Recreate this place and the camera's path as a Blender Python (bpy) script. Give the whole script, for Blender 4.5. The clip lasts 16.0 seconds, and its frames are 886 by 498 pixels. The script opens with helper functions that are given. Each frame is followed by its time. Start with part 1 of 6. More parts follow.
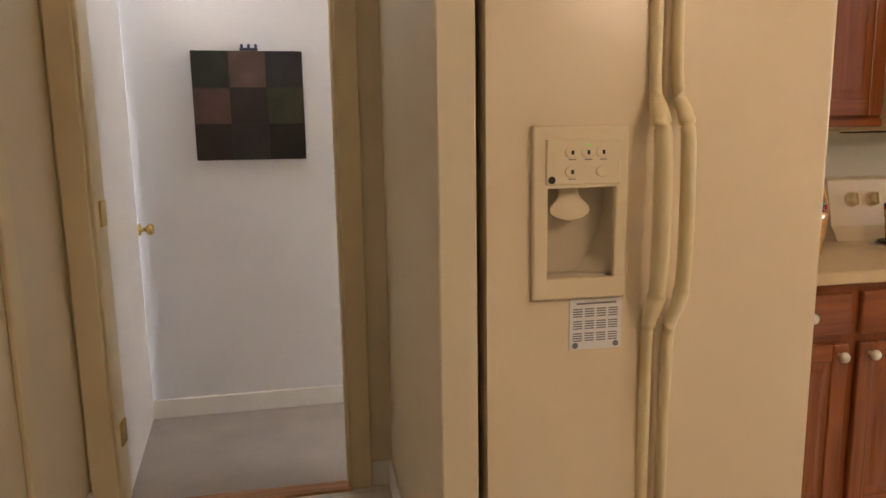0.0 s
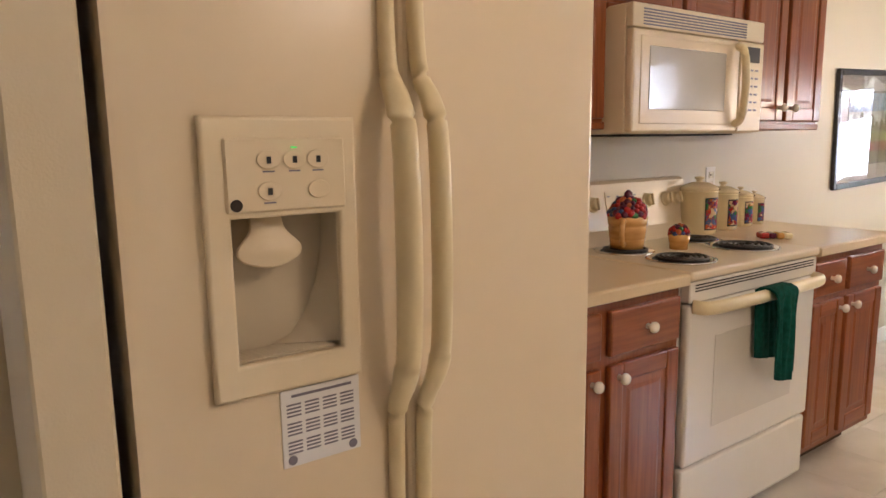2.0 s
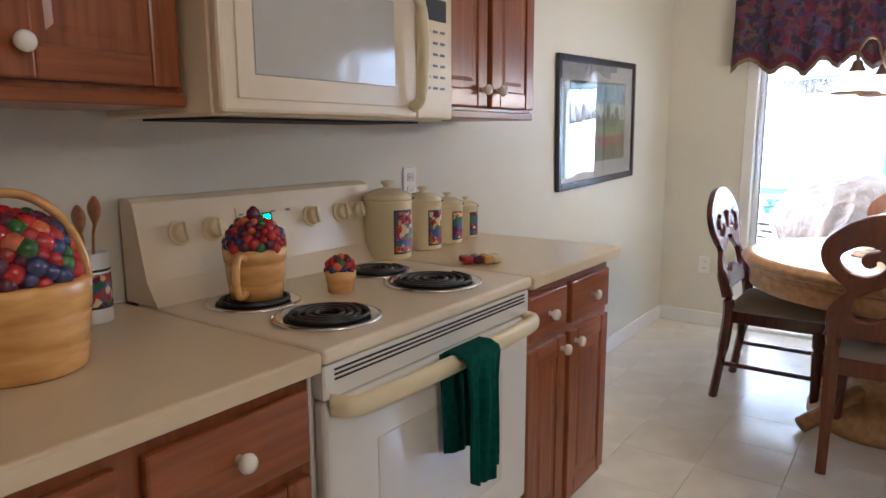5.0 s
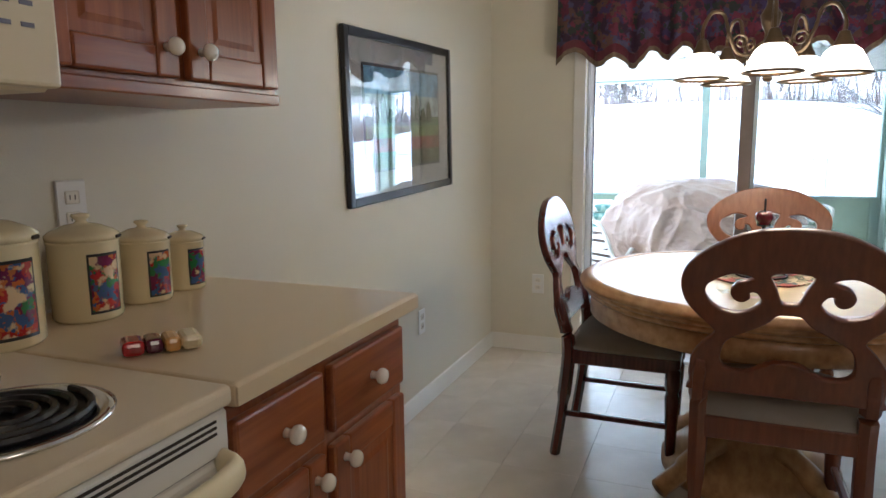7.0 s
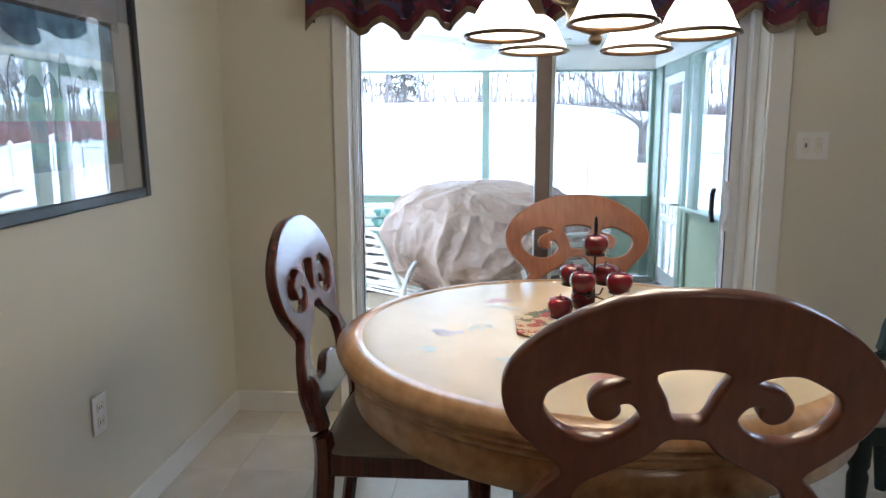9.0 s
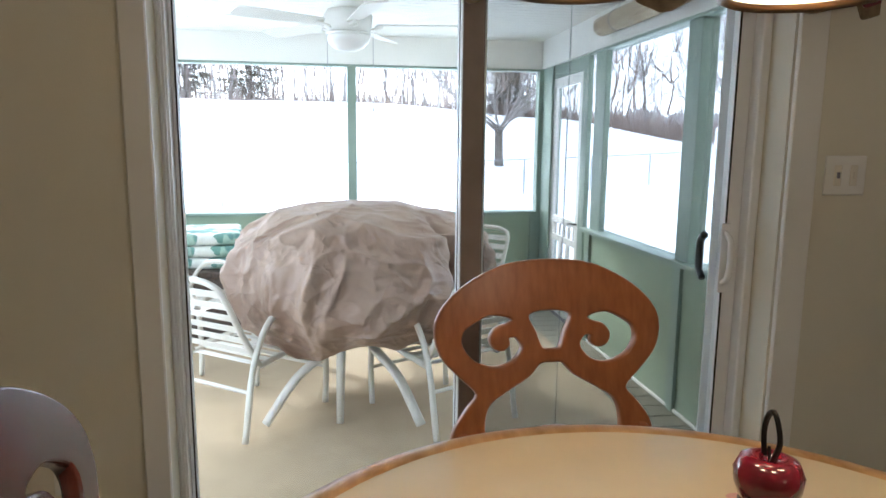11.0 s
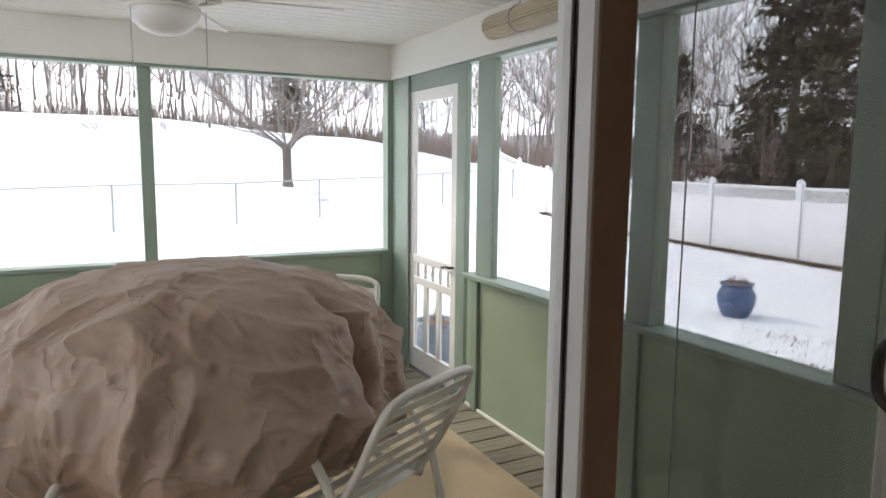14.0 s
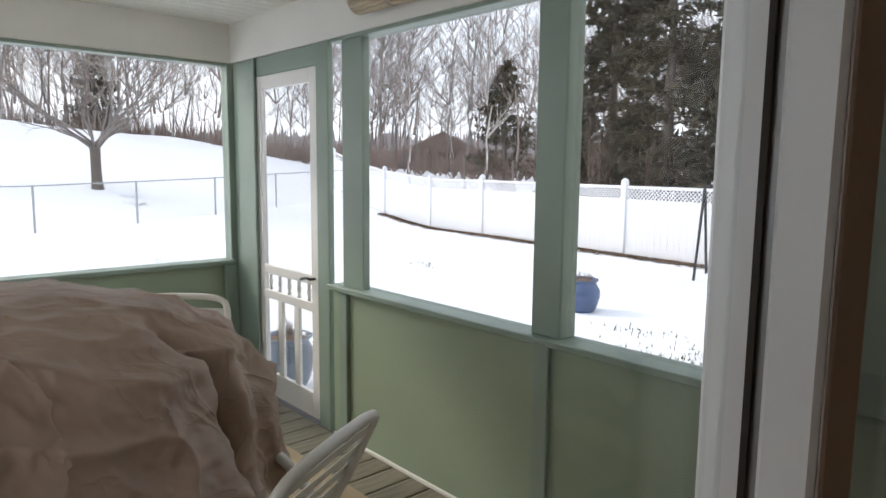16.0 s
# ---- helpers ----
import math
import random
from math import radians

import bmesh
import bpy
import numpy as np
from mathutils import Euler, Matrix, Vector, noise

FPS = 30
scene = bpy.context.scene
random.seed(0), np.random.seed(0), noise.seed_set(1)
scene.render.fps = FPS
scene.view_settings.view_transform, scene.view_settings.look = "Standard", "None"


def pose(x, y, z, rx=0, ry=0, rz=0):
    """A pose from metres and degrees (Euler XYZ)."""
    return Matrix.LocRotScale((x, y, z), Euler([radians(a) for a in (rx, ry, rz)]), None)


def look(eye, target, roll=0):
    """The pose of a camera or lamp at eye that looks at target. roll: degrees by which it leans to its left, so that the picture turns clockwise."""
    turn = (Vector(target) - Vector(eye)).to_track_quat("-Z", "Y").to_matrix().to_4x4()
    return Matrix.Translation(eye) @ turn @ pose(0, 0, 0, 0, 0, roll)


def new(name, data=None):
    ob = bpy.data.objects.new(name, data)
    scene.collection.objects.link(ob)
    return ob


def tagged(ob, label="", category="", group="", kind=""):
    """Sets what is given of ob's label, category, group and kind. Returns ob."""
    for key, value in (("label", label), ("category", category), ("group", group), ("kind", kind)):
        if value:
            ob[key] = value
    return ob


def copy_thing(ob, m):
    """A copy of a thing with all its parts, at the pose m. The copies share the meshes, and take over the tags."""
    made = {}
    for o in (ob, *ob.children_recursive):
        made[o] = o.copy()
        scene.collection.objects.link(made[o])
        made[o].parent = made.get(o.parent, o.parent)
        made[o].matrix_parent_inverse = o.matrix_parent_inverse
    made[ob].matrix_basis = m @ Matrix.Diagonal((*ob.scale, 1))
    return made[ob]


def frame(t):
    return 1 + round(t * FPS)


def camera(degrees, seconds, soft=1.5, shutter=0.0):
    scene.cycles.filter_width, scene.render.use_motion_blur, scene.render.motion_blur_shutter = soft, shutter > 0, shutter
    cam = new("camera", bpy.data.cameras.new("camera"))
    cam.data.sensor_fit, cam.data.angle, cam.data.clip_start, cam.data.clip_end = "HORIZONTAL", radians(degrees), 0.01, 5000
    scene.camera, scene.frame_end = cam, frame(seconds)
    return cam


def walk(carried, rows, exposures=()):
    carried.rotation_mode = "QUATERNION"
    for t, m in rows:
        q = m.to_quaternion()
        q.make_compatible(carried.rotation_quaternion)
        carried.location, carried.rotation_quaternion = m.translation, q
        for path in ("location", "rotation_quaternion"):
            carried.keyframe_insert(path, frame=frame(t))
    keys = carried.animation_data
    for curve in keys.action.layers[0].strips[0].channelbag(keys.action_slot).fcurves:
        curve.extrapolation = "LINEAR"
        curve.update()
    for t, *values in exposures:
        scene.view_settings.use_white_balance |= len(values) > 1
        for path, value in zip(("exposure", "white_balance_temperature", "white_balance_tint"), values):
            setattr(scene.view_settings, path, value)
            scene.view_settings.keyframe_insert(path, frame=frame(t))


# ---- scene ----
cam = camera(67.0, 16.0)
PATH = [
    (0.0, (0.544, 0.08, 1.303), (0.92, 2.019, 0.987), -0.9),
    (0.5, (0.604, 0.236, 1.297), (1.174, 2.128, 0.988), -1.0),
    (1.0, (0.643, 0.365, 1.289), (1.391, 2.197, 0.997), -1.1),
    (1.5, (0.67, 0.489, 1.297), (1.639, 2.212, 0.993), -0.9),
    (2.0, (0.764, 0.58, 1.294), (1.905, 2.193, 0.984), -0.8),
    (2.5, (0.885, 0.655, 1.300), (2.108, 2.206, 0.989), -0.9),
    (3.0, (1.015, 0.73, 1.292), (2.313, 2.22, 0.982), -0.8),
    (3.5, (1.144, 0.807, 1.285), (2.553, 2.19, 0.967), -0.6),
    (4.0, (1.287, 0.846, 1.279), (2.798, 2.117, 0.962), -0.5),
    (4.5, (1.481, 0.873, 1.278), (3.042, 2.08, 0.953), -0.3),
    (7.0, (2.502, 1.114, 1.239), (4.333, 1.858, 0.933), -0.6),
    (7.5, (2.742, 1.142, 1.226), (4.629, 1.731, 0.923), -0.6),
    (8.0, (2.973, 1.158, 1.215), (4.906, 1.574, 0.914), -0.5),
    (8.5, (3.211, 1.18, 1.213), (5.168, 1.458, 0.905), -0.4),
    (9.0, (3.473, 1.208, 1.221), (5.443, 1.343, 0.906), -0.1),
    (9.5, (3.731, 1.229, 1.219), (5.705, 1.203, 0.902), 0.1),
    (12.0, (5.06, 1.50, 1.34), (6.998, 1.088, 1.06), 0.8),
    (12.5, (5.246, 1.578, 1.346), (7.167, 1.084, 1.091), 0.8),
    (13.0, (5.443, 1.588, 1.341), (7.332, 0.982, 1.086), 0.7),
    (13.5, (5.652, 1.553, 1.343), (7.489, 0.807, 1.084), 0.6),
    (14.0, (5.823, 1.559, 1.338), (7.584, 0.645, 1.083), 0.6),
    (14.5, (5.987, 1.556, 1.319), (7.652, 0.476, 1.067), 0.7),
    (15.0, (6.142, 1.518, 1.307), (7.735, 0.335, 1.055), 0.7),
    (15.5, (6.260, 1.474, 1.304), (7.794, 0.216, 1.053), 0.7),
    (16.0, (6.340, 1.468, 1.304), (7.821, 0.147, 1.058), 0.6),
]
EXPOSURES = [(0, 3.75, 6700, 21), (1.5, 3.9, 6200, 22), (2.5, 3.88, 5700, 20), (4.5, 3.7, 4950, 17), (7.0, 2.88, 5100, 12), (9.5, 2.52, 5050, 11), (12.0, 1.55, 6300, 14), (13.0, 1.05, 6600, 17), (14.5, 0.7, 6700, 18), (16.0, 0.42, 6600, 18)]
walk(cam, [(t, look(eye, aim, roll)) for t, eye, aim, roll in PATH], EXPOSURES)

# ---- light ----
world = bpy.data.worlds.new("world")
scene.world = world
world.use_nodes = True
wn = world.node_tree
sky = wn.nodes.new("ShaderNodeTexSky")
sky.sky_type = "NISHITA"
sky.sun_disc = False
sky.sun_elevation, sky.sun_rotation = radians(32), radians(60)
sky.dust_density = 4.0
bg = wn.nodes["Background"]
bg.inputs[1].default_value = 0.14
wmix = wn.nodes.new("ShaderNodeMixRGB")
wmix.inputs[0].default_value = 0.75
wmix.inputs[2].default_value = (10.2, 10.9, 12.0, 1)      # thin cloud over the blue
wn.links.new(sky.outputs[0], wmix.inputs[1])
wn.links.new(wmix.outputs[0], bg.inputs[0])


def lamp(name, kind, m, energy, colour, **more):
    data = bpy.data.lights.new(name, kind)
    data.energy, data.color = energy, colour
    if "angle" in more:
        data.angle = more["angle"]
    if "size" in more:
        data.shape, data.size, data.size_y = "RECTANGLE", more["size"][0], more["size"][1]
    if "radius" in more:
        data.shadow_soft_size = more["radius"]
    ob = new(name, data)
    ob.matrix_world = m
    return ob


sun_el, sun_az = radians(32), radians(60)
sun_way = Vector((math.sin(sun_az) * math.cos(sun_el), math.cos(sun_az) * math.cos(sun_el), math.sin(sun_el)))
lamp("sun", "SUN", look(sun_way * 20, (0, 0, 0)), 1.5, (1, 0.95, 0.88), angle=radians(10))
KITCHEN_LAMP = (2.0, -0.15, 2.36)
lamp("kitchen_bulb", "POINT", pose(*(Vector(KITCHEN_LAMP) - Vector((0, 0, 0.32)))), 2.05, (1, 0.76, 0.50), radius=0.28)
lamp("room_window_light", "AREA", pose(-2.58, 3.0, 1.5, 0, -90, 0), 26, (0.8, 0.88, 1), size=(0.9, 1.2))

# ---- materials ----


def material(name, colour, rough=0.5, metal=0.0, vary=0.08, scale=6.0, bump=0.0, fine=180.0, spec=0.5, coat=0.0, stretch=(1, 1, 1), second=None, per_object=0.0):
    m = bpy.data.materials.new(name)
    m.use_nodes = True
    n, l = m.node_tree.nodes, m.node_tree.links
    p = n["Principled BSDF"]
    tc = n.new("ShaderNodeTexCoord")
    mp = n.new("ShaderNodeMapping")
    mp.inputs["Scale"].default_value = stretch
    l.new(tc.outputs["Object"], mp.inputs[0])
    big = n.new("ShaderNodeTexNoise")
    big.inputs["Scale"].default_value, big.inputs["Detail"].default_value = scale, 6
    l.new(mp.outputs[0], big.inputs["Vector"])
    small = n.new("ShaderNodeTexNoise")
    small.inputs["Scale"].default_value, small.inputs["Detail"].default_value = fine, 3
    l.new(mp.outputs[0], small.inputs["Vector"])
    ramp = n.new("ShaderNodeValToRGB")
    c = Vector(colour)
    lo, hi = c * (1 - vary), (Vector(second) if second else c * (1 + vary))
    ramp.color_ramp.elements[0].position, ramp.color_ramp.elements[1].position = 0.32, 0.68
    ramp.color_ramp.elements[0].color, ramp.color_ramp.elements[1].color = (*lo, 1), (*[min(v, 0.95) for v in hi], 1)
    l.new(big.outputs[0], ramp.inputs[0])
    out = ramp.outputs[0]
    if per_object:
        info = n.new("ShaderNodeObjectInfo")
        hsv = n.new("ShaderNodeHueSaturation")
        rng = n.new("ShaderNodeMapRange")
        rng.inputs[3].default_value, rng.inputs[4].default_value = 1 - per_object, 1 + per_object
        l.new(info.outputs["Random"], rng.inputs[0])
        l.new(rng.outputs[0], hsv.inputs["Value"])
        l.new(out, hsv.inputs["Color"])
        out = hsv.outputs[0]
    l.new(out, p.inputs["Base Color"])
    rr = n.new("ShaderNodeMapRange")
    rr.inputs[3].default_value, rr.inputs[4].default_value = max(rough - 0.012, 0.02), min(rough + 0.012, 1)
    l.new(big.outputs[0], rr.inputs[0])
    l.new(rr.outputs[0], p.inputs["Roughness"])
    p.inputs["Metallic"].default_value = metal
    p.inputs["Specular IOR Level"].default_value = spec
    p.inputs["Coat Weight"].default_value = coat
    p.inputs["Coat Roughness"].default_value = 0.12
    if bump:
        b = n.new("ShaderNodeBump")
        b.inputs["Strength"].default_value, b.inputs["Distance"].default_value = min(bump, 1.0), 0.002
        l.new(small.outputs[0], b.inputs["Height"])
        l.new(b.outputs[0], p.inputs["Normal"])
    return m


def wood(name, dark, light, rough=0.35, axis="z", coat=0.25, ring=1.0, per_object=0.04):
    st = {"x": (1.2, 22, 22), "y": (22, 1.2, 22), "z": (22, 22, 1.2)}[axis]
    return material(name, dark, rough, vary=0.12, scale=3.2 * ring, bump=0.02, fine=18, coat=coat, stretch=st, second=light, per_object=per_object)


def glowing(name, colour, strength):
    m = bpy.data.materials.new(name)
    m.use_nodes = True
    p = m.node_tree.nodes["Principled BSDF"]
    p.inputs["Base Color"].default_value = (*colour, 1)
    p.inputs["Emission Color"].default_value = (*colour, 1)
    p.inputs["Emission Strength"].default_value = strength
    return m


def glass(name, tint=(1, 1, 1), clear=0.93, rough=0.0, shine=0.012):
    m = bpy.data.materials.new(name)
    m.use_nodes = True
    n, l = m.node_tree.nodes, m.node_tree.links
    n.remove(n["Principled BSDF"])
    t, g, mix, f = n.new("ShaderNodeBsdfTransparent"), n.new("ShaderNodeBsdfGlossy"), n.new("ShaderNodeMixShader"), n.new("ShaderNodeLayerWeight")
    power, grow = n.new("ShaderNodeMath"), n.new("ShaderNodeMath")
    power.operation, grow.operation = "POWER", "MULTIPLY_ADD"
    power.inputs[1].default_value = 4.0
    grow.inputs[1].default_value, grow.inputs[2].default_value = 0.55, shine
    t.inputs[0].default_value = (*[v * clear for v in tint], 1)
    g.inputs["Roughness"].default_value = rough
    l.new(f.outputs["Facing"], power.inputs[0])
    l.new(power.outputs[0], grow.inputs[0])
    l.new(grow.outputs[0], mix.inputs[0])
    l.new(t.outputs[0], mix.inputs[1])
    l.new(g.outputs[0], mix.inputs[2])
    l.new(mix.outputs[0], n["Material Output"].inputs[0])
    return m


def netting(name, colour, cover):
    m = bpy.data.materials.new(name)
    m.use_nodes = True
    n, l = m.node_tree.nodes, m.node_tree.links
    n.remove(n["Principled BSDF"])
    t, g, mix = n.new("ShaderNodeBsdfTransparent"), n.new("ShaderNodeBsdfDiffuse"), n.new("ShaderNodeMixShader")
    g.inputs[0].default_value = (*colour, 1)
    mix.inputs[0].default_value = cover
    l.new(t.outputs[0], mix.inputs[1])
    l.new(g.outputs[0], mix.inputs[2])
    l.new(mix.outputs[0], n["Material Output"].inputs[0])
    return m


def blotched(name, base, spots, scale, rough=0.6, coat=0.0, bump=0.0, stretch=(1, 1, 1), mix=(0.45, 0.52)):
    """A ground colour with many-coloured cells scattered on it, as on printed cloth or painted fruit."""
    m = bpy.data.materials.new(name)
    m.use_nodes = True
    n, l = m.node_tree.nodes, m.node_tree.links
    p = n["Principled BSDF"]
    tc, mp = n.new("ShaderNodeTexCoord"), n.new("ShaderNodeMapping")
    mp.inputs["Scale"].default_value = stretch
    l.new(tc.outputs["Object"], mp.inputs[0])
    v = n.new("ShaderNodeTexVoronoi")
    v.inputs["Scale"].default_value = scale
    warp = n.new("ShaderNodeTexNoise")
    warp.inputs["Scale"].default_value = scale * 1.5
    add = n.new("ShaderNodeMixRGB")
    add.inputs[0].default_value = 0.06
    l.new(mp.outputs[0], warp.inputs["Vector"])
    l.new(mp.outputs[0], add.inputs[1])
    l.new(warp.outputs["Color"], add.inputs[2])
    l.new(add.outputs[0], v.inputs["Vector"])
    sep = n.new("ShaderNodeSeparateColor")
    l.new(v.outputs["Color"], sep.inputs[0])
    ramp = n.new("ShaderNodeValToRGB")
    ramp.color_ramp.interpolation = "CONSTANT"
    e = ramp.color_ramp.elements
    e[0].position, e[0].color = 0, (*spots[0], 1)
    e[1].position, e[1].color = 1 / len(spots), (*spots[1], 1)
    for i, s in enumerate(spots[2:], 2):
        k = e.new(i / len(spots))
        k.color = (*s, 1)
    l.new(sep.outputs[0], ramp.inputs[0])
    no = n.new("ShaderNodeTexNoise")
    no.inputs["Scale"].default_value, no.inputs["Detail"].default_value = scale * 0.6, 4
    l.new(mp.outputs[0], no.inputs["Vector"])
    gate = n.new("ShaderNodeMapRange")
    gate.inputs[1].default_value, gate.inputs[2].default_value = mix
    l.new(no.outputs[0], gate.inputs[0])
    mx = n.new("ShaderNodeMixRGB")
    mx.inputs[1].default_value = (*base, 1)
    l.new(gate.outputs[0], mx.inputs[0])
    l.new(ramp.outputs[0], mx.inputs[2])
    l.new(mx.outputs[0], p.inputs["Base Color"])
    p.inputs["Roughness"].default_value, p.inputs["Coat Weight"].default_value = rough, coat
    if bump:
        b = n.new("ShaderNodeBump")
        b.inputs["Strength"].default_value, b.inputs["Distance"].default_value = bump, 0.004
        l.new(v.outputs["Distance"], b.inputs["Height"])
        l.new(b.outputs[0], p.inputs["Normal"])
    return m


WALL = material("wall_paint", (0.705, 0.66, 0.545), 0.55, vary=0.02, scale=2, bump=0.25, fine=260)
WALL_WHITE = material("white_wall_paint", (0.74, 0.74, 0.75), 0.6, vary=0.02, scale=2, bump=0.2, fine=260)
CEILING = material("ceiling_paint", (0.80, 0.79, 0.76), 0.8, vary=0.02, scale=3, bump=0.3, fine=150)
TRIM = material("white_trim_paint", (0.80, 0.78, 0.74), 0.35, vary=0.02, scale=5)
# cream paint, yellowed further so the colour carries warm lamplight
HALL_WARMED = material("hall_cream_lamplit", (0.74, 0.64, 0.46), 0.5, vary=0.03, scale=2, bump=0.25, fine=260)
CREAM_TRIM = material("cream_trim_paint", (0.76, 0.64, 0.41), 0.35, vary=0.03, scale=5)
ALMOND = material("almond_enamel", (0.80, 0.67, 0.47), 0.28, vary=0.015, scale=3, bump=0.12, fine=420, coat=0.2)
ALMOND_PLASTIC = material("almond_plastic", (0.80, 0.68, 0.47), 0.38, vary=0.02, scale=8)
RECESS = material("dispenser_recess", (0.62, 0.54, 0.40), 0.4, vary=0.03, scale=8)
HANDLE = material("yellowed_handle_plastic", (0.80, 0.68, 0.42), 0.35, vary=0.05, scale=4)
BISQUE = material("bisque_enamel", (0.80, 0.76, 0.68), 0.18, vary=0.015, scale=3, coat=0.4)
MWGLASS = material("microwave_window", (0.55, 0.52, 0.46), 0.05, vary=0.02, coat=1.0)
GASKET = material("dark_gasket", (0.03, 0.022, 0.016), 0.7, vary=0.1)
COUNTER = material("laminate_counter", (0.72, 0.57, 0.36), 0.28, vary=0.005, scale=3, coat=0.15)
CABINET = wood("oak_cabinet_stain", (0.24, 0.060, 0.014), (0.34, 0.100, 0.026), 0.3)
CABINET_H = wood("oak_cabinet_stain_level", (0.24, 0.060, 0.014), (0.34, 0.100, 0.026), 0.3, axis="x")
# much darker brown than the cabinets, for the toe kick only
CABINET_DARK = material("dark_toe_kick", (0.05, 0.02, 0.01), 0.7, vary=0.1)
PORCELAIN = material("porcelain_knob", (0.85, 0.80, 0.70), 0.12, vary=0.01, coat=0.6)
BRASS = material("brass", (0.75, 0.52, 0.18), 0.25, metal=1.0, vary=0.05)
BRONZE = material("antique_bronze", (0.17, 0.12, 0.075), 0.33, metal=1.0, vary=0.15, scale=20)
CHROME = material("chrome", (0.80, 0.80, 0.80), 0.12, metal=1.0, vary=0.02)
BLACK_COIL = material("black_coil", (0.012, 0.012, 0.013), 0.4, vary=0.2, scale=30)
FLOOR = material("vinyl_tile", (0.68, 0.62, 0.525), 0.19, vary=0.06, scale=5, bump=0.14, fine=60, coat=0.1, second=(0.75, 0.69, 0.60), per_object=0.028)
GROUT = material("vinyl_joint", (0.59, 0.54, 0.46), 0.4, vary=0.05)
CARPET = material("beige_carpet", (0.48, 0.43, 0.38), 0.95, vary=0.08, scale=4, bump=1.0, fine=500, spec=0.1)
THRESH = wood("oak_threshold", (0.40, 0.17, 0.06), (0.52, 0.24, 0.09), 0.35, axis="x")
TOWEL = material("green_terry", (0.006, 0.075, 0.055), 0.95, vary=0.25, scale=60, bump=1.0, fine=400, spec=0.1)
CERAMIC = material("cream_ceramic", (0.82, 0.70, 0.44), 0.14, vary=0.02, coat=0.5)
BASKET = material("basket_ceramic", (0.74, 0.36, 0.085), 0.22, vary=0.15, scale=12, coat=0.5, second=(0.82, 0.47, 0.14), stretch=(1, 1, 4))
FRUITS = [material("berry_red", (0.45, 0.02, 0.02), 0.12, vary=0.3, scale=30, coat=0.6), material("berry_blue", (0.05, 0.06, 0.18), 0.15, vary=0.4, scale=30, coat=0.6),
          material("berry_purple", (0.12, 0.012, 0.04), 0.12, vary=0.3, scale=30, coat=0.6), material("leaf_green", (0.05, 0.16, 0.04), 0.2, vary=0.3, scale=30, coat=0.5),
          material("fruit_orange", (0.62, 0.13, 0.04), 0.14, vary=0.25, scale=30, coat=0.6)]
FRUIT_PRINT = blotched("fruit_print", (0.72, 0.52, 0.30), [(0.4, 0.02, 0.02), (0.05, 0.10, 0.25), (0.03, 0.16, 0.05), (0.5, 0.12, 0.03), (0.15, 0.01, 0.06)], 45, 0.2, coat=0.4, mix=(0.40, 0.44))
BLACK = material("black_paint", (0.014, 0.014, 0.016), 0.3, vary=0.1, coat=0.2)
PAPER = material("white_paper", (0.82, 0.81, 0.80), 0.6, vary=0.01)
INK = material("grey_ink", (0.20, 0.19, 0.24), 0.6, vary=0.05)
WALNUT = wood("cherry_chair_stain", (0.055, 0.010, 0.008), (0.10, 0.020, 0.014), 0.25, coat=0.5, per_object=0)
# one oak stain twice: darker for the backlit chair, lighter by the door
OAK_BACKLIT = wood("oak_stain_backlit", (0.14, 0.034, 0.012), (0.18, 0.048, 0.017), 0.28, coat=0.4, per_object=0)
OAK_LIT = wood("oak_stain_lit", (0.32, 0.108, 0.039), (0.37, 0.132, 0.05), 0.3, coat=0.4, per_object=0)
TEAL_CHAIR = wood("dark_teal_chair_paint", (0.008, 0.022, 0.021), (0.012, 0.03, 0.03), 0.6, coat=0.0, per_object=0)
SEAT = material("taupe_seat_cloth", (0.33, 0.29, 0.25), 0.9, vary=0.06, scale=9, bump=0.7, fine=600, spec=0.15)
TABLE_TOP = material("table_cream_paint", (0.66, 0.54, 0.36), 0.22, vary=0.06, scale=4, coat=0.35)
TABLE_RIM = wood("table_rim_wood", (0.42, 0.22, 0.08), (0.54, 0.32, 0.14), 0.28, axis="x", coat=0.4, ring=0.5, per_object=0)
PETALS = [material("painted_rose", (0.50, 0.25, 0.22), 0.3, vary=0.2, scale=30, coat=0.3), material("painted_leaf", (0.33, 0.36, 0.26), 0.3, vary=0.2, scale=30, coat=0.3), material("painted_plum", (0.42, 0.36, 0.38), 0.3, vary=0.2, scale=30, coat=0.3)]
APPLE = material("apple_glaze", (0.13, 0.006, 0.014), 0.10, vary=0.5, scale=14, coat=0.7)
WIRE = material("black_wire", (0.012, 0.010, 0.010), 0.4, metal=0.6, vary=0.1)
MAT_PRINT = blotched("placemat_print", (0.30, 0.24, 0.16), [(0.12, 0.14, 0.08), (0.45, 0.36, 0.24), (0.06, 0.09, 0.10), (0.28, 0.06, 0.05), (0.50, 0.42, 0.30)], 38, 0.85, mix=(0.3, 0.36))
VALANCE = blotched("floral_valance", (0.030, 0.010, 0.034), [(0.10, 0.012, 0.035), (0.02, 0.030, 0.03), (0.10, 0.045, 0.04), (0.045, 0.025, 0.085), (0.14, 0.02, 0.05), (0.06, 0.05, 0.11)], 30, 0.75, mix=(0.40, 0.46))
VAL_RED = material("burgundy_ruffle", (0.10, 0.012, 0.025), 0.7, vary=0.25, scale=15)
VAL_GOLD = material("gold_braid", (0.16, 0.11, 0.06), 0.6, vary=0.25, scale=40)
SHADE = glowing("lit_shade_glass", (1.0, 0.86, 0.62), 0.8)
VINYL_FRAME = material("white_vinyl_frame", (0.80, 0.80, 0.80), 0.35, vary=0.02)
ALU = material("grey_track", (0.30, 0.29, 0.28), 0.4, metal=0.6, vary=0.1)
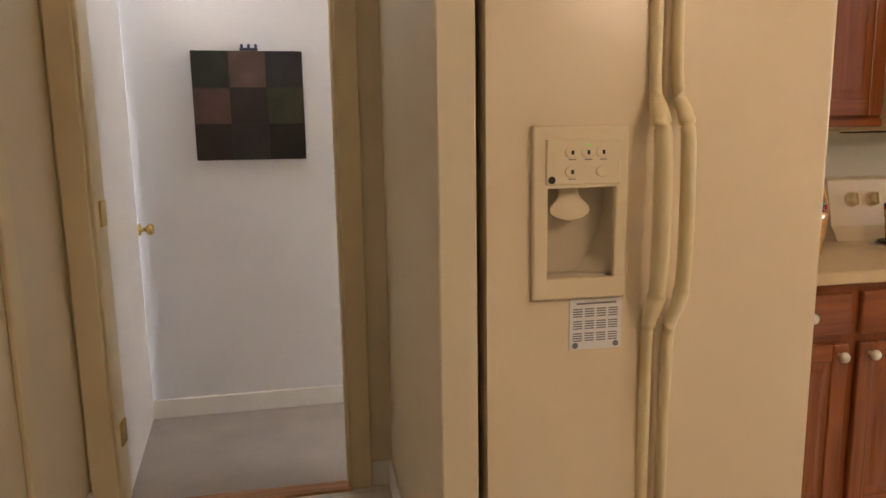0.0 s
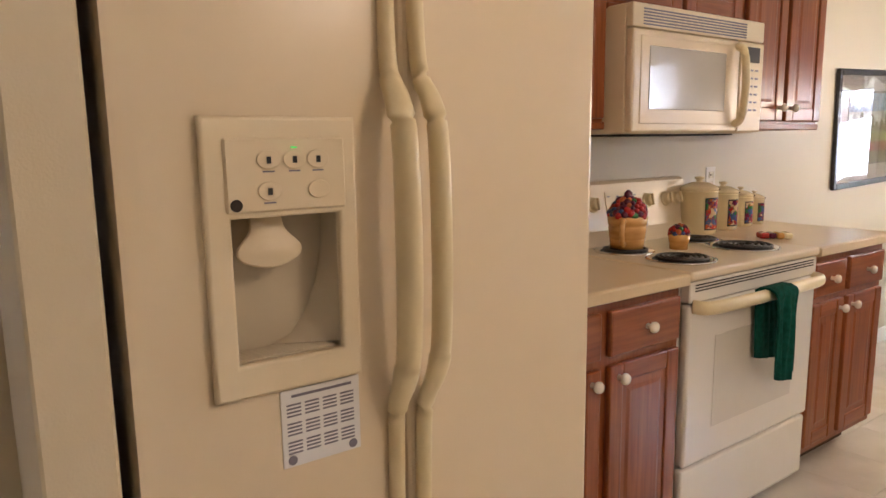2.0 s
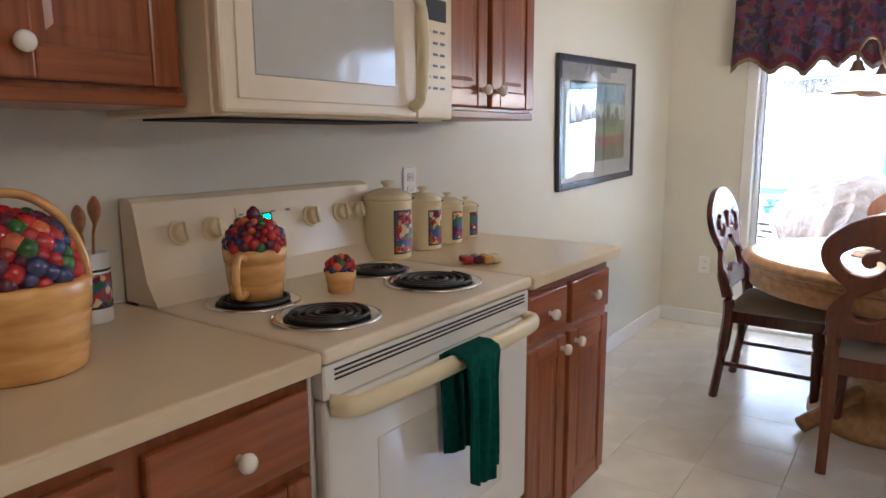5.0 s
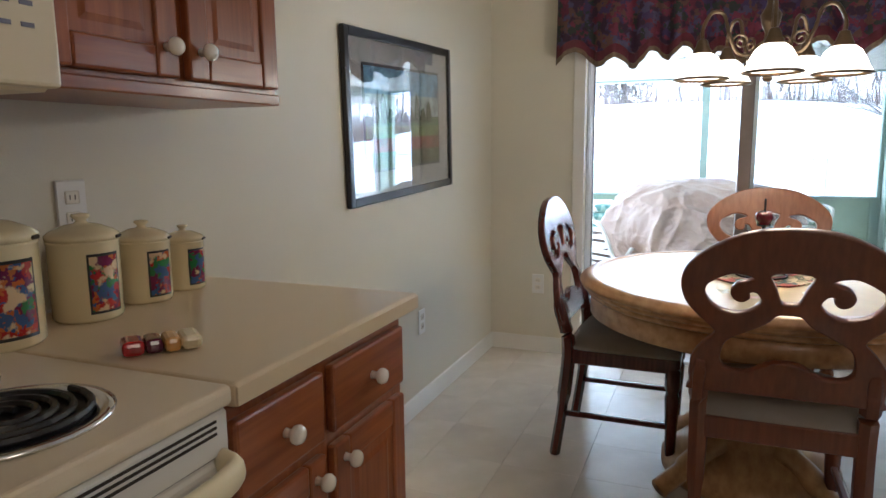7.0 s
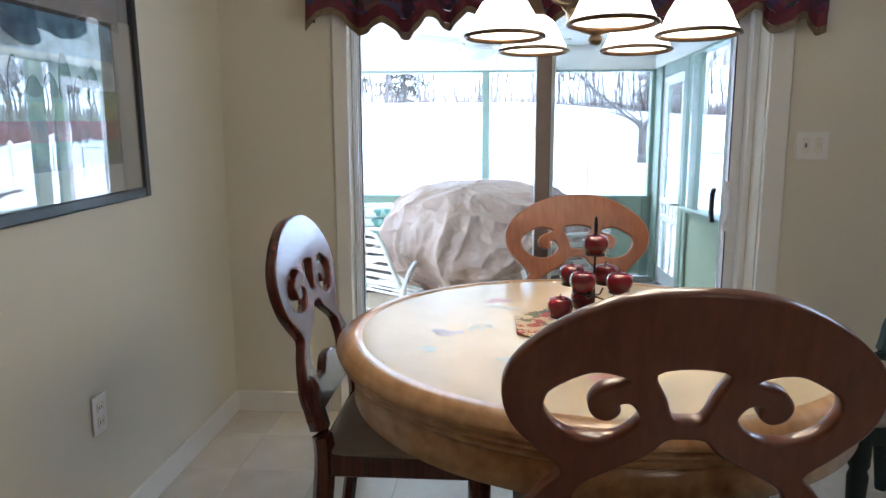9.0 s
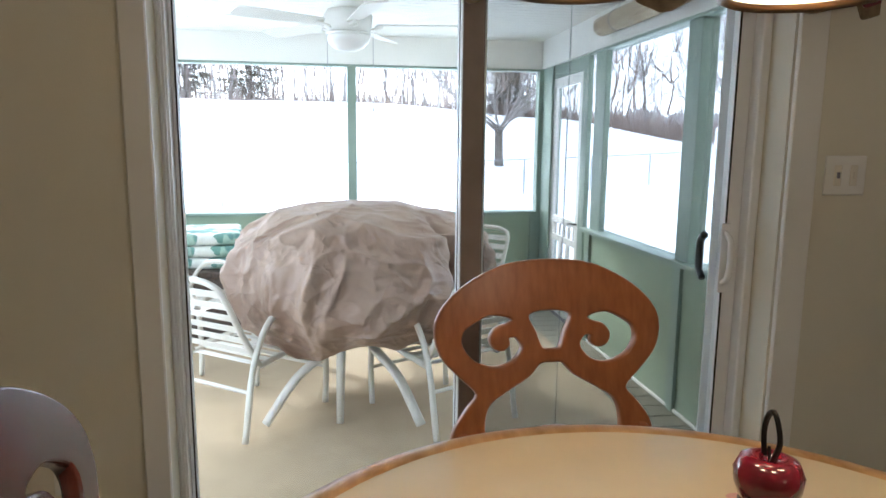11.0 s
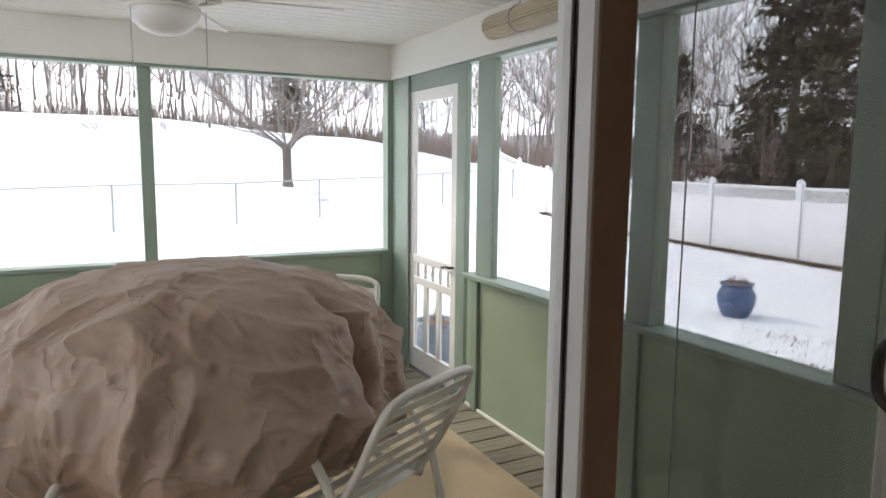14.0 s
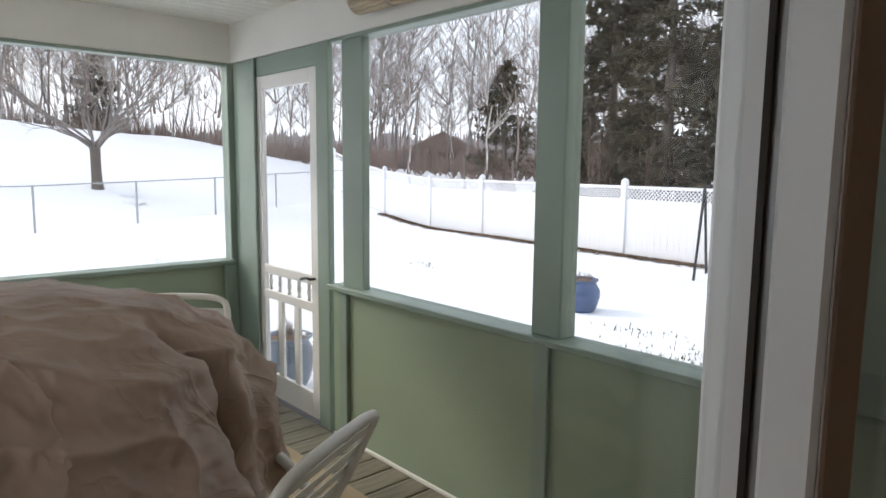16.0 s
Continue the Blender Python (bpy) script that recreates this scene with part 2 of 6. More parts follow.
# brown that puts backlit shade into the colour of the stile's room side
BACKLIT_BROWN = material("backlit_stile_brown", (0.27, 0.21, 0.18), 0.45, vary=0.15, scale=8)
PANE = glass("door_glass", (0.97, 1, 0.99), 0.96)
SCREEN = netting("insect_screen", (0.06, 0.065, 0.065), 0.30)
GREEN = material("sage_green_paint", (0.285, 0.352, 0.25), 0.5, vary=0.05, scale=2, bump=0.2, fine=90)
GREEN_TRIM = material("sage_green_trim", (0.25, 0.318, 0.262), 0.45, vary=0.06, scale=4, bump=0.2, fine=90)
PORCH_WHITE = material("porch_white_paint", (0.78, 0.76, 0.70), 0.55, vary=0.03, scale=4)
DECK = wood("weathered_deck", (0.19, 0.17, 0.12), (0.31, 0.28, 0.21), 0.75, axis="y", coat=0.0, per_object=0.15)
RUG = material("tan_rug", (0.47, 0.37, 0.25), 0.95, vary=0.06, scale=8, bump=0.8, fine=300, spec=0.1)
COVER = material("taupe_vinyl_cover", (0.32, 0.21, 0.15), 0.5, vary=0.10, scale=4, bump=0.8, fine=45, second=(0.41, 0.295, 0.225))
PATIO = material("white_patio_enamel", (0.66, 0.63, 0.56), 0.35, vary=0.06, scale=6)
STRAP = material("white_vinyl_strap", (0.70, 0.68, 0.62), 0.4, vary=0.04, scale=6)
CUSHION = blotched("floral_cushion", (0.10, 0.21, 0.19), [(0.66, 0.68, 0.62), (0.13, 0.26, 0.22), (0.60, 0.64, 0.60), (0.30, 0.42, 0.34)], 11, 0.85, mix=(0.44, 0.5))
WICKER = material("dark_brown_wicker", (0.10, 0.075, 0.06), 0.75, vary=0.3, scale=40, bump=1.0, fine=120)
BAMBOO = wood("bamboo_blind", (0.45, 0.36, 0.25), (0.60, 0.50, 0.36), 0.6, axis="x", coat=0, per_object=0)
SNOW = material("snow", (0.80, 0.82, 0.86), 0.75, vary=0.025, scale=0.25, bump=0.6, fine=9, spec=0.3, second=(0.86, 0.87, 0.89))
BARK = material("grey_bark", (0.13, 0.105, 0.088), 0.9, vary=0.3, scale=3, bump=0.8, fine=40)
TWIG = material("winter_twigs", (0.16, 0.115, 0.095), 0.9, vary=0.3, scale=1)
BIRCH = material("birch_bark", (0.42, 0.39, 0.36), 0.8, vary=0.3, scale=2)
CEDAR = material("cedar_foliage", (0.046, 0.044, 0.026), 0.85, vary=0.35, scale=1.2, second=(0.085, 0.068, 0.038))
# bark and twigs lightened: distance haze is put into the colour
HAZED_BARK = material("hazed_grey_bark", (0.19, 0.165, 0.15), 0.9, vary=0.3, scale=1)
HAZED_TWIG = material("hazed_brown_twigs", (0.22, 0.17, 0.15), 0.9, vary=0.3, scale=1)
BRUSH = material("brown_brush", (0.20, 0.145, 0.12), 0.9, vary=0.3, scale=1)
WFENCE = material("white_vinyl_fence", (0.80, 0.81, 0.83), 0.4, vary=0.03, scale=2)
GALV = material("galvanised_steel", (0.36, 0.37, 0.38), 0.5, metal=0.5, vary=0.1)
BLUE_POT = material("blue_glaze", (0.045, 0.085, 0.19), 0.25, vary=0.25, scale=6, coat=0.5)
GREY_POT = material("grey_glaze", (0.12, 0.15, 0.19), 0.3, vary=0.25, scale=6, coat=0.4)
LEAFLITTER = material("leaf_litter", (0.16, 0.10, 0.06), 0.95, vary=0.4, scale=8, bump=1, fine=30)
GRASS = material("winter_grass", (0.10, 0.12, 0.05), 0.95, vary=0.4, scale=10, bump=1, fine=60)
DARK_HOUSE = material("brown_siding", (0.10, 0.07, 0.06), 0.8, vary=0.1, scale=1)

# creases pressed into the vinyl cover
cn, cl = COVER.node_tree.nodes, COVER.node_tree.links
ctex = cn.new("ShaderNodeTexCoord")
cnoise = cn.new("ShaderNodeTexNoise")
cnoise.inputs["Scale"].default_value, cnoise.inputs["Detail"].default_value, cnoise.inputs["Distortion"].default_value = 5.0, 3.0, 0.7
cmid, cabs, cpow, cbump = cn.new("ShaderNodeMath"), cn.new("ShaderNodeMath"), cn.new("ShaderNodeMath"), cn.new("ShaderNodeBump")
cmid.operation, cabs.operation, cpow.operation = "SUBTRACT", "ABSOLUTE", "POWER"
cmid.inputs[1].default_value, cpow.inputs[1].default_value = 0.5, 0.6
cbump.invert = True
cbump.inputs["Strength"].default_value, cbump.inputs["Distance"].default_value = 0.9, 0.022
cl.new(ctex.outputs["Object"], cnoise.inputs["Vector"])
cl.new(cnoise.outputs[0], cmid.inputs[0])
cl.new(cmid.outputs[0], cabs.inputs[0])
cl.new(cabs.outputs[0], cpow.inputs[0])
cl.new(cpow.outputs[0], cbump.inputs["Height"])
cl.new(cbump.outputs[0], cn["Principled BSDF"].inputs["Normal"])

# ---- tools ----


def thing(name, label, category, at=(0, 0, 0), turn=0, group="", kind=""):
    ob = new(name)
    ob.matrix_world = pose(*at, 0, 0, turn)
    ob.empty_display_size = 0.1
    return tagged(ob, label, category, group, kind)


def part(name, bm, mat, parent=None, label="", smooth=False, at=None):
    me = bpy.data.meshes.new(name)
    bmesh.ops.recalc_face_normals(bm, faces=bm.faces)
    bm.to_mesh(me)
    bm.free()
    me.materials.append(mat)
    if smooth:
        me.shade_smooth()
    ob = new(name, me)
    if parent:
        ob.parent = parent
    if at:
        ob.location = at
    if label:
        ob["label"] = label
    return ob


def setting(name, bm, mat, label, category, smooth=False):
    return tagged(part(name, bm, mat, smooth=smooth), label, category, kind="structure")


def block(bm, lo, hi, bevel=0.0, seg=1):
    made = bmesh.ops.create_cube(bm, size=1)
    vs = made["verts"]
    for v in vs:
        v.co = Vector([(lo[i] + hi[i]) / 2 + v.co[i] * (hi[i] - lo[i]) for i in range(3)])
    if bevel:
        es = list({e for v in vs for e in v.link_edges})
        bmesh.ops.bevel(bm, geom=es, offset=bevel, segments=seg, affect="EDGES", profile=0.5)
    return bm


def box(lo, hi, bevel=0.0, seg=1):
    return block(bmesh.new(), lo, hi, bevel, seg)


def lathe(bm, profile, seg=24, at=(0, 0, 0), caps=True):
    rings = []
    for r, z in profile:
        rings.append([bm.verts.new((at[0] + max(r, 0.0004) * math.cos(2 * math.pi * i / seg), at[1] + max(r, 0.0004) * math.sin(2 * math.pi * i / seg), at[2] + z)) for i in range(seg)])
    for a, b in zip(rings, rings[1:]):
        for i in range(seg):
            bm.faces.new((a[i], a[(i + 1) % seg], b[(i + 1) % seg], b[i]))
    if caps:
        bm.faces.new(rings[0][::-1])
        bm.faces.new(rings[-1])
    return bm


def tube(bm, pts, r, seg=8, closed=False, flat=1.0):
    pts = [Vector(p) for p in pts]
    rings = []
    n = len(pts)
    rad = r if isinstance(r, (list, tuple)) else [r] * n
    up = Vector((0.013, 0.021, 1))
    for i, p in enumerate(pts):
        d = (pts[(i + 1) % n] - pts[i - 1]) if closed else (pts[min(i + 1, n - 1)] - pts[max(i - 1, 0)])
        d.normalize()
        if abs(d.dot(up)) > 0.97 * up.length:
            ref = Vector((1, 0.03, 0.02))
        else:
            ref = up
        s = d.cross(ref).normalized()
        if rings and s.dot(last) < 0:
            s = -s
        last = s
        u = s.cross(d).normalized()
        rings.append([bm.verts.new(p + (s * math.cos(2 * math.pi * k / seg) + u * math.sin(2 * math.pi * k / seg) * flat) * rad[i]) for k in range(seg)])
    m = n if closed else n - 1
    for i in range(m):
        a, b = rings[i], rings[(i + 1) % n]
        for k in range(seg):
            bm.faces.new((a[k], a[(k + 1) % seg], b[(k + 1) % seg], b[k]))
    if not closed:
        bm.faces.new(rings[0][::-1])
        bm.faces.new(rings[-1])
    return bm


def ease(points, steps=6):
    """A smooth line through the points."""
    p = [Vector(q) for q in points]
    p = [2 * p[0] - p[1]] + p + [2 * p[-1] - p[-2]]
    out = []
    for i in range(1, len(p) - 2):
        for k in range(steps):
            t = k / steps
            a, b, c, d = p[i - 1:i + 3]
            out.append(0.5 * ((2 * b) + (c - a) * t + (2 * a - 5 * b + 4 * c - d) * t * t + (3 * b - a - 3 * c + d) * t ** 3))
    return out + [p[-2]]


def plate(outline, holes, thick, bevel=0.003):
    """A flat board in the xy plane with cut-outs, as a mesh."""
    cu = bpy.data.curves.new("board", "CURVE")
    cu.dimensions, cu.fill_mode, cu.extrude, cu.bevel_depth, cu.bevel_resolution = "2D", "BOTH", thick / 2 - bevel, bevel, 1
    for loop in [outline, *holes]:
        s = cu.splines.new("POLY")
        s.points.add(len(loop) - 1)
        for q, (x, y) in zip(s.points, loop):
            q.co = (x, y, 0, 1)
        s.use_cyclic_u = True
    ob = bpy.data.objects.new("board", cu)
    scene.collection.objects.link(ob)
    dg = bpy.context.evaluated_depsgraph_get()
    me = bpy.data.meshes.new_from_object(ob.evaluated_get(dg))
    bpy.data.objects.remove(ob)
    bpy.data.curves.remove(cu)
    bm = bmesh.new()
    bm.from_mesh(me)
    bpy.data.meshes.remove(me)
    bmesh.ops.remove_doubles(bm, verts=bm.verts, dist=0.0003)
    return bm


def smooth_loop(pts, steps=4):
    p = [Vector((*q, 0)) for q in pts]
    n = len(p)
    out = []
    for i in range(n):
        a, b, c, d = p[i - 1], p[i], p[(i + 1) % n], p[(i + 2) % n]
        for k in range(steps):
            t = k / steps
            v = 0.5 * ((2 * b) + (c - a) * t + (2 * a - 5 * b + 4 * c - d) * t * t + (3 * b - a - 3 * c + d) * t ** 3)
            out.append((v.x, v.y))
    return out


def lettering(words, size, m, mat, parent, name="lettering"):
    cu = bpy.data.curves.new(name, "FONT")
    cu.body, cu.size, cu.extrude, cu.align_x, cu.align_y = words, size, 0.0003, "CENTER", "CENTER"
    ob = bpy.data.objects.new(name, cu)
    scene.collection.objects.link(ob)
    me = bpy.data.meshes.new_from_object(ob.evaluated_get(bpy.context.evaluated_depsgraph_get()))
    bpy.data.objects.remove(ob)
    bpy.data.curves.remove(cu)
    me.materials.clear()
    me.materials.append(mat)
    o = new(name, me)
    o.parent = parent
    o.matrix_basis = m
    return o

# ---- structure of the house ----
WY, EX, CH = 2.36, 6.35, 2.44          # kitchen wall, door wall, ceiling height
bm = box((0.9, WY, 0), (EX + 0.2, WY + 0.12, CH))
setting("wall_north", bm, WALL, "beige painted kitchen and dining wall", "wall")
bm = box((0.80, 1.45, 0), (0.884, 2.62, CH), 0.004)
setting("wall_stub", bm, HALL_WARMED, "cream painted wall end beside the refrigerator", "wall")
DY0, DY1, DZ = 0.085, 1.815, 2.02        # sliding door opening
bm = box((EX, DY1, 0), (EX + 0.22, WY, CH))
block(bm, (EX, -0.72, 0), (EX + 0.22, DY0, CH))
block(bm, (EX, DY0, DZ), (EX + 0.22, DY1, CH))
block(bm, (EX, -1.62, 0), (EX + 0.22, -0.72, 1.12))
block(bm, (EX, -1.62, 2.08), (EX + 0.22, -0.72, CH))
block(bm, (EX, -3.4, 0), (EX + 0.22, -1.62, CH))
setting("wall_east", bm, WALL, "beige painted wall with the patio door opening", "wall")
setting("wall_south", box((-2.6, -3.5, 0), (EX + 0.22, -3.4, CH)), WALL, "beige painted wall behind the kitchen", "wall")
setting("wall_west", box((-2.7, -3.5, 0), (-2.6, 2.62, CH)), WALL, "beige painted wall at the hall's end", "wall")
bm = box((-2.6, 2.5, 0), (-0.19, 2.62, CH))
block(bm, (0.645, 2.5, 0), (0.80, 2.62, CH))
block(bm, (-0.19, 2.5, 2.06), (0.645, 2.62, CH))
setting("wall_hall", bm, HALL_WARMED, "cream hall wall with a doorway", "wall")
bm = box((-0.40, 0.75, 0), (-0.28, 2.5, CH))
setting("wall_passage", bm, HALL_WARMED, "cream passage wall beside the doorway", "wall")
setting("ceiling", box((-2.7, -3.5, CH), (EX + 0.22, WY + 0.26, CH + 0.1)), CEILING, "white textured ceiling", "ceiling")
setting("floor", box((-2.7, -3.5, -0.12), (EX + 0.22, 2.56, -0.006)), GROUT, "beige vinyl floor laid in square tiles", "floor")
# the room beyond the doorway
bm = box((-2.6, 3.36, 0), (2.2, 3.46, CH))
block(bm, (2.1, 2.62, 0), (2.2, 3.36, CH))
block(bm, (-2.7, 2.62, 0), (-2.6, 3.36, 0.9))
block(bm, (-2.7, 2.62, 2.1), (-2.6, 3.36, CH))
setting("wall_bedroom", bm, WALL_WHITE, "cool white wall of the room beyond", "wall")
setting("ceiling_bedroom", box((-2.7, 2.62, CH), (2.2, 3.46, CH + 0.1)), CEILING, "white ceiling of the room beyond", "ceiling")
setting("carpet", box((-2.7, 2.535, -0.1), (2.2, 3.46, 0.006)), CARPET, "beige cut-pile carpet with vacuum marks", "carpet")
setting("threshold", box((-0.19, 2.47, -0.004), (0.645, 2.545, 0.010), 0.004), THRESH, "oak threshold strip in the doorway", "threshold")


def run(name, segments, mat, label, category="baseboard"):
    bm = bmesh.new()
    for lo, hi in segments:
        block(bm, lo, hi, 0.004)
    return setting(name, bm, mat, label, category)


run("baseboard", [((3.825, WY - 0.014, 0), (EX, WY - 0.001, 0.095)), ((EX - 0.014, 1.92, 0), (EX - 0.001, WY - 0.014, 0.095)), ((EX - 0.014, -3.4, 0), (EX - 0.001, 0.0, 0.095)),
                  ((0.72, 2.484, 0), (0.80, 2.499, 0.10)), ((0.785, 1.45, 0), (0.799, 2.484, 0.10)), ((-0.279, 0.75, 0), (-0.265, 2.484, 0.10))], TRIM, "white painted baseboard along the walls")
run("baseboard_bedroom", [((-2.6, 3.345, 0.006), (2.1, 3.359, 0.10))], TRIM, "white baseboard of the room beyond")
run("trim_doorway", [((0.64, 2.482, 0), (0.72, 2.499, 2.13)), ((-0.27, 2.482, 0), (-0.185, 2.499, 2.13)), ((-0.185, 2.482, 2.055), (0.64, 2.499, 2.13)),
                     ((0.628, 2.5, 0), (0.644, 2.62, 2.055)), ((-0.189, 2.5, 0), (-0.173, 2.62, 2.055)), ((-0.279, 1.55, 0), (-0.262, 1.63, 2.1)), ((-0.279, 2.02, 0), (-0.262, 2.10, 2.1))], CREAM_TRIM, "cream painted doorway casing", "trim")
run("trim_patio_door", [((EX - 0.018, DY1 - 0.01, 0), (EX - 0.001, DY1 + 0.055, DZ + 0.06)), ((EX - 0.018, DY0 - 0.094, 0), (EX - 0.001, DY0 - 0.005, DZ + 0.06)), ((EX - 0.018, DY0 - 0.005, DZ), (EX - 0.001, DY1 - 0.01, DZ + 0.06))], TRIM, "white moulded casing round the patio door", "trim")

# interior door, swung open into the room beyond
door = thing("door_1", "white panelled interior door standing open with a brass knob", "door", (-0.172, 2.60, 0.012), 0, kind="structure")
leaf = part("leaf", box((-0.036, 0.01, 0), (0, 0.76, 2.02), 0.003), TRIM, door)
leaf.rotation_euler = (0, 0, radians(6))
for z in (0.22, 1.02, 1.78):
    part("hinge", box((-0.004, -0.062, z), (0.006, 0.0, z + 0.09), 0.002), BRASS, door, "brass butt hinge")
bm = lathe(bmesh.new(), [(0.028, 0), (0.028, 0.006), (0.010, 0.010), (0.010, 0.03), (0.024, 0.038), (0.027, 0.052), (0.02, 0.062), (0, 0.064)], 20)
bm.transform(pose(-0.06, 0.69, 0.92, 0, 90, 0))
part("knob", bm, BRASS, door, "round brass knob", smooth=True)

# picture of nine squares
art = thing("canvas_picture", "square canvas of nine photographic squares in dark greens and browns", "picture", (0.28, 3.352, 1.48))
part("canvas", box((-0.245, -0.022, -0.245), (0.245, 0.004, 0.245), 0.003), material("canvas_edge", (0.03, 0.02, 0.02), 0.6), art)
tones = [(0.055, 0.07, 0.045), (0.33, 0.20, 0.16), (0.055, 0.05, 0.06), (0.26, 0.13, 0.11), (0.05, 0.03, 0.022), (0.11, 0.11, 0.06), (0.045, 0.02, 0.018), (0.06, 0.05, 0.055), (0.02, 0.012, 0.012)]
for i, c in enumerate(tones):
    x, z = -0.245 + 0.1633 * (i % 3), 0.245 - 0.1633 * (i // 3)
    part("square", box((x + 0.002, -0.026, z - 0.161), (x + 0.161, -0.0225, z - 0.002)), material("square_tone", tuple(v * 1.5 for v in c), 0.5, vary=0.7, scale=11, second=tuple(v * 0.25 for v in c)), art)
clip = thing("picture_clip", "small dark blue ornament on the picture's top edge", "ornament", (0.29, 3.34, 1.727))
part("bar", box((-0.04, -0.008, 0), (0.04, 0.008, 0.012), 0.003), material("clip_blue", (0.02, 0.03, 0.07), 0.4), clip)
for x in (-0.03, 0.0, 0.032):
    part("prong", box((x - 0.006, -0.006, 0.012), (x + 0.006, 0.006, 0.028), 0.002), FRUITS[1], clip)

# ---- refrigerator ----
FX0, FX1, FY, FH = 0.905, 1.728, 1.45, 1.77
fr = thing("refrigerator", "almond side-by-side refrigerator with ice and water dispenser", "refrigerator", (0, 0, 0))
part("cabinet", box((FX0 + 0.012, FY + 0.085, 0.02), (FX1 - 0.004, WY - 0.03, FH - 0.02), 0.006), ALMOND, fr)
part("gasket", box((FX0 + 0.016, FY + 0.068, 0.05), (FX1 - 0.010, FY + 0.085, FH - 0.03)), GASKET, fr, "dark rubber gasket")
part("toe_grille", box((FX0 + 0.02, FY + 0.07, 0.015), (FX1 - 0.02, FY + 0.085, 0.09), 0.003), GASKET, fr)
GAP = 1.302
RX0, RX1, RZ0, RZ1 = 1.032, 1.196, 0.998, 1.206          # dispenser recess


def door_with_hole():
    bm = bmesh.new()
    x0, x1, y0, y1, z0, z1 = FX0, GAP - 0.004, FY, FY + 0.068, 0.10, FH
    xs, zs = [x0, RX0, RX1, x1], [z0, RZ0, RZ1, z1]
    g = {}
    for i, x in enumerate(xs):
        for k, z in enumerate(zs):
            g[i, k] = bm.verts.new((x, y0, z))
    for i in range(3):
        for k in range(3):
            if (i, k) != (1, 1):
                bm.faces.new((g[i, k], g[i + 1, k], g[i + 1, k + 1], g[i, k + 1]))
    back = [bm.verts.new((x, y1, z)) for x, z in ((x0, z0), (x1, z0), (x1, z1), (x0, z1))]
    bm.faces.new(back[::-1])
    rim = [[g[i, 0] for i in range(4)], [g[3, k] for k in range(4)], [g[i, 3] for i in (3, 2, 1, 0)], [g[0, k] for k in (3, 2, 1, 0)]]
    for s in range(4):
        bm.faces.new((*rim[s], back[(s + 1) % 4], back[s]))
    outer = [e for e in bm.edges if len(e.link_faces) == 2 and e.calc_face_angle(0) > 1]
    bmesh.ops.bevel(bm, geom=outer, offset=0.012, segments=3, affect="EDGES", profile=0.5)
    return bm


left = part("freezer_door", door_with_hole(), ALMOND, fr)
part("fridge_door", box((GAP + 0.004, FY, 0.10), (FX1, FY + 0.068, FH), 0.012, 3), ALMOND, fr)
# dispenser: raised surround, recess, control panel
sx0, sx1, sz0, sz1 = 1.008, 1.214, 0.962, 1.328
surround = plate([(sx0, sz0), (sx1, sz0), (sx1, sz1), (sx0, sz1)], [[(RX0, RZ0), (RX1, RZ0), (RX1, RZ1), (RX0, RZ1)]], 0.018, 0.005)
surround.transform(pose(0, FY - 0.006, 0, 90, 0, 0))
disp = part("dispenser", surround, ALMOND_PLASTIC, fr, "almond plastic dispenser surround")
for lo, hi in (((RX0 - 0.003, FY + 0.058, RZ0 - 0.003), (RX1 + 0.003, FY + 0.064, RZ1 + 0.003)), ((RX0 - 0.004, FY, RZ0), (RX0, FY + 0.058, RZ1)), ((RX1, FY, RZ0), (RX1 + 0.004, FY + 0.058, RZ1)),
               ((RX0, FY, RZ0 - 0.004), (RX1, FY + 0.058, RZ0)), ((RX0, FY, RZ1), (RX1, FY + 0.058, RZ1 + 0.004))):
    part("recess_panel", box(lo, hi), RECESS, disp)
part("pilot_light", box((1.120, FY - 0.0215, 1.2915), (1.128, FY - 0.0185, 1.2935)), glowing("green_pilot", (0.1, 0.9, 0.2), 0.04), disp, "small green pilot light")
bm = plate(smooth_loop([(-0.018, 0), (-0.024, -0.025), (-0.043, -0.048), (-0.038, -0.064), (0, -0.074), (0.036, -0.064), (0.044, -0.048), (0.024, -0.025), (0.016, 0.0)]), [], 0.008, 0.002)
bm.transform(pose(1.098, FY + 0.03, RZ1 - 0.004, 78, 0, 0))
part("ice_paddle", bm, ALMOND_PLASTIC, disp, smooth=True)
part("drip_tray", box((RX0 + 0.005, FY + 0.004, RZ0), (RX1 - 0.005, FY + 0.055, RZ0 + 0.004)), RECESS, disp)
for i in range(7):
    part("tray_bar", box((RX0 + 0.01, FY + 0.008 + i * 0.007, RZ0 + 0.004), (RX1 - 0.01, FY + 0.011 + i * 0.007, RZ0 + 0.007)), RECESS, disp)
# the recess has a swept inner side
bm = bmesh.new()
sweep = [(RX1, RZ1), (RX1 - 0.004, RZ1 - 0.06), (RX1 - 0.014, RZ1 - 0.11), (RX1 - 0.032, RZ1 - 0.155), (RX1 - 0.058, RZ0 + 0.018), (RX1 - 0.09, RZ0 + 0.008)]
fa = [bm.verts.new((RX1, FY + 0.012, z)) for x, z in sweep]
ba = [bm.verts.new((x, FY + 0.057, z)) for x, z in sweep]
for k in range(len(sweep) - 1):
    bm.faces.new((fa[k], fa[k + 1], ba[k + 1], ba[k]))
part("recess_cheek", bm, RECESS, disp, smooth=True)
part("control_panel", box((RX0 - 0.002, FY - 0.019, RZ1 + 0.002), (RX1 + 0.004, FY - 0.012, 1.306), 0.003), ALMOND_PLASTIC, disp, "smooth almond control panel")
